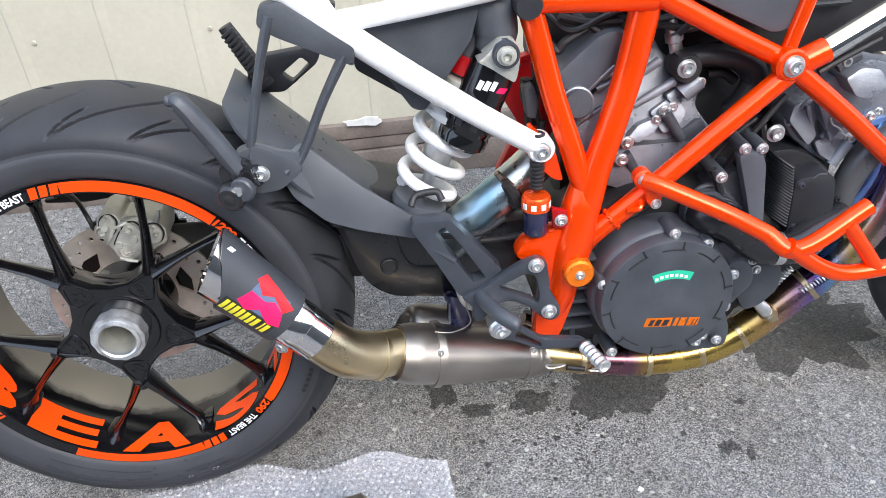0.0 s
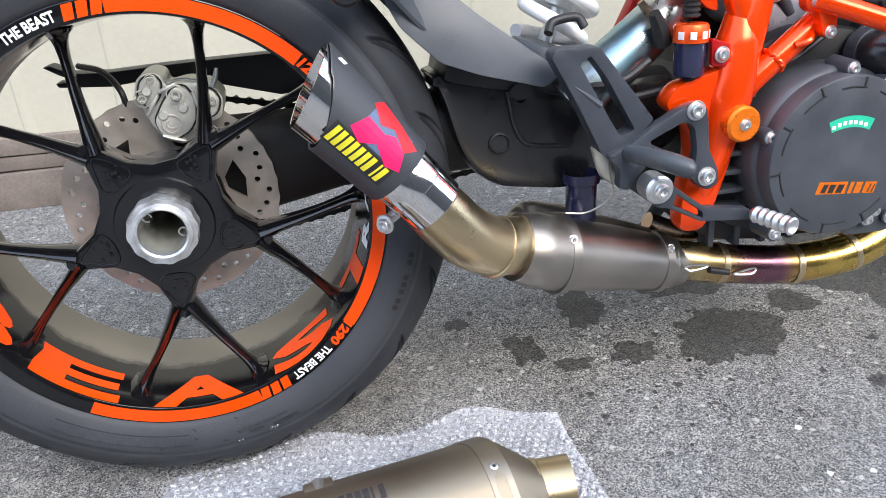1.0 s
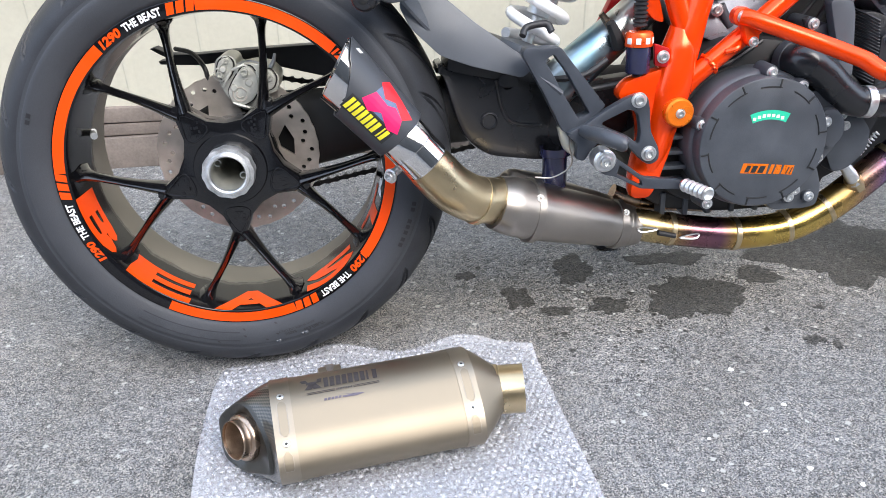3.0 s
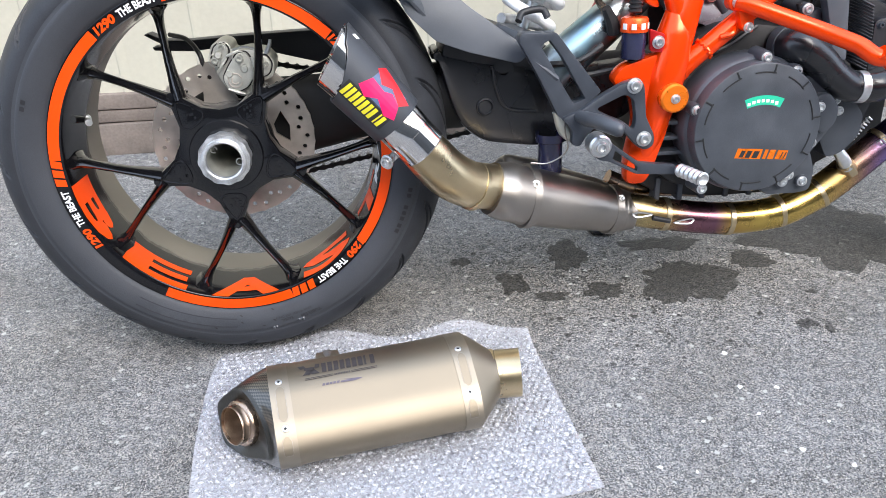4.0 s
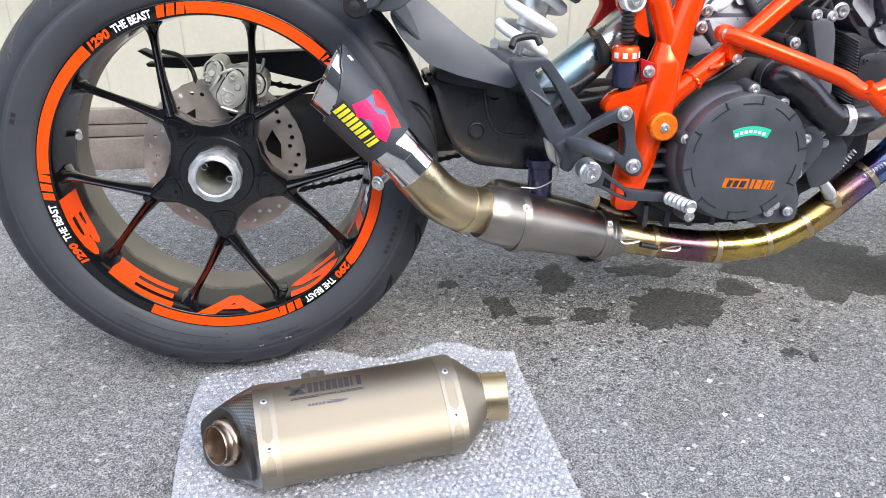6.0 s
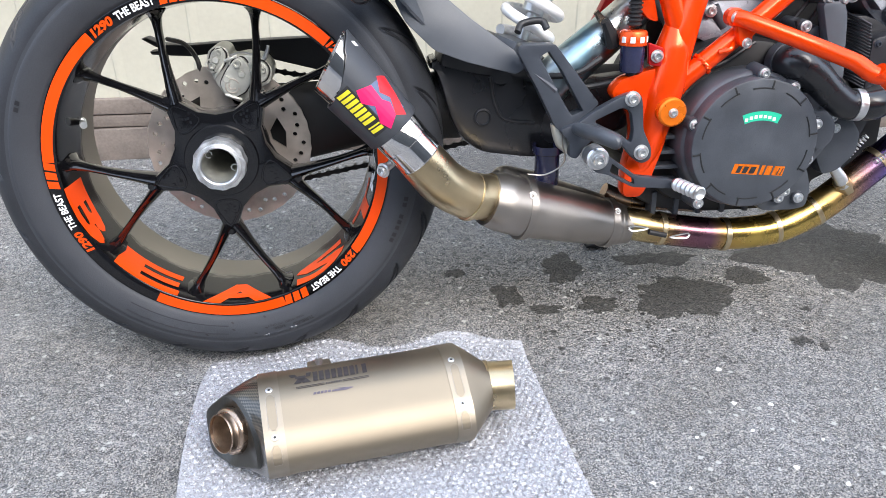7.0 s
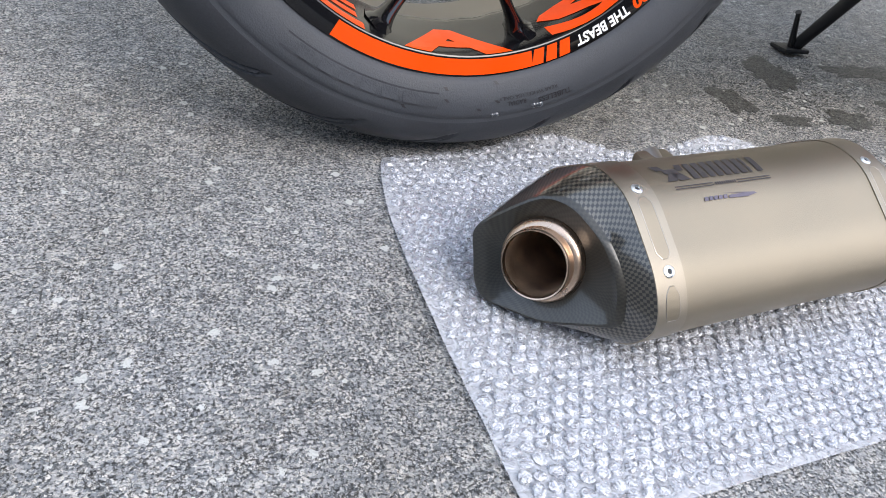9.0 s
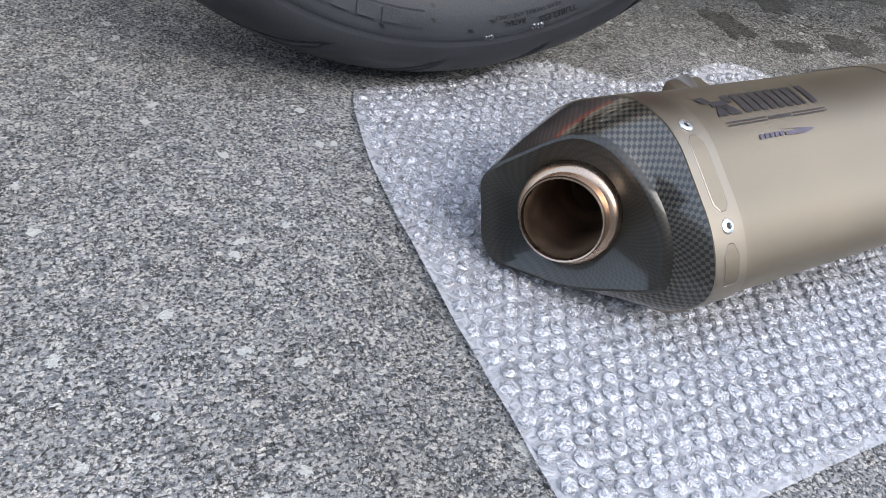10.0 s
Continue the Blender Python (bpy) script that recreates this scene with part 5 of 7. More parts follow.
part("hanger_foot", plate(rounded([(0.215, 0.600), (0.240, 0.608), (0.284, 0.585), (0.290, 0.570), (0.262, 0.548), (0.235, 0.545), (0.212, 0.560)], 0.008), [], -0.150, -0.128, 0.005), M_CASE, hanger)
for ky in (-0.176, -0.158):
    part("peg_knuckle", lathed([(0.0005, 0.004), (0.0125, 0.004), (0.0145, 0.002), (0.0145, -0.004), (0.0005, -0.004)], facing(0.222, ky, 0.566, (-0.35, -1, 0)), 24), M_CASE, hanger)
part("knuckle_pin", tube([(0.216, -0.180, 0.566), (0.228, -0.150, 0.566)], 0.006, 12, 0), M_STEEL, hanger)
part("hanger_web", plate(rounded([(0.232, 0.612), (0.262, 0.598), (0.290, 0.592), (0.284, 0.575), (0.255, 0.556), (0.222, 0.580)], 0.006), [], -0.145, -0.138, 0.002), M_GREYPLASTIC, hanger)
bolt(0.242, -0.152, 0.573, 0.0075, hanger, M_STEEL)
PEG = [(0.218, -0.16, 0.585), (0.205, -0.16, 0.611), (0.186, -0.16, 0.645), (0.171, -0.16, 0.669), (0.162, -0.16, 0.671)]
folded_peg = part("folded_peg", tube(PEG, [0.0120, 0.0135, 0.0140, 0.0125, 0.0070], 10, 5, True, 0.85, (0, 1, 0)), M_CASE, hanger, "folded black pillion peg")
part("peg_tip", lathed([(0.0005, 0.006), (0.005, 0.005), (0.0062, 0.002), (0.0062, -0.006)], facing(*PEG[-1], (-1, -0.2, 0.2)), 14), M_CASE, folded_peg)
part("hinge_disc", lathed([(0.0005, 0.011), (0.0130, 0.011), (0.0155, 0.009), (0.0170, 0.005), (0.0170, -0.012), (0.0005, -0.012)], facing(0.208, -0.166, 0.556, (-0.3, -1, -0.1)), 32), M_SATIN, hanger, "gloss black hinge disc")
part("hinge_socket", lathed([(0.0005, 0.0125), (0.0045, 0.0125), (0.0060, 0.0115), (0.0075, 0.0112)], facing(0.208, -0.166, 0.556, (-0.3, -1, -0.1)), 16), M_DARK, hanger)
for hx, hy, hz in ((0.222, -0.160, 0.578), (0.236, -0.152, 0.572)):
    part("hinge_ear", lathed([(0.0005, 0.005), (0.0115, 0.005), (0.0130, 0.003), (0.0130, -0.005), (0.0005, -0.005)], facing(hx, hy, hz, (0.85, -0.5, 0.1)), 24), M_SATIN, hanger)
part("hinge_block", plate(rounded([(0.196, 0.590), (0.214, 0.600), (0.232, 0.592), (0.238, 0.566), (0.222, 0.546), (0.200, 0.548)], 0.008), [], -0.166, -0.146, 0.004), M_SATIN, hanger)
far_hanger = part("pillion_hanger", plate(rounded([(0.215, 0.628), (0.232, 0.655), (0.296, 0.662), (0.330, 0.720), (0.345, 0.715), (0.310, 0.640), (0.262, 0.605), (0.235, 0.606)], 0.006), [rounded([(0.262, 0.630), (0.290, 0.650), (0.300, 0.640), (0.275, 0.618)], 0.004)], 0.035, 0.055, 0.003), M_PLASTIC, motorcycle, "black cast pillion peg hanger")
far_peg = part("rubber_peg", tube([(0.243, 0.02, 0.622), (0.224, 0.02, 0.660), (0.203, 0.02, 0.702)], [0.011, 0.0120, 0.0095], 10), M_BLACK, far_hanger, "ribbed rubber pillion peg")
rib_bm = block(-0.0095, 0.0095, -0.003, 0.003, -0.0019, 0.0019, 0.0006)
rib_me = bpy.data.meshes.new("peg_rib")
rib_bm.to_mesh(rib_me)
rib_bm.free()
for q in range(12):
    rib = link("peg_rib", rib_me, M_BLACK, far_peg)
    rib.matrix_basis = Matrix.Translation(Vector((0.240, 0.009, 0.630)).lerp(Vector((0.207, 0.009, 0.696)), q / 11)) @ pose(0, 0, 0, 0, -35, 0)

# shock absorber
SH0, SH1 = Vector([(0.428, -0.055, 0.471)][0]), Vector([(0.517, -0.055, 0.686)][0])
sd = (SH1 - SH0).normalized()
sm = Matrix.Translation(SH0) @ sd.to_track_quat("Z", "Y").to_matrix().to_4x4()
shock = part("shock_absorber", lathed([(0.0005, 0.13), (0.026, 0.13), (0.030, 0.134), (0.030, 0.150), (0.027, 0.153), (0.027, 0.250), (0.030, 0.262), (0.022, 0.285), (0.0005, 0.285)], sm, 36), M_CASE, motorcycle, "rear shock absorber with a white coil spring")
part("damper_rod", lathed([(0.008, -0.01), (0.008, 0.045), (0.016, 0.047), (0.016, 0.058), (0.020, 0.060), (0.020, 0.135)], sm, 24), M_STEEL, shock)
part("spring_seat", lathed([(0.0005, -0.012), (0.036, -0.012), (0.038, -0.006), (0.036, 0.002), (0.012, 0.008)], sm, 28), M_GREYPLASTIC, shock)
part("preload_ring", lathed([(0.027, 0.182), (0.034, 0.184), (0.034, 0.204), (0.027, 0.206)], sm, 32), M_REDCOAT, shock, "dark red preload ring")
part("spring_collar", lathed([(0.027, 0.160), (0.036, 0.162), (0.036, 0.176), (0.027, 0.180)], sm, 32), M_ALLOY, shock)
pts = []
for q in range(141):
    a = q / 140 * 4.6 * 2 * math.pi
    pts.append(sm @ Vector((0.0365 * math.cos(0.9 - a), 0.0365 * math.sin(0.9 - a), 0.008 + 0.150 * q / 140)))
bm = bmesh.new()
sweep(bm, pts, 0.0078, 12)
part("coil_spring", bm, M_WHITE, shock, "white coil spring")
# gloss black reservoir beside the spring, with its yoke and mounting eye
R0, R1 = Vector([(0.483, -0.085, 0.562)][0]), Vector([(0.532, -0.085, 0.667)][0])
rm = Matrix.Translation(R0) @ (R1 - R0).to_track_quat("Z", "Y").to_matrix().to_4x4()
RL = (R1 - R0).length
part("shock_reservoir", lathed([(0.0005, -0.004), (0.027, -0.004), (0.0315, 0.000), (0.0320, 0.012), (0.0310, 0.014), (0.0310, 0.018), (0.0322, 0.020), (0.0322, 0.052), (0.0305, 0.055), (0.0298, 0.058), (0.0298, RL), (0.0005, RL)], rm, 40), M_GLOSS, shock, "gloss black damper reservoir")
lug_bm = block(-0.0045, 0.0045, -0.0022, 0.0022, -0.010, 0.010, 0.001)
lug_me = bpy.data.meshes.new("adjuster_lug")
lug_bm.to_mesh(lug_me)
lug_bm.free()
for q in range(10):
    a = 2 * math.pi * q / 10
    lug = link("adjuster_lug", lug_me, M_PLASTIC, shock)
    lug.matrix_basis = Matrix.Translation(rm @ Vector((0.0320 * math.cos(a), 0.0320 * math.sin(a), 0.036))) @ rm.to_3x3().to_4x4() @ pose(0, 0, 0, 0, 0, math.degrees(a) + 90)
YOKE = [(0.501, 0.671), (0.509, 0.676), (0.518, 0.684), (0.528, 0.694), (0.546, 0.693), (0.553, 0.680), (0.552, 0.663), (0.549, 0.648), (0.546, 0.642), (0.536, 0.648), (0.517, 0.662)]
part("shock_yoke", plate(rounded(YOKE, 0.005), [], -0.120, -0.090, 0.004), M_ALLOY, shock, "silver cast shock yoke")
EYE_AT = [(0.535, -0.1, 0.678)][0]
part("shock_head", lathed([(0.0005, 0.006), (0.0118, 0.006), (0.0130, 0.008), (0.0152, 0.008), (0.0160, 0.005), (0.0160, -0.010), (0.0005, -0.010)], facing(EYE_AT[0], -0.120, EYE_AT[2]), 32), M_CASE, shock)
bolt(EYE_AT[0], -0.126, EYE_AT[2], 0.0088, shock, M_ALLOY)
part("shock_top", tube([(0.525, -0.075, 0.670), (0.531, -0.075, 0.693), (0.528, -0.075, 0.720), (0.526, -0.075, 0.742)], [0.022, 0.027, 0.027, 0.022], 24, 6), M_CASE, shock)


def on_reservoir(u, v, h):
    """u round the reservoir in metres, v along it from its lower end."""
    c, s_ = rm @ Vector((0, 0, v)), Vector((sd.z, 0, -sd.x))
    a = u / 0.0300
    return c + (s_ * math.sin(a) + Vector((0, -1, 0)) * math.cos(a)) * (0.0300 + h)


decal("shock_logo", [quad(-0.017 + q * 0.0078, -0.0108 + q * 0.0078, 0.076 + q * 0.002, 0.088 + q * 0.002, 0.001) for q in range(3)], on_reservoir, M_WHITETAPE, shock, 0.0004, 0.004, "white logo as plain bars")
decal("shock_flash", [quad(0.007, 0.021, 0.079, 0.0865, 0.003)], on_reservoir, M_PINK, shock, 0.0004, 0.004, "pink flash of the logo")
part("linkage", plate(rounded([(0.530, 0.620), (0.590, 0.640), (0.625, 0.530), (0.560, 0.450), (0.540, 0.470), (0.575, 0.540)], 0.008), [], 0.000, 0.020, 0.003), M_REDCOAT, shock, "dark red linkage plate")
part("linkage", plate(rounded([(0.452, 0.660), (0.500, 0.668), (0.490, 0.640), (0.455, 0.640)], 0.005), [], 0.000, 0.020, 0.003), M_REDCOAT, shock)

# wiring beside the shock
for pts, r_ in (([(0.574, -0.05, 0.623), (0.573, -0.05, 0.604), (0.578, -0.05, 0.585), (0.580, -0.05, 0.561)], 0.0085), ([(0.581, -0.06, 0.647), (0.585, -0.06, 0.617), (0.584, -0.06, 0.588), (0.591, -0.06, 0.556)], 0.0045), ([(0.592, -0.07, 0.572), (0.588, -0.07, 0.545), (0.584, -0.07, 0.513)], 0.0040), ([(0.590, -0.05, 0.678), (0.612, -0.05, 0.655), (0.622, -0.05, 0.665), (0.650, -0.05, 0.680)], 0.0060), ([(0.614, -0.05, 0.697), (0.650, -0.05, 0.687), (0.693, -0.05, 0.685)], 0.0055)):
    part("cable", tube(pts, r_, 8), M_BLACK, motorcycle)
part("wiring_plug", plate(rounded([(0.565, 0.619), (0.578, 0.623), (0.585, 0.598), (0.581, 0.577), (0.570, 0.580)], 0.004), [], -0.075, -0.050, 0.003), M_CASE, motorcycle, "dark wiring plug")

# orange trellis frame
PLATE = [(0.606, 0.444), (0.622, 0.450), (0.640, 0.448), (0.648, 0.436), (0.646, 0.425), (0.640, 0.395), (0.628, 0.330), (0.610, 0.275), (0.600, 0.256), (0.570, 0.256), (0.570, 0.300), (0.580, 0.345), (0.573, 0.385), (0.540, 0.408), (0.556, 0.430), (0.584, 0.438), (0.598, 0.442)]
trellis = part("trellis_frame", plate(rounded(PLATE, 0.016), [], -0.126, -0.096, 0.008), M_ORANGE, motorcycle, "glossy orange tubular trellis frame")


def ftube(pts, r=0.019, label=""):
    return part("frame_tube", tube(pts, r, 20, 8), M_ORANGE, trellis, label)


part("frame_casting", tube([(0.635, -0.104, 0.515), (0.633, -0.110, 0.470), (0.622, -0.116, 0.410), (0.606, -0.112, 0.335), (0.590, -0.104, 0.268)], [0.010, 0.0245, 0.027, 0.022, 0.015], 22, 8), M_ORANGE, trellis)
ftube([(0.569, -0.085, 0.725), (0.584, -0.088, 0.669), (0.598, -0.095, 0.614), (0.624, -0.106, 0.532), (0.639, -0.112, 0.478), (0.632, -0.112, 0.440)], 0.0150)
ftube([(0.711, -0.085, 0.720), (0.694, -0.090, 0.639), (0.673, -0.100, 0.575), (0.652, -0.108, 0.515), (0.642, -0.112, 0.478), (0.630, -0.112, 0.430)], [0.0190, 0.0185, 0.0185, 0.0190, 0.0200, 0.0215])
ftube([(0.640, -0.114, 0.412), (0.658, -0.116, 0.432), (0.737, -0.115, 0.495), (0.809, -0.112, 0.555), (0.890, -0.106, 0.619)], 0.0140)
part("frame_gusset", plate(rounded([(0.566, 0.585), (0.600, 0.545), (0.612, 0.500), (0.596, 0.505), (0.560, 0.545)], 0.008), [], -0.104, -0.090, 0.003), M_ORANGE, trellis)
ftube([(0.900, -0.100, 0.622), (0.985, -0.100, 0.552), (1.060, -0.100, 0.485)], 0.0130)
ftube([(0.719, -0.098, 0.725), (0.810, -0.098, 0.674), (0.892, -0.098, 0.631)], 0.0125)
ftube([(0.561, -0.090, 0.729), (0.623, -0.095, 0.725), (0.716, -0.098, 0.721)], 0.0135)
ftube([(0.885, -0.098, 0.631), (0.896, -0.098, 0.675), (0.907, -0.098, 0.717)], 0.0095)
ftube([(0.898, -0.095, 0.623), (0.940, -0.095, 0.641)], 0.0165)
part("frame_tube", tube([(0.938, -0.0945, 0.640), (1.034, -0.088, 0.689)], 0.0155, 20, 0), M_CHROME, trellis, "bright silvery frame tube")
for p, d in (((0.674, -0.1158, 0.4450), (0.77, 0.0, 0.63)),):
    m_ = Matrix.Translation(p) @ Vector(d).to_track_quat("Z", "Y").to_matrix().to_4x4()
    bm = bmesh.new()
    ring = [m_ @ Vector(((0.0142 + 0.0006 * math.sin(q * 2.3)) * math.cos(2 * math.pi * q / 40), (0.0142 + 0.0006 * math.sin(q * 2.3)) * math.sin(2 * math.pi * q / 40), 0.0012 * math.sin(q * 1.7))) for q in range(40)]
    sweep(bm, ring + ring[:1], 0.0028, 8, cap=False)
    part("weld_bead", bm, M_ORANGE, trellis)
for cx_, cz_, r_, y_ in ((0.706, 0.508, 0.0125, -0.122), (0.886, 0.633, 0.0205, -0.106)):
    part("frame_boss", lathed([(0.0005, 0.016), (r_ - 0.003, 0.016), (r_, 0.013), (r_, 0.0), (0.0005, 0.0)], facing(cx_, y_, cz_), 28), M_ORANGE, trellis)
    bolt(cx_, y_ - 0.016, cz_, 0.0065 if r_ < 0.02 else 0.0100, trellis, M_STEEL)
for wa, wb in (((0.690, -0.130, 0.462), (0.712, -0.115, 0.482)),):
    part("weld_bead", tube([wa, ((wa[0] + wb[0]) / 2 + 0.004, -0.134, (wa[2] + wb[2]) / 2 - 0.004), wb], 0.004, 8), M_ORANGE, trellis)
part("frame_clip", plate(rounded([(0.704, 0.502), (0.730, 0.490), (0.730, 0.466), (0.714, 0.470)], 0.006), [], -0.142, -0.126, 0.003), M_ORANGE, trellis)
bolt(0.722, -0.142, 0.475, 0.0052, trellis, M_STEEL)
part("frame_lug", lathed([(0.0005, 0.015), (0.0150, 0.015), (0.0165, 0.011), (0.0165, -0.02), (0.0005, -0.02)], facing(0.564, -0.100, 0.728), 28), M_PLASTIC, trellis, "black plastic frame plug")
pivot = part("pivot_cap", lathed([(0.0005, 0.010), (0.0175, 0.010), (0.0200, 0.007), (0.0203, -0.012), (0.0005, -0.012)], facing(0.624, -0.143, 0.386), 40), M_CAPORANGE, trellis, "orange anodised pivot cap")
bolt(0.624, -0.153, 0.386, 0.0050, trellis, M_STEEL)

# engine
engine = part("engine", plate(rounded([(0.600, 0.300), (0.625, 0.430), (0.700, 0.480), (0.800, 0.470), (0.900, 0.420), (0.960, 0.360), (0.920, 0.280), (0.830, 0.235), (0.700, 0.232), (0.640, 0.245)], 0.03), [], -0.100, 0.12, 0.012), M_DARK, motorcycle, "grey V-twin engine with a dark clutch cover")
for q in range(7):
    z_ = 0.275 + q * 0.022
    part("case_fin", block(0.612, 0.655, -0.122, -0.09, z_, z_ + 0.006, 0.002), M_CASE, engine)
CX, CZ, CY = 0.741, 0.340, -0.150
clutch = part("clutch_cover", lathed([(0.0005, 0.0168), (0.0885, 0.0165), (0.0903, 0.0158), (0.0913, 0.0140), (0.0920, 0.0020), (0.0925, -0.006), (0.0950, -0.008), (0.0975, -0.012), (0.0985, -0.06)], facing(CX, CY, CZ), 72), M_CASE, engine, "round dark grey clutch cover")
for k in range(10):
    a0 = 360 / 10 * k + 6
    pts = [Vector((CX + 0.0785 * math.cos(radians(a0 + q)), CY - 0.0166, CZ + 0.0785 * math.sin(radians(a0 + q)))) for q in np.linspace(0, 22, 7)]
    bm = bmesh.new()
    sweep(bm, pts, 0.0011, 6)
    part("cover_line", bm, M_DARK, engine)
    a = radians(a0 + 2)
    part("cover_notch", tube([(CX + 0.079 * math.cos(a), CY - 0.0162, CZ + 0.079 * math.sin(a)), (CX + 0.0895 * math.cos(a), CY - 0.0160, CZ + 0.0895 * math.sin(a))], 0.0016, 6, 0), M_DARK, engine)
on_cover = lambda u, v, h: Vector((u, CY - 0.0165 - h, v))
GA = [(CX + 0.003 + r * math.cos(radians(a)), CZ - 0.026 + r * math.sin(radians(a))) for r, aa in ((0.073, np.linspace(112, 66, 12)), (0.060, np.linspace(66, 112, 12))) for a in aa]
decal("green_sticker", [(GA, [tuple(range(24))])], on_cover, M_GREEN, engine, 0.0004, label="green oil sticker")
for q in range(7):
    decal("sticker_bar", [quad(CX - 0.020 + q * 0.0066, CX - 0.0155 + q * 0.0066, CZ + 0.0375 - 0.00012 * (q - 3) ** 2 * 4, CZ + 0.0420 - 0.00012 * (q - 3) ** 2 * 4)], on_cover, M_WHITETAPE, engine, 0.0007)
decal("orange_sticker", [([(CX - 0.030, CZ + 0.014 - 0.054), (CX + 0.008, CZ + 0.014 - 0.0576), (CX + 0.011, CZ + 0.014 - 0.0432), (CX - 0.026, CZ + 0.014 - 0.040)], [(0, 1, 2, 3)]), ([(CX + 0.011, CZ + 0.014 - 0.0575), (CX + 0.016, CZ + 0.014 - 0.058), (CX + 0.020, CZ + 0.014 - 0.0445), (CX + 0.015, CZ + 0.014 - 0.044)], [(0, 1, 2, 3)]), ([(CX + 0.0185, CZ + 0.014 - 0.0582), (CX + 0.0275, CZ + 0.014 - 0.0590), (CX + 0.031, CZ + 0.014 - 0.0458), (CX + 0.0225, CZ + 0.014 - 0.0448)], [(0, 1, 2, 3)]), ([(CX + 0.030, CZ + 0.014 - 0.0592), (CX + 0.046, CZ + 0.014 - 0.061), (CX + 0.049, CZ + 0.014 - 0.0475), (CX + 0.034, CZ + 0.014 - 0.046)], [(0, 1, 2, 3)])], on_cover, M_CAPORANGE, engine, 0.0004, label="orange maker's sticker")
for x0, w in ((-0.024, 0.006), (-0.015, 0.007), (-0.005, 0.008), (0.0365, 0.0016), (0.0415, 0.0016)):
    decal("sticker_bar", [([(CX + x0 + 0.000, CZ + 0.014 - 0.0525 - 0.095 * (x0 + 0.03)), (CX + x0 + w, CZ + 0.014 - 0.0525 - 0.095 * (x0 + w + 0.03)), (CX + x0 + w + 0.004, CZ + 0.014 - 0.0430 - 0.095 * (x0 + w + 0.03)), (CX + x0 + 0.004, CZ + 0.014 - 0.0430 - 0.095 * (x0 + 0.03))], [(0, 1, 2, 3)])], on_cover, M_INK, engine, 0.0007)
for bx, bz in ((0.655, 0.369), (0.746, 0.436), (0.792, 0.415), (0.834, 0.363), (0.829, 0.312), (0.802, 0.266), (0.794, 0.256), (0.824, 0.255), (0.673, 0.254)):
    part("cover_boss", lathed([(0.0005, 0.004), (0.009, 0.004), (0.011, -0.03)], facing(bx, CY - 0.002, bz), 16), M_CASE, engine)
    bolt(bx, CY - 0.006, bz, 0.0056, engine, M_STEEL)
# water pump side cover and neighbours
part("pump_cover", plate(rounded([(0.800, 0.400), (0.835, 0.408), (0.862, 0.380), (0.870, 0.330), (0.840, 0.290), (0.815, 0.250), (0.770, 0.240), (0.800, 0.300)], 0.016), [], -0.140, -0.09, 0.006), M_CASE, engine)
part("oil_pan", plate(rounded([(0.585, 0.285), (0.600, 0.246), (0.640, 0.222), (0.720, 0.212), (0.810, 0.212), (0.880, 0.232), (0.905, 0.290)], 0.012), [], -0.082, 0.10, 0.008), M_DARK, engine, "black engine sump")
for fx in (0.632, 0.668, 0.704, 0.742, 0.780):
    part("sump_rib", block(fx, fx + 0.008, -0.086, -0.06, 0.212, 0.250, 0.002), M_CASE, engine)
part("balance_pipe", tube([(0.569, -0.045, 0.244), (0.616, -0.045, 0.224), (0.682, -0.045, 0.217), (0.730, -0.045, 0.211)], [0.012, 0.0125, 0.0125, 0.012], 18, 6), M_BRONZE, engine, "bronze-tinted balance pipe")
# cylinders
RC = [(0.618, 0.563), (0.659, 0.588), (0.692, 0.634), (0.716, 0.658), (0.740, 0.663), (0.759, 0.631), (0.799, 0.610), (0.810, 0.594), (0.799, 0.567), (0.824, 0.534), (0.809, 0.506), (0.768, 0.479), (0.722, 0.458), (0.657, 0.482)]
rear_cyl = part("rear_cylinder", plate(rounded(RC, 0.010), [], -0.055, 0.10, 0.007, lambda x_, z_: 0.30 * (z_ - 0.56)), M_ENGINE, engine, "grey cast rear cylinder")
CC = [(0.607, 0.631), (0.658, 0.675), (0.676, 0.681), (0.700, 0.675), (0.698, 0.656), (0.683, 0.634), (0.653, 0.602), (0.621, 0.601), (0.610, 0.616)]
part("cam_cover", plate(rounded(CC, 0.009), [], -0.070, 0.05, 0.008), M_CAMCOVER, rear_cyl, "blue-grey cam cover")
PLUG = [(0.633, -0.074, 0.594)][0]
part("cam_plug", lathed([(0.0005, 0.014), (0.0165, 0.014), (0.0185, 0.011), (0.0190, 0.004), (0.0205, 0.002), (0.0205, -0.02)], facing(*PLUG, (-0.05, -1, 0.15)), 32), M_CASE, rear_cyl, "dark round plug")
part("plug_ring", lathed([(0.0190, 0.0065), (0.0212, 0.0055), (0.0216, 0.0035), (0.0216, -0.02)], facing(*PLUG, (-0.05, -1, 0.15)), 32), M_ENGINE, rear_cyl)
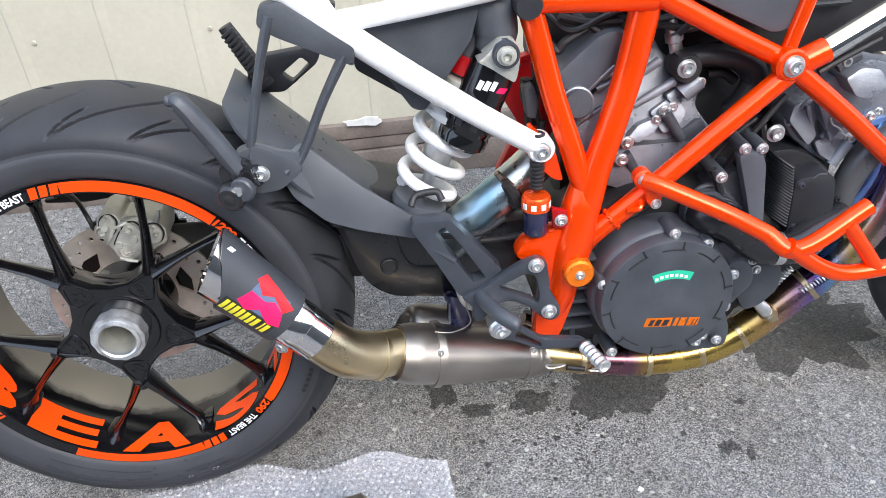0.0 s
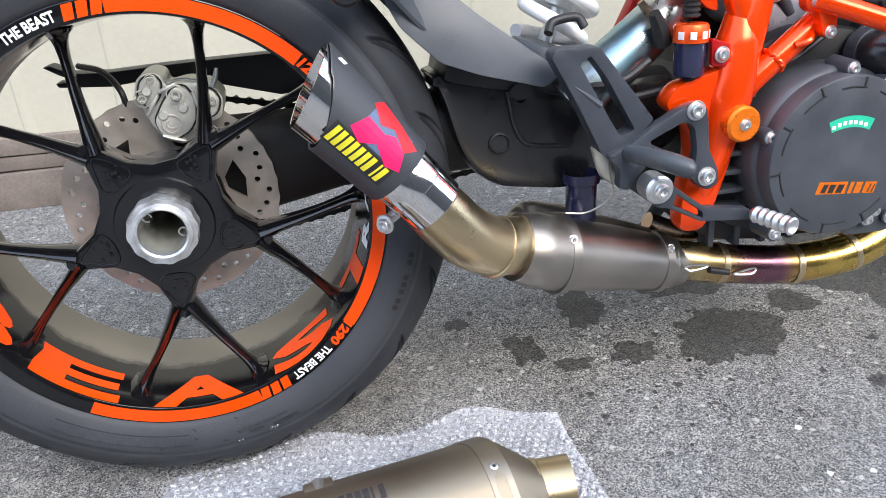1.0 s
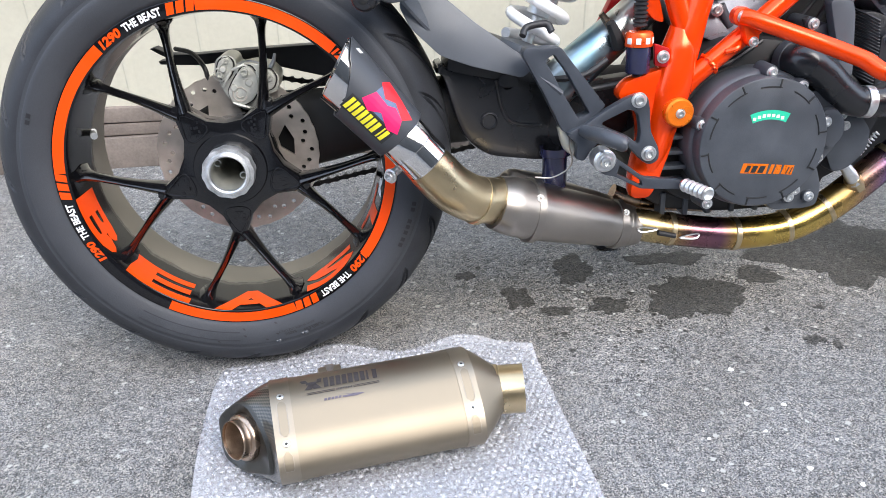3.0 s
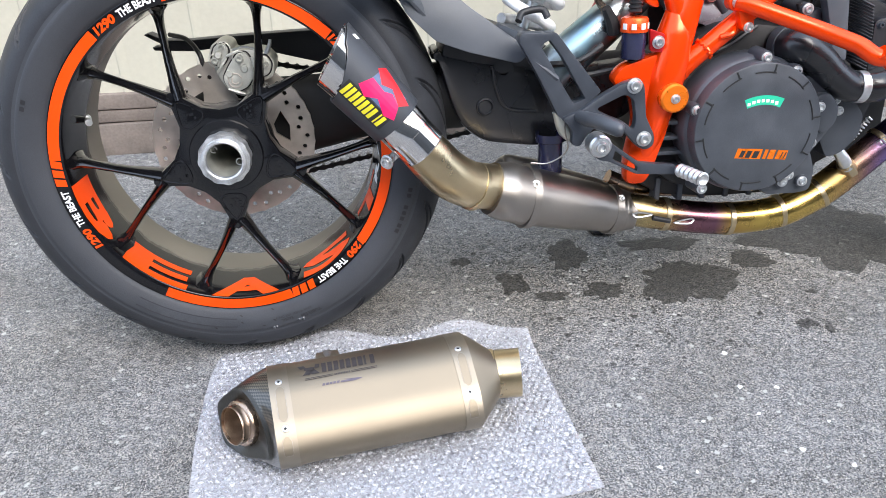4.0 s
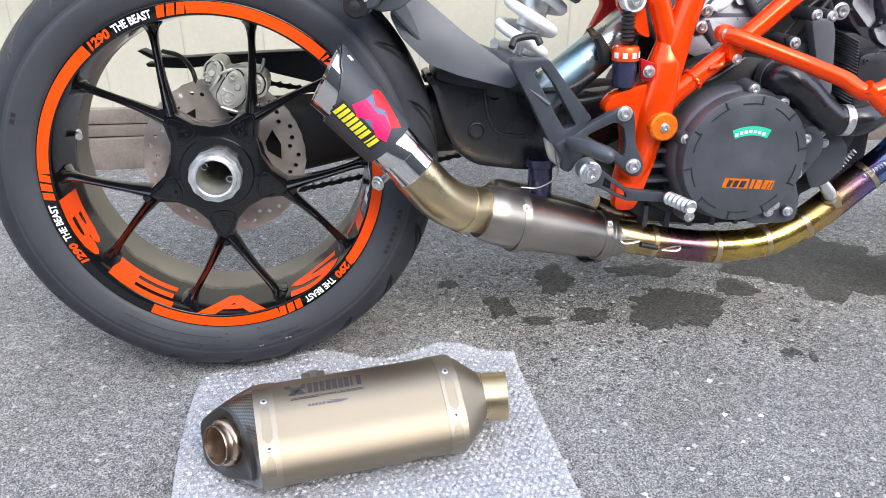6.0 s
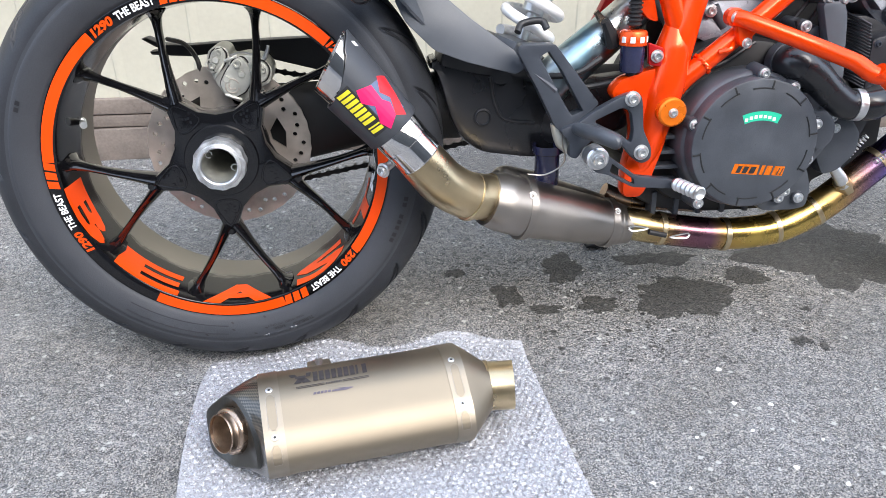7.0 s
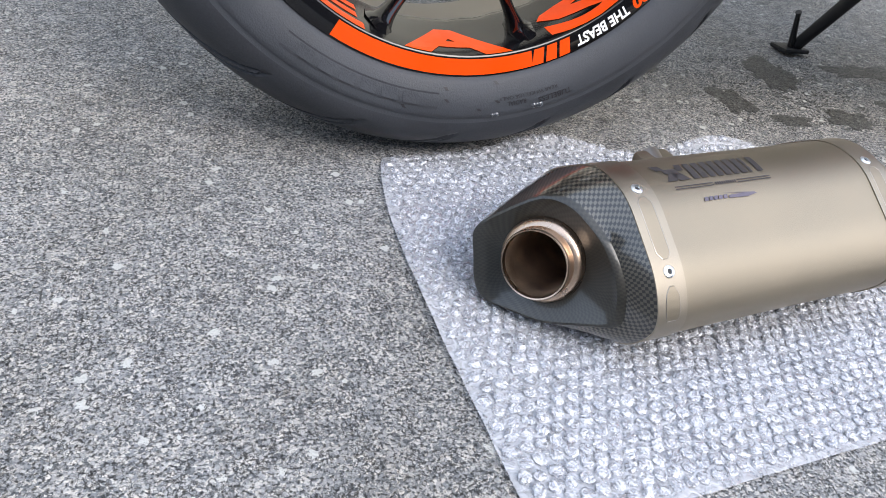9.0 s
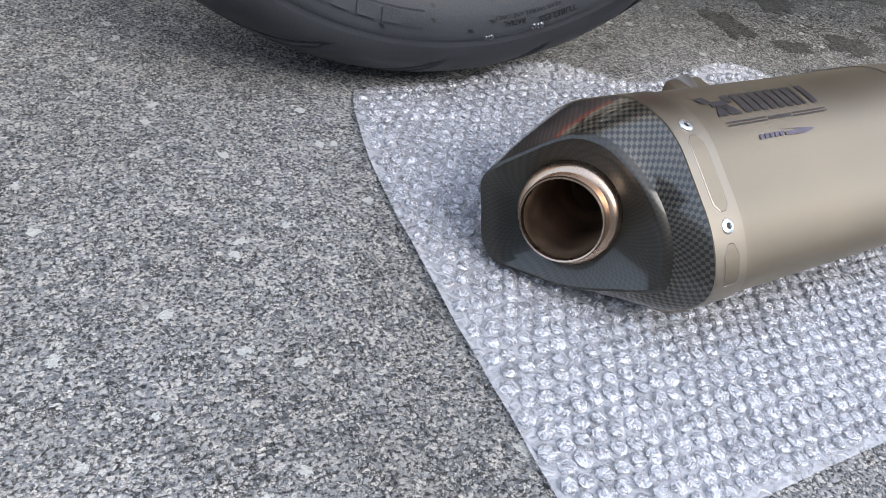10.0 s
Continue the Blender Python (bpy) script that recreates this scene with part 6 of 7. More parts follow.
for pts, r_ in (([(0.646, -0.066, 0.606), (0.664, -0.066, 0.621), (0.682, -0.066, 0.635)], 0.0042), ([(0.722, -0.058, 0.620), (0.734, -0.058, 0.628), (0.743, -0.058, 0.634)], 0.0058), ([(0.713, -0.06, 0.578), (0.739, -0.06, 0.592), (0.765, -0.06, 0.606)], 0.0058), ([(0.630, -0.057, 0.553), (0.653, -0.057, 0.567), (0.672, -0.057, 0.578)], 0.0036), ([(0.663, -0.058, 0.604), (0.678, -0.058, 0.610), (0.689, -0.058, 0.618)], 0.0050)):
    part("cylinder_rib", tube(pts, [r_ * 0.85, r_, r_ * 1.05], 12, 4), M_ENGINE, rear_cyl)
for pts in ([(0.733, -0.0585, 0.491), (0.753, -0.0585, 0.505), (0.775, -0.0585, 0.521)], [(0.788, -0.0585, 0.536), (0.795, -0.0585, 0.546), (0.804, -0.0585, 0.554)], [(0.631, -0.058, 0.556), (0.668, -0.058, 0.574), (0.696, -0.058, 0.592)]):
    part("joint_edge", tube(pts, 0.0016, 6), M_RIB, rear_cyl, "bright machined joint edge")
for poly, y_ in (([(0.703, 0.539), (0.718, 0.553), (0.745, 0.561), (0.749, 0.552), (0.735, 0.539), (0.715, 0.531)], -0.064), ([(0.755, 0.586), (0.772, 0.596), (0.775, 0.584), (0.762, 0.576)], -0.063), ([(0.735, 0.566), (0.771, 0.587), (0.786, 0.561), (0.775, 0.544), (0.751, 0.539)], -0.060)):
    zm = sum(p[1] for p in poly) / len(poly)
    part("cylinder_panel", plate(rounded(poly, 0.004), [], y_ + 0.30 * (zm - 0.56) - 0.003, -0.04, 0.0025, lambda x_, z_: 0.42 * (z_ - zm)), M_ENGINE, rear_cyl)
LOWER = [(0.688, 0.527), (0.710, 0.531), (0.764, 0.529), (0.802, 0.554), (0.818, 0.535), (0.768, 0.488), (0.715, 0.460), (0.668, 0.474)]
part("cylinder_base", plate(rounded(LOWER, 0.006), [], -0.066, -0.04, 0.004), M_CASE, rear_cyl)
part("stud_tube", tube([(0.752, -0.072, 0.568), (0.764, -0.072, 0.550), (0.777, -0.072, 0.530)], [0.0075, 0.0070, 0.0065], 12, 4), M_CASE, rear_cyl)
part("stud_tube", tube([(0.701, -0.074, 0.517), (0.710, -0.074, 0.502), (0.718, -0.074, 0.488)], [0.0075, 0.0070, 0.0065], 12, 4), M_CASE, rear_cyl)
for (bx, by, bz), r_ in zip([(0.752, -0.068, 0.570), (0.762, -0.068, 0.574), (0.742, -0.068, 0.559), (0.702, -0.076, 0.534), (0.695, -0.08, 0.512), (0.797, -0.066, 0.603), (0.771, -0.078, 0.627)], (0.0062, 0.0052, 0.0048, 0.0066, 0.0066, 0.0050, 0.0090)):
    bolt(bx, by, bz, r_, rear_cyl, M_STEEL)
BB = [(0.775, -0.07, 0.625)][0]
part("bolt_boss", lathed([(0.0005, 0.006), (0.017, 0.006), (0.0185, 0.003), (0.0185, -0.03)], facing(*BB), 24), M_BLACK, rear_cyl)
part("silver_fitting", tube([(0.775, -0.06, 0.588), (0.786, -0.06, 0.597), (0.797, -0.06, 0.605)], [0.0135, 0.0135, 0.0125], 20, 4), M_ENGINE, rear_cyl, "silver round fitting")
st = [(0.757, -0.045, 0.683), (0.761, -0.045, 0.666), (0.763, -0.045, 0.664), (0.765, -0.045, 0.654), (0.766, -0.045, 0.652), (0.769, -0.045, 0.639)]
part("stacked_fitting", tube(st, [0.008, 0.008, 0.0115, 0.0115, 0.0085, 0.0085], 18, 0), M_STEEL, rear_cyl, "stacked silver fitting")
part("breather_hose", tube([(0.763, -0.06, 0.632), (0.794, -0.055, 0.635), (0.835, -0.055, 0.632), (0.862, -0.055, 0.619), (0.874, -0.055, 0.595), (0.862, -0.055, 0.570), (0.849, -0.045, 0.552)], [0.010, 0.0135, 0.0165, 0.0175, 0.0165, 0.014, 0.012], 16, 8, True, 1.3), M_BLACK, engine, "thick black rubber hose")
part("hose_core", tube([(0.816, -0.04, 0.605), (0.838, -0.04, 0.604), (0.855, -0.04, 0.592)], 0.007, 10), M_DARK, engine)
FC = [(0.923, 0.533), (0.933, 0.557), (0.964, 0.573), (1.000, 0.601), (1.034, 0.610), (1.096, 0.592), (1.140, 0.491), (1.077, 0.479), (1.039, 0.471), (1.005, 0.459), (0.975, 0.478), (0.940, 0.508)]
front_cyl = part("front_cylinder", plate(rounded(FC, 0.008), [], -0.055, 0.10, 0.007), M_ENGINE, engine, "grey cast front cylinder")
for poly, y_ in (([(0.925, 0.538), (0.932, 0.558), (0.953, 0.562), (0.964, 0.516), (0.952, 0.504)], -0.064), ([(0.960, 0.565), (0.983, 0.567), (1.009, 0.536), (0.992, 0.520), (0.980, 0.508)], -0.068), ([(0.983, 0.596), (1.005, 0.608), (1.031, 0.604), (1.042, 0.582), (1.022, 0.568), (0.998, 0.572)], -0.080), ([(0.968, 0.503), (0.993, 0.513), (1.014, 0.498), (0.999, 0.471), (0.976, 0.485)], -0.063)):
    zm = sum(p[1] for p in poly) / len(poly)
    part("cylinder_panel", plate(rounded(poly, 0.005), [], y_ - 0.006, -0.035, 0.003, lambda x_, z_: 0.32 * (z_ - zm)), M_ENGINE, front_cyl)
for pts in ([(0.947, -0.068, 0.559), (0.955, -0.068, 0.538), (0.961, -0.068, 0.515)], [(0.975, -0.068, 0.510), (0.982, -0.068, 0.519), (0.989, -0.068, 0.526)], [(0.929, -0.062, 0.530), (0.938, -0.062, 0.550), (0.957, -0.062, 0.567)]):
    part("cylinder_rib", tube(pts, 0.0035, 8, 4), M_ENGINE, front_cyl)
for (bx, by, bz), r_ in zip([(0.899, -0.085, 0.531), (0.979, -0.08, 0.619), (1.038, -0.07, 0.535), (1.016, -0.07, 0.507), (1.048, -0.07, 0.541)], (0.0092, 0.0068, 0.0060, 0.0062, 0.005)):
    bolt(bx, by, bz, r_, front_cyl, M_STEEL)
part("silver_fitting", tube([(0.996, -0.07, 0.470), (1.006, -0.07, 0.486), (1.016, -0.07, 0.500)], 0.0085, 16, 4), M_ENGINE, front_cyl)
part("wire_clip", tube([(0.974, -0.082, 0.543), (0.979, -0.082, 0.534), (0.990, -0.082, 0.527), (0.998, -0.082, 0.518), (1.009, -0.082, 0.513)], 0.0013, 6), M_STEEL, front_cyl, "bent steel wire clip")
part("coil_plug", tube([(0.970, -0.075, 0.611), (0.982, -0.075, 0.619), (0.998, -0.075, 0.625)], [0.0095, 0.0105, 0.009], 14, 4), M_CASE, front_cyl)
part("down_pipe", tube([(1.073, -0.075, 0.509), (1.050, -0.075, 0.490), (1.032, -0.075, 0.463), (1.019, -0.075, 0.422), (1.014, -0.075, 0.363)], [0.021, 0.021, 0.0195, 0.0185, 0.018], 24, 8), M_PIPE, engine, "dark grey pipe running down from the front cylinder")
bolt(*[(0.999, -0.096, 0.428)][0], 0.004, engine, M_DARK)
# black cooler box with ribs on its flank
BOX = [(0.924, 0.469), (0.933, 0.474), (0.971, 0.478), (0.982, 0.467), (0.990, 0.401), (0.977, 0.368), (0.931, 0.370), (0.925, 0.393)]
cooler = part("oil_filter_box", plate(rounded(BOX, 0.006), [], -0.112, -0.03, 0.005), M_PLASTIC, engine, "black ribbed cooler box")
FLANK = [(0.898, 0.485), (0.904, 0.498), (0.934, 0.500), (0.962, 0.489), (0.996, 0.463), (1.012, 0.379), (0.996, 0.349), (0.948, 0.351), (0.918, 0.385)]
part("box_flank", plate(rounded(FLANK, 0.008), [], -0.072, -0.02, 0.006), M_PLASTIC, cooler)
P0, P1 = Vector([(0.898, -0.074, 0.497)][0]), Vector([(0.918, -0.112, 0.482)][0])
for q in range(21):
    off = Vector((0.0006 * q if q < 8 else 0.0048, 0, 0.008 - 0.0044 * q))
    part("cooler_fin", tube([P0 + off, P0.lerp(P1, 0.5) + off + Vector((-0.003, -0.006, 0.001)), P1 + off], 0.0019, 6, 4), M_PLASTIC, cooler)
for pts in ([(0.948, -0.1125, 0.473), (0.956, -0.1125, 0.478), (0.966, -0.1125, 0.477)], [(0.948, -0.1125, 0.408), (0.957, -0.1125, 0.414), (0.967, -0.1125, 0.411)]):
    part("box_mark", tube(pts, 0.0010, 6), M_GREYPLASTIC, cooler)
bolt(*[(0.933, -0.112, 0.464)][0], 0.0040, cooler, M_ANOD)
bolt(*[(0.933, -0.112, 0.401)][0], 0.0036, cooler, M_ANOD)
ARM_ = [(0.834, 0.520), (0.842, 0.526), (0.866, 0.523), (0.873, 0.505), (0.883, 0.419), (0.872, 0.417), (0.862, 0.425), (0.851, 0.465)]
part("cooler_arm", plate(rounded(ARM_, 0.006), [], -0.124, -0.104, 0.004), M_GREYPLASTIC, engine, "light grey support arm")
for bx, by, bz in [(0.842, -0.12, 0.529), (0.865, -0.12, 0.527), (0.816, -0.12, 0.492)]:
    part("bolt_boss", lathed([(0.0005, 0.002), (0.0085, 0.002), (0.010, -0.05)], facing(bx, by + 0.003, bz), 14), M_CASE, engine)
    bolt(bx, by, bz, 0.0060, engine, M_STEEL)
# ribbed pump housing between the frame tube and the arm
for q in range(5):
    pts = [Vector(p) + Vector((0.007 * q, 0, -0.0075 * q)) for p in [(0.784, -0.105, 0.460), (0.796, -0.105, 0.472), (0.813, -0.105, 0.474), (0.830, -0.105, 0.464)]]
    part("pump_rib", tube(pts, 0.0035, 8, 5), M_CASE, engine)
PUMP = [(0.797, 0.441), (0.820, 0.474), (0.846, 0.495), (0.869, 0.459), (0.884, 0.405), (0.852, 0.399), (0.817, 0.418)]
part("pump_body", plate(rounded(PUMP, 0.012), [], -0.102, -0.05, 0.006), M_CASE, engine)
HOSE = [(0.797, -0.118, 0.443), (0.803, -0.135, 0.444), (0.829, -0.135, 0.428), (0.857, -0.135, 0.403), (0.882, -0.135, 0.386), (0.901, -0.135, 0.384), (0.925, -0.135, 0.384), (0.962, -0.12, 0.393), (1.009, -0.1, 0.404)]
part("coolant_hose", tube(HOSE, [0.0265, 0.0250, 0.0240, 0.0225, 0.0215, 0.0215, 0.0235, 0.0235, 0.0215], 22, 8), M_SATIN, engine, "black coolant hose with a steel clamp")
part("hose_clamp", tube([(0.894, -0.135, 0.384), (0.906, -0.135, 0.383)], 0.0228, 28, 0), M_STEEL, engine, "steel hose clamp")
part("hose_collar", tube([(0.799, -0.105, 0.442), (0.800, -0.122, 0.443)], 0.0300, 28, 0), M_CASE, engine)
FLANGE = [(0.834, 0.299), (0.845, 0.267), (0.842, 0.238), (0.823, 0.234), (0.773, 0.235), (0.756, 0.254), (0.786, 0.287)]
part("cover_flange", plate(rounded(FLANGE, 0.008), [], -0.150, -0.11, 0.004), M_CASE, engine)
PUMPC = [(0.826, 0.378), (0.850, 0.382), (0.867, 0.361), (0.865, 0.335), (0.846, 0.320), (0.831, 0.336)]
part("pump_cap", plate(rounded(PUMPC, 0.012), [], -0.152, -0.11, 0.005), M_CASE, engine)
for pts in (((0.700, -0.10, 0.465), (0.770, -0.10, 0.520), (0.860, -0.09, 0.585), (0.950, -0.07, 0.640)), ((0.690, -0.105, 0.452), (0.770, -0.102, 0.508), (0.870, -0.09, 0.578), (1.0, -0.07, 0.65)), ((0.66, -0.10, 0.440), (0.70, -0.11, 0.442), (0.755, -0.10, 0.470))):
    part("cable", tube(pts, 0.0036, 8), M_BLACK, engine)
for pts, r_ in (([(0.827, -0.085, 0.469), (0.854, -0.085, 0.515), (0.878, -0.085, 0.547), (0.905, -0.085, 0.583)], 0.0040), ([(0.810, -0.08, 0.486), (0.846, -0.08, 0.531), (0.873, -0.08, 0.553)], 0.0032), ([(0.939, -0.09, 0.611), (0.967, -0.09, 0.626), (1.013, -0.09, 0.648)], 0.0045), ([(0.763, -0.06, 0.666), (0.783, -0.06, 0.679), (0.814, -0.06, 0.662), (0.839, -0.06, 0.640)], 0.0045), ([(0.808, -0.11, 0.500), (0.823, -0.11, 0.461), (0.818, -0.11, 0.423)], 0.0050), ([(0.882, -0.08, 0.543), (0.888, -0.08, 0.519), (0.888, -0.08, 0.486)], 0.0055)):
    part("cable", tube(pts, r_, 8), M_BLACK, engine)
for bx, by, bz in [(0.873, -0.15, 0.365), (0.880, -0.15, 0.349), (0.856, -0.15, 0.334), (0.866, -0.15, 0.391)]:
    bolt(bx, by + 0.02, bz, 0.0052, engine, M_STEEL)
SIDE_CASE = [(0.872, 0.372), (0.902, 0.366), (0.923, 0.339), (0.920, 0.308), (0.897, 0.284), (0.873, 0.277), (0.856, 0.311)]
part("side_case", plate(rounded(SIDE_CASE, 0.010), [], -0.128, -0.09, 0.005), M_CASE, engine)
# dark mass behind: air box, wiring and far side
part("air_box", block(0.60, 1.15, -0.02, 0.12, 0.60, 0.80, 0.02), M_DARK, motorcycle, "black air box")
part("fuel_tank", plate(rounded([(0.755, 0.722), (0.868, 0.666), (0.895, 0.672), (0.912, 0.73), (0.90, 0.83), (0.75, 0.83)], 0.010), [], -0.096, 0.09, 0.006), M_GREYPLASTIC, motorcycle, "dark grey lower tank cover")
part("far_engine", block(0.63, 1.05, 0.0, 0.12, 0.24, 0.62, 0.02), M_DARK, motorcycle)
for k in range(5):
    part("cable", tube([(0.60 + 0.03 * k, -0.04, 0.70), (0.63 + 0.05 * k, -0.055, 0.68 - 0.01 * (k % 2)), (0.70 + 0.05 * k, -0.05, 0.70 - 0.015 * (k % 3)), (0.80 + 0.05 * k, -0.03, 0.68)], 0.004 + 0.001 * (k % 2), 8), M_BLACK, engine)

# crash bars clamped to the frame, standing clear of the engine
crash_bar = part("crash_bar", tube([(0.706, -0.135, 0.508), (0.722, -0.146, 0.503), (0.794, -0.181, 0.475), (0.836, -0.209, 0.457), (0.870, -0.232, 0.442), (0.955, -0.222, 0.487)], 0.0112, 18, 10), M_ORANGE, motorcycle, "orange tubular crash bar")
part("crash_bar_tube", tube([(0.856, -0.232, 0.449), (0.902, -0.232, 0.414), (0.941, -0.232, 0.400), (1.007, -0.232, 0.403)], 0.0108, 16, 8), M_ORANGE, crash_bar)
part("crash_bar_tube", tube([(0.925, -0.232, 0.472), (0.955, -0.232, 0.433), (0.979, -0.232, 0.401)], 0.0095, 14, 6), M_ORANGE, crash_bar)

# brake fluid reservoir with its hose
reservoir = part("brake_reservoir", lathed([(0.0005, -0.020), (0.0150, -0.020), (0.0165, -0.017), (0.0165, 0.020), (0.0005, 0.020)], Matrix.Translation((0.572, -0.118, 0.458)), 28), M_BLUEFLUID, motorcycle, "dark blue brake fluid reservoir with an orange cap")
part("reservoir_cap", lathed([(0.0005, 0.013), (0.0165, 0.013), (0.0188, 0.010), (0.0188, -0.006), (0.0005, -0.006)], Matrix.Translation((0.572, -0.118, 0.480)), 24), M_CAPRED, reservoir, "red-orange anodised cap")
for a in (-150, -110, -70, -30):
    part("cap_facet", block(-0.0034, 0.0034, -0.0008, 0.0008, -0.0040, 0.0040, 0.0006, Matrix.Translation((0.572 + 0.0186 * math.cos(radians(a)), -0.118 + 0.0186 * math.sin(radians(a)), 0.482)) @ pose(0, 0, 0, 0, 0, a + 90)), M_WHITETAPE, reservoir)
part("reservoir_bracket", plate(rounded([(0.590, 0.478), (0.612, 0.470), (0.612, 0.445), (0.592, 0.448)], 0.004), [], -0.130, -0.122, 0.002), M_REDCOAT, reservoir)
bolt(0.602, -0.132, 0.460, 0.0065, reservoir, M_STEEL)
part("reservoir_hose", tube([(0.572, -0.118, 0.438), (0.576, -0.112, 0.420), (0.566, -0.10, 0.395)], 0.0075, 10), M_BLACK, reservoir)
bellows = [p for q in range(14) for p in ((0.0075, q * 0.0055), (0.0098, q * 0.0055 + 0.0014), (0.0098, q * 0.0055 + 0.003), (0.0075, q * 0.0055 + 0.0045))]
bm = lathed(bellows, Matrix.Translation((0.575, -0.110, 0.498)), 14)
part("bellows_hose", bm, M_BLACK, reservoir, "ribbed black rubber hose")
part("brake_switch", tube([(0.535, -0.105, 0.505), (0.545, -0.100, 0.488), (0.552, -0.095, 0.470)], [0.006, 0.009, 0.010], 8, 4), M_DARK, motorcycle)
part("header_sensor", tube([(0.526, -0.09, 0.516), (0.535, -0.09, 0.505), (0.545, -0.09, 0.493)], [0.0040, 0.0055, 0.0060], 6, 3), M_BRONZE, motorcycle)
part("rear_header", tube([(0.46, -0.060, 0.405), (0.50, -0.062, 0.440), (0.55, -0.06, 0.480), (0.60, -0.05, 0.520)], [0.032, 0.031, 0.029, 0.027], 24), M_BLUEPIPE, motorcycle, "blue heat-tinted rear header pipe")
part("shock_oil_can", lathed([(0.0005, -0.03), (0.016, -0.03), (0.0185, -0.024), (0.0185, 0.02), (0.022, 0.022), (0.022, 0.034)], Matrix.Translation((0.472, -0.065, 0.292)), 24), M_BLUEFLUID, motorcycle, "dark blue cylinder below the swing arm")
for pts in (((0.48, -0.08, 0.415), (0.52, -0.08, 0.412), (0.56, -0.09, 0.420)), ((0.45, -0.09, 0.43), (0.50, -0.10, 0.435), (0.535, -0.10, 0.455))):
    part("cable", tube(pts, 0.0045, 8), M_BLACK, motorcycle)

# rider's foot controls
BRK = [(0.466, 0.367), (0.493, 0.377), (0.513, 0.391), (0.551, 0.411), (0.569, 0.416), (0.580, 0.410), (0.583, 0.395), (0.586, 0.363), (0.600, 0.336), (0.600, 0.321), (0.588, 0.314), (0.576, 0.320), (0.556, 0.342), (0.533, 0.355), (0.515, 0.352), (0.503, 0.341), (0.494, 0.325), (0.481, 0.329), (0.483, 0.349)]
BRH = [(0.514, 0.377), (0.554, 0.395), (0.566, 0.389), (0.571, 0.362), (0.569, 0.345), (0.555, 0.357), (0.530, 0.368)]
foot = part("footrest_bracket", plate(rounded(BRK, 0.007), [rounded(BRH, 0.006)], -0.150, -0.134, 0.004), M_ANOD, motorcycle, "dark grey forged footrest bracket")
bolt(*[(0.566, -0.15, 0.407)][0], 0.0080, foot, M_STEEL)
bolt(*[(0.584, -0.15, 0.332)][0], 0.0080, foot, M_STEEL)
HEEL = [(0.408, 0.473), (0.412, 0.482), (0.459, 0.481), (0.523, 0.400), (0.499, 0.378), (0.475, 0.362), (0.464, 0.368), (0.438, 0.420)]
HEELH = [(0.438, 0.465), (0.450, 0.472), (0.468, 0.448), (0.501, 0.391), (0.485, 0.385), (0.473, 0.404)]
heel = part("heel_guard", plate(rounded(HEEL, 0.004), [rounded(HEELH, 0.003)], -0.142, -0.118, 0.0014), M_ANOD, foot, "dark grey heel guard with a window")
part("heel_rib", tube([(0.430, -0.138, 0.445), (0.462, -0.140, 0.420)], 0.004, 8, 0), M_ANOD, foot)
part("heel_loop", tube([(0.412, -0.120, 0.495), (0.420, -0.112, 0.505), (0.445, -0.112, 0.508), (0.452, -0.118, 0.498)], 0.0048, 10), M_BLACK, foot)
peg = part("rider_footrest", tube([(0.492, -0.15, 0.369), (0.497, -0.17, 0.370), (0.511, -0.2, 0.370), (0.526, -0.215, 0.365), (0.531, -0.218, 0.364)], [0.0085, 0.0100, 0.0105, 0.0100, 0.006], 16, 5), M_CASE, motorcycle, "dark grey rider's footrest")
PEDAL = [(0.500, 0.326), (0.503, 0.341), (0.516, 0.345), (0.531, 0.335), (0.570, 0.306), (0.621, 0.299), (0.632, 0.291), (0.626, 0.285), (0.566, 0.290), (0.528, 0.310), (0.513, 0.313)]
WINDOW = [(0.535, 0.325), (0.567, 0.301), (0.568, 0.294), (0.532, 0.313)]
pedal = part("brake_pedal", plate(rounded(PEDAL, 0.005), [rounded(WINDOW, 0.002)], -0.177, -0.165, 0.0016), M_ANOD, motorcycle, "dark grey brake pedal with a silver tip")
part("pedal_pivot", lathed([(0.0005, 0.006), (0.013, 0.006), (0.0155, 0.003), (0.0155, -0.02)], facing(0.513, -0.178, 0.334), 28), M_STEEL, pedal)
bolt(0.513, -0.184, 0.334, 0.0085, pedal, M_STEEL)
bm = bmesh.new()
tip0, tip1 = Vector((0.624, -0.185, 0.295)), Vector((0.638, -0.232, 0.295))
td = (tip1 - tip0)
lathe(bm, [(0.0005, 0)] + [(0.0088 + (0.0010 if q % 2 else -0.0008), td.length * q / 11) for q in range(12)] + [(0.0075, td.length + 0.001), (0.0055, td.length - 0.001), (0.0005, td.length - 0.002)], Matrix.Translation(tip0) @ td.to_track_quat("Z", "Y").to_matrix().to_4x4(), 20)
part("pedal_tip", bm, M_STEEL, pedal, "knurled silver pedal tip")
part("pedal_spring", tube([(0.478, -0.13, 0.385), (0.474, -0.14, 0.350), (0.478, -0.14, 0.320), (0.455, -0.13, 0.300), (0.430, -0.125, 0.300)], 0.0011, 6), M_TIDARK, pedal)
part("master_cylinder", tube([(0.470, -0.120, 0.372), (0.480, -0.122, 0.345), (0.500, -0.122, 0.330)], [0.010, 0.012, 0.009], 12, 4), M_ALLOY, foot)

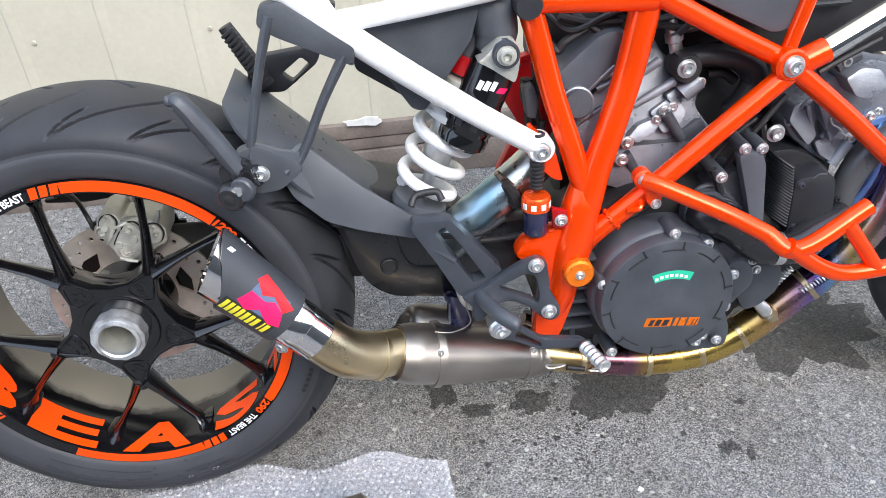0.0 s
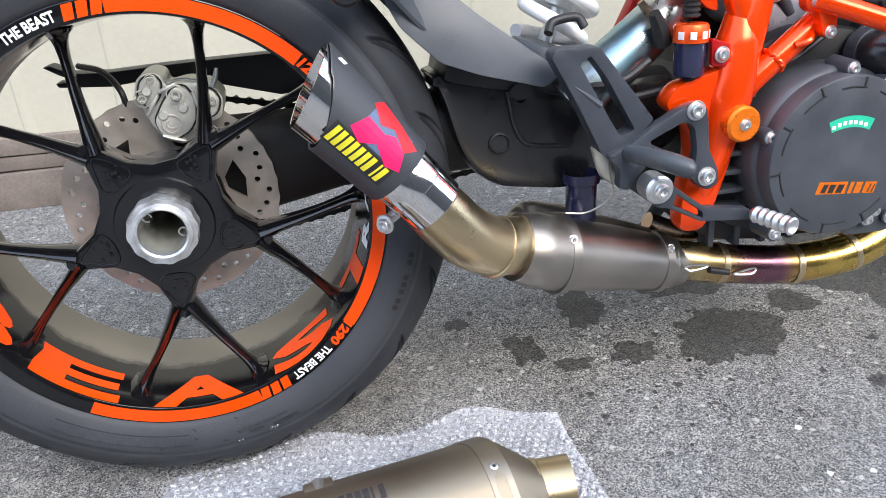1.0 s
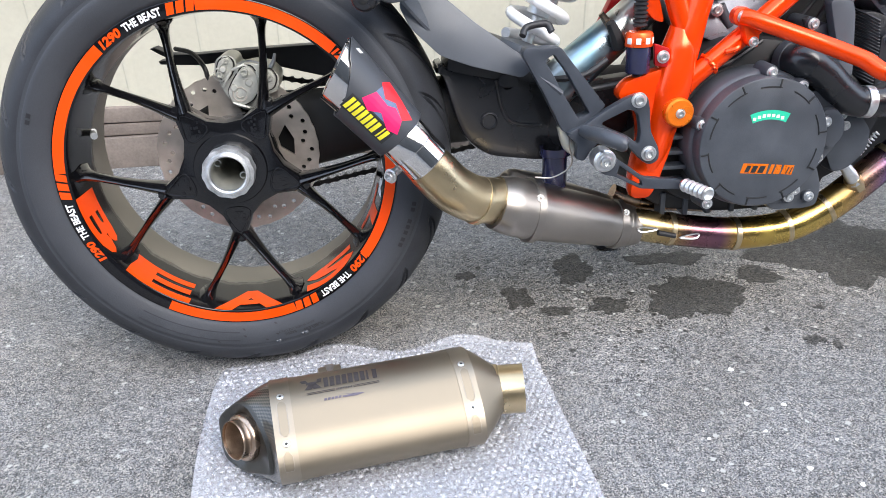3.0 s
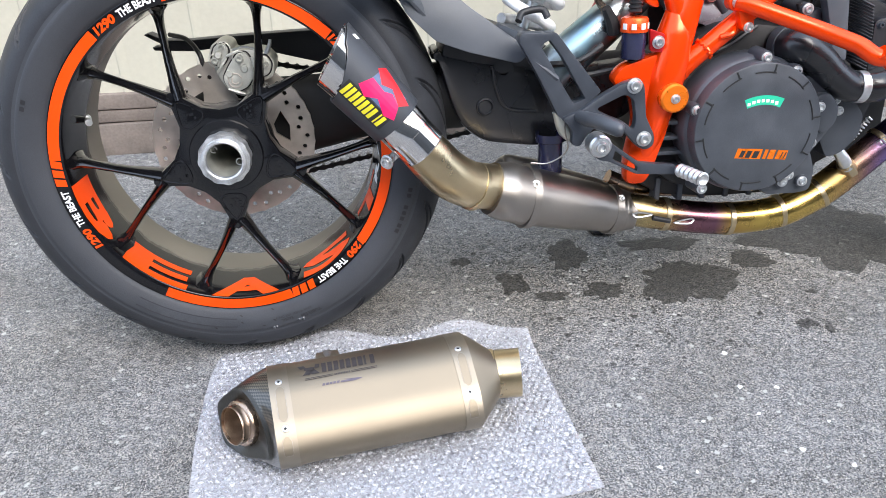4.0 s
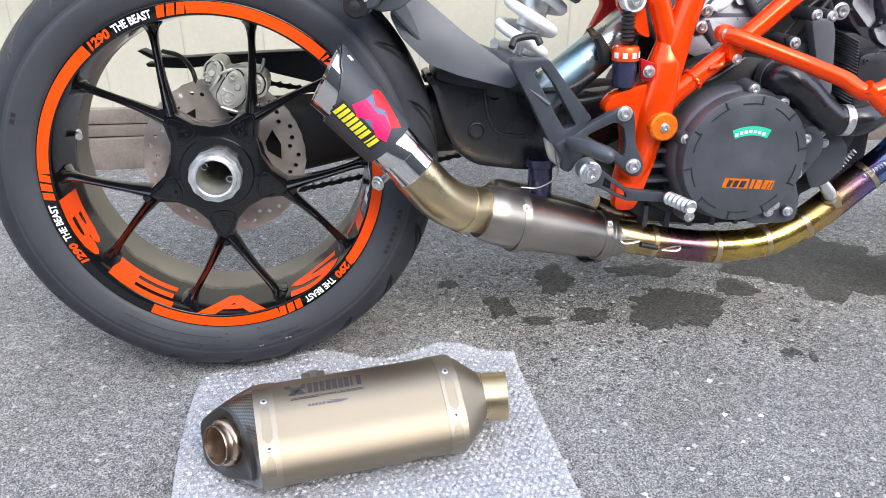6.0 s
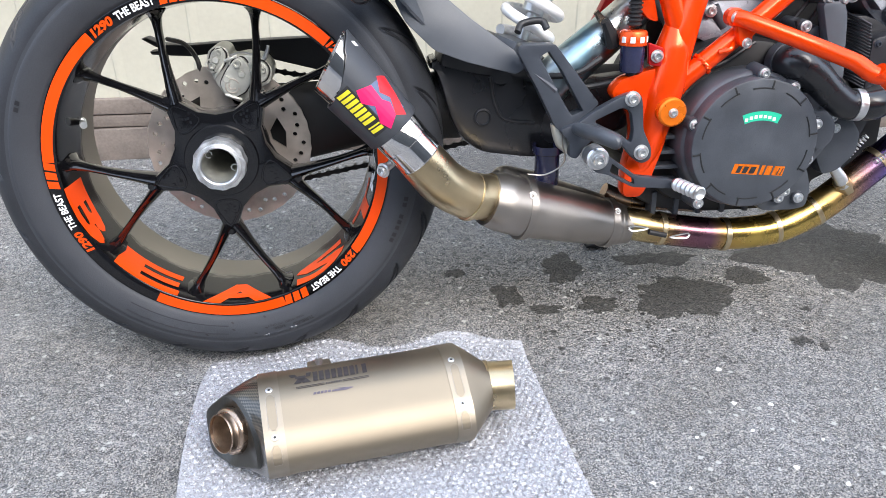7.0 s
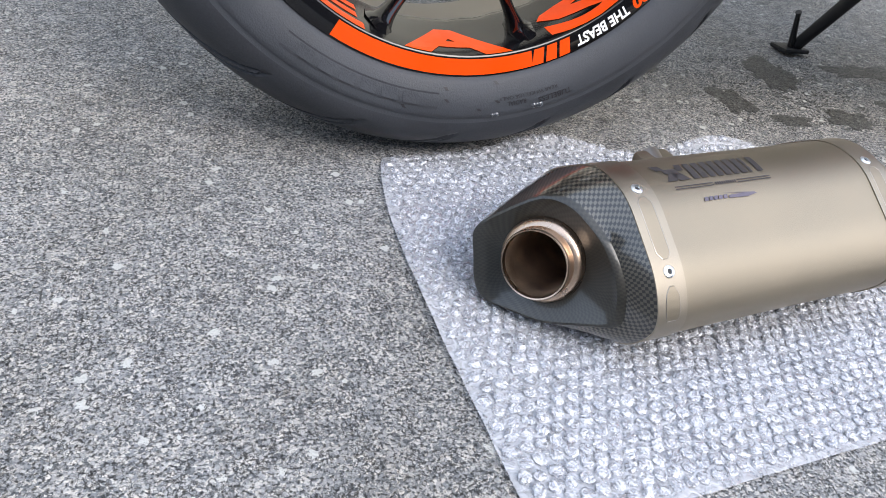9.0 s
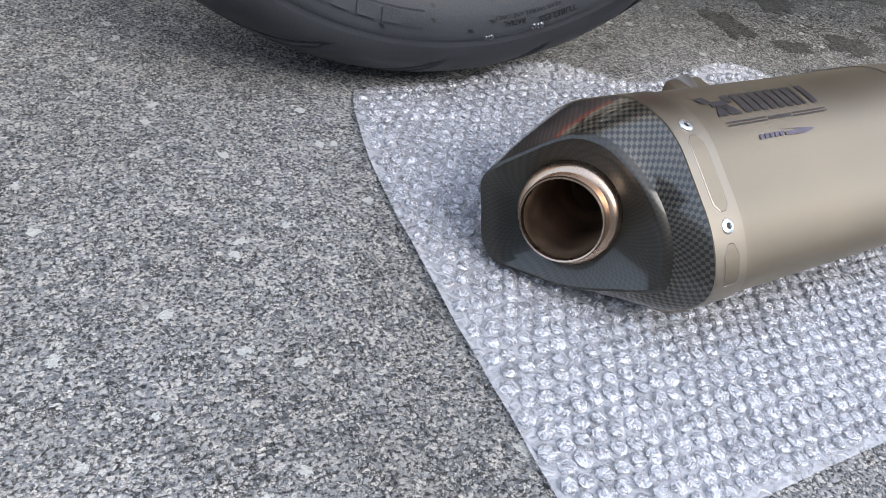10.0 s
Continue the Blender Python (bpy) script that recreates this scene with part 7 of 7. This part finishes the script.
# exhaust
exhaust = part("exhaust", tube([(0.580, -0.074, 0.203), (0.640, -0.080, 0.191), (0.740, -0.088, 0.178), (0.820, -0.090, 0.181), (0.865, -0.090, 0.195), (0.910, -0.090, 0.221), (0.970, -0.090, 0.271), (1.030, -0.090, 0.325), (1.08, -0.086, 0.40), (1.10, -0.080, 0.48)], 0.0250, 28, 10), M_HEADER, motorcycle, "heat-tinted titanium exhaust with a short black silencer")
for x_, z_, d_ in ((0.750, 0.1775, (1, 0, -0.06)), (0.832, 0.1837, (1, 0, 0.20)), (0.893, 0.2095, (1, 0, 0.58)), (0.985, 0.2845, (1, 0, 0.86)), (0.650, 0.1895, (1, 0, -0.13))):
    m_ = Matrix.Translation((x_, -0.081 if x_ < 0.7 else -0.0895, z_)) @ Vector(d_).to_track_quat("Z", "Y").to_matrix().to_4x4()
    part("pipe_band", lathed([(0.0248, -0.0045), (0.0264, -0.0035), (0.0264, 0.0035), (0.0248, 0.0045)], m_, 32), M_GOLD, exhaust)
CAT = [(0.374, -0.112, 0.262), (0.394, -0.108, 0.2545), (0.430, -0.0995, 0.2415), (0.500, -0.085, 0.220), (0.565, -0.073, 0.201), (0.585, -0.071, 0.1965), (0.604, -0.073, 0.194)]
collector = part("collector", tube(CAT, [0.0385, 0.0430, 0.0438, 0.0400, 0.0345, 0.0330, 0.0275], 36, 8, True, 1.08, (0, 0, 1)), M_TIDARK, exhaust, "titanium collector chamber")
for x_, y_, z_, r_ in ((0.428, -0.1000, 0.2420, 0.0450), (0.565, -0.073, 0.201, 0.0353)):
    m_ = Matrix.Translation((x_, y_, z_)) @ Vector((1, 0.17, -0.21)).to_track_quat("Z", "Y").to_matrix().to_4x4()
    part("collector_seam", lathed([(r_ - 0.002, -0.0065), (r_ + 0.0032, -0.0052), (r_ + 0.0034, 0.0052), (r_ - 0.002, 0.0065)], m_, 36), M_TIDARK, exhaust)
bolt(0.4356, -0.135, 0.2705, 0.0045, exhaust, M_STEEL, (0, -1, 0.35))
bolt(0.5751, -0.098, 0.2265, 0.0040, exhaust, M_STEEL, (0, -1, 0.35))
# second, lower chamber lobe behind
part("collector_lobe", tube([(0.388, -0.052, 0.258), (0.392, -0.051, 0.256), (0.406, -0.050, 0.252), (0.45, -0.050, 0.240), (0.56, -0.055, 0.212)], [0.020, 0.032, 0.040, 0.041, 0.028], 32), M_TIDARK, exhaust)
LINKP = [(0.268, -0.160, 0.348), (0.286, -0.157, 0.326), (0.309, -0.148, 0.299), (0.340, -0.130, 0.276), (0.378, -0.1115, 0.2635)]
part("link_pipe", tube(LINKP, [0.0305, 0.0325, 0.0335, 0.0335, 0.0330], 36, 10), M_GOLD, exhaust, "straw-tinted bent link pipe")
for x_, y_, z_, d_ in ((0.376, -0.1125, 0.264, (1, 0.4, -0.42)), (0.348, -0.126, 0.271, (1, 0.45, -0.55))):
    m_ = Matrix.Translation((x_, y_, z_)) @ Vector(d_).to_track_quat("Z", "Y").to_matrix().to_4x4()
    part("pipe_band", lathed([(0.032, -0.004), (0.0352, -0.003), (0.0352, 0.003), (0.032, 0.004)], m_, 36), M_GOLD, exhaust)
U = Vector((-0.65, 0, 0.76))
S0 = Vector((0.238, -0.165, 0.386))
slip = Matrix.Translation(S0) @ U.to_track_quat("Z", "Y").to_matrix().to_4x4()
part("chrome_collar", lathed([(0.0300, -0.060), (0.0318, -0.058), (0.0318, -0.030), (0.0326, -0.029), (0.0326, 0.000), (0.0300, 0.004)], slip, 48), M_CHROME, exhaust, "polished steel collar")
clamp = part("collar_clamp", tube([(0.240, -0.15, 0.335), (0.232, -0.14, 0.325), (0.222, -0.135, 0.322)], 0.006, 10), M_STEEL, exhaust)
bolt(0.226, -0.148, 0.322, 0.0075, exhaust, M_STEEL, (-0.6, -0.7, 0))
# direction across: upper right is where the sleeve is longest
ACR = Vector((0.76, 0, 0.65))
sx_, sy_ = Vector(slip.col[0][:3]), Vector(slip.col[1][:3])


def sleeve(t, a, r):
    """A place on the sleeve: t along it from 0 to 1, a round it from its upper edge through the near side."""
    side = ACR * math.cos(a) + Vector((0, -1, 0)) * math.sin(a)
    end = 0.100 + 0.026 * math.cos(a) - 0.010 * max(0, math.sin(a)) ** 2 * (1 if math.cos(a) < 0.6 else 0.6)
    return S0 + U * (-0.004 + (end + 0.004) * t) + side * r


def sleeve_r(t):
    return 0.0385 + 0.0045 * t


secs = []
NA = 64
for t in (0.0, 0.0):
    secs.append([sleeve(t, 2 * math.pi * k / NA, 0.030 if not secs else 0.0380) for k in range(NA)])
for t in np.linspace(0.02, 1, 10):
    secs.append([sleeve(t, 2 * math.pi * k / NA, sleeve_r(t)) for k in range(NA)])
for t in np.linspace(1, 0.1, 5):
    secs.append([sleeve(t, 2 * math.pi * k / NA, sleeve_r(t) - 0.0022) for k in range(NA)])
sleeve_ob = part("silencer_sleeve", loft(secs, cap=False), M_GUNMETAL, exhaust, "matt black tapered silencer sleeve")
secs = []
for f, r in ((0.2, 0.0330), (0.6, 0.0370), (1.0, 0.0398), (1.0, 0.0382), (0.6, 0.035), (0.1, 0.031)):
    sec = []
    for k in range(NA):
        a = 2 * math.pi * k / NA
        side = ACR * math.cos(a) + Vector((0, -1, 0)) * math.sin(a)
        sec.append(S0 + U * ((0.114 + 0.014 * math.cos(a)) * f) + side * r)
    secs.append(sec)
part("silencer_liner", loft(secs, cap=False), M_CHROME, exhaust, "polished inner tip")
# added black disc stands for the shade deep inside the sleeve
part("silencer_shade_disc", lathed([(0.0005, 0.02), (0.033, 0.02)], slip, 32), M_DARK, exhaust)


def on_sleeve(u, v, h):
    """u along the sleeve in metres from its front end, v round it in metres from the upper edge."""
    a = v / 0.0405
    end = 0.100 + 0.026 * math.cos(a) - 0.010 * max(0, math.sin(a)) ** 2 * (1 if math.cos(a) < 0.6 else 0.6)
    r = sleeve_r((u + 0.004) / (end + 0.004))
    side = ACR * math.cos(a) + Vector((0, -1, 0)) * math.sin(a)
    return S0 + U * u + side * (r + h)


# yellow brand print as plain bars on a black panel, pink and red emblem beside it
decal("brand_panel", [quad(0.010, 0.082, 0.0635, 0.0860)], on_sleeve, M_INK, exhaust, 0.0003, 0.006)
for q in range(9):
    decal("brand_bar", [quad(0.0135 + q * 0.0074, 0.0135 + q * 0.0074 + (0.0052 if q != 1 else 0.0022), 0.0660, 0.0835, 0.0015)], on_sleeve, M_YELLOW, exhaust, 0.0006, 0.006, "yellow bar of the brand print")
decal("emblem_panel", [quad(0.012, 0.060, 0.026, 0.062, 0.006)], on_sleeve, M_BLUEGREY, exhaust, 0.0003, 0.006)
decal("emblem", [([(0.062, 0.042), (0.070, 0.060), (0.054, 0.066), (0.040, 0.056), (0.020, 0.066), (0.006, 0.061), (0.014, 0.044), (0.030, 0.038), (0.040, 0.044)], [(0, 1, 2, 3, 8), (3, 4, 5, 6, 7, 8)])], on_sleeve, M_PINK, exhaust, 0.0006, 0.006, "pink angular emblem")
decal("emblem", [([(0.056, 0.014), (0.064, 0.027), (0.048, 0.040), (0.034, 0.033), (0.014, 0.044), (0.004, 0.032), (0.030, 0.022)], [(0, 1, 2, 3, 6), (3, 4, 5, 6)])], on_sleeve, M_RED, exhaust, 0.0006, 0.006, "red angular emblem")
decal("small_mark", [quad(0.104, 0.112, 0.014, 0.020, 0.003)], on_sleeve, M_WHITETAPE, exhaust, 0.0006)
# springs and sensor on the header
def coil(p0, p1, r, turns, wire, parent):
    p0, p1 = Vector(p0), Vector(p1)
    m_ = Matrix.Translation(p0) @ (p1 - p0).to_track_quat("Z", "Y").to_matrix().to_4x4()
    L_ = (p1 - p0).length
    pts = [m_ @ Vector((r * math.cos(q * turns * 2 * math.pi / (turns * 10)), r * math.sin(q * turns * 2 * math.pi / (turns * 10)), L_ * q / (turns * 10))) for q in range(turns * 10 + 1)]
    bm_ = bmesh.new()
    sweep(bm_, pts, wire, 6)
    return part("spring", bm_, M_STEEL, parent, "steel exhaust spring")


part("spring_sleeve", tube([(0.623, -0.108, 0.195), (0.650, -0.108, 0.188)], 0.0042, 10, 0), M_BLACK, exhaust)
for xa, xb_, zh in ((0.591, 0.621, 0.203), (0.688, 0.657, 0.187)):
    bm = bmesh.new()
    sweep(bm, spline([(xa, -0.108, zh), (0.75 * xa + 0.25 * xb_, -0.112, zh + 0.0038), (xb_, -0.109, zh - 0.002), (0.75 * xa + 0.25 * xb_, -0.110, zh - 0.0048), (xa, -0.108, zh - 0.001)], 6), 0.0014, 6)
    part("spring_hook", bm, M_STEEL, exhaust, "steel spring hook")
part("oxygen_sensor", tube([(0.884, -0.118, 0.304), (0.894, -0.118, 0.288), (0.908, -0.116, 0.272), (0.921, -0.112, 0.255)], [0.0065, 0.0075, 0.0095, 0.0095], 12, 4), M_STEEL, exhaust, "steel oxygen sensor")
part("sensor_boss", tube([(0.915, -0.112, 0.263), (0.941, -0.100, 0.237)], 0.0125, 8, 0), M_GOLD, exhaust)
coil((0.919, -0.110, 0.298), (0.945, -0.110, 0.331), 0.004, 8, 0.0012, exhaust)
coil((0.965, -0.112, 0.290), (1.005, -0.112, 0.315), 0.004, 10, 0.0012, exhaust)
part("front_header", tube([(0.98, -0.05, 0.36), (1.03, -0.06, 0.40), (1.06, -0.06, 0.46), (1.05, -0.05, 0.52)], 0.024, 20), M_BLUEHEAD, exhaust, "bright blue heat-tinted front header")

# side stand on the far side
stand = part("side_stand", tube([(0.700, 0.10, 0.260), (0.680, 0.170, 0.150), (0.660, 0.240, 0.040)], [0.012, 0.0105, 0.009], 12, 6), M_DARK, motorcycle, "black side stand")
part("stand_foot", block(0.632, 0.678, 0.226, 0.264, 0.0315, 0.0385, 0.003, None), M_DARK, stand)
part("stand_peg", tube([(0.652, 0.240, 0.036), (0.640, 0.236, 0.088), (0.638, 0.235, 0.092)], [0.0055, 0.0035, 0.005], 8, 0), M_DARK, stand)

# front wheel, only its rear edge comes into view
FW = Matrix.Translation((1.446, 0, 0.305)) @ SIDE
fprof = [(0.232, 0.050), (0.245, 0.060), (0.262, 0.062), (0.280, 0.050), (0.294, 0.028), (0.300, 0.0)]
fprof += [(r, -h) for r, h in fprof[-2::-1]]
front_wheel = part("front_wheel", lathed([(0.232, 0.05), (0.222, 0.05), (0.205, 0.02), (0.205, -0.02), (0.222, -0.05), (0.232, -0.05), (0.22, 0)], FW, 72, closed=True), M_GLOSS, motorcycle, "front wheel with a black tyre")
part("tyre", lathed(fprof, FW, 96), M_RUBBER, front_wheel)
part("hub", lathed([(0.02, 0.05), (0.05, 0.05), (0.05, -0.05), (0.02, -0.05)], FW, 32, closed=True), M_GLOSS, front_wheel)
for k in range(5):
    a = radians(72 * k + 20)
    p = [Vector((1.446 + r * math.cos(a), 0, 0.305 + r * math.sin(a))) for r in (0.045, 0.21)]
    part("spoke", tube(p, 0.012, 10, 0), M_GLOSS, front_wheel)
for s in (-1, 1):
    part("fork_leg", tube([(1.446, s * 0.10, 0.305), (1.30, s * 0.10, 0.80)], 0.028, 20, 0), M_ANOD, front_wheel)
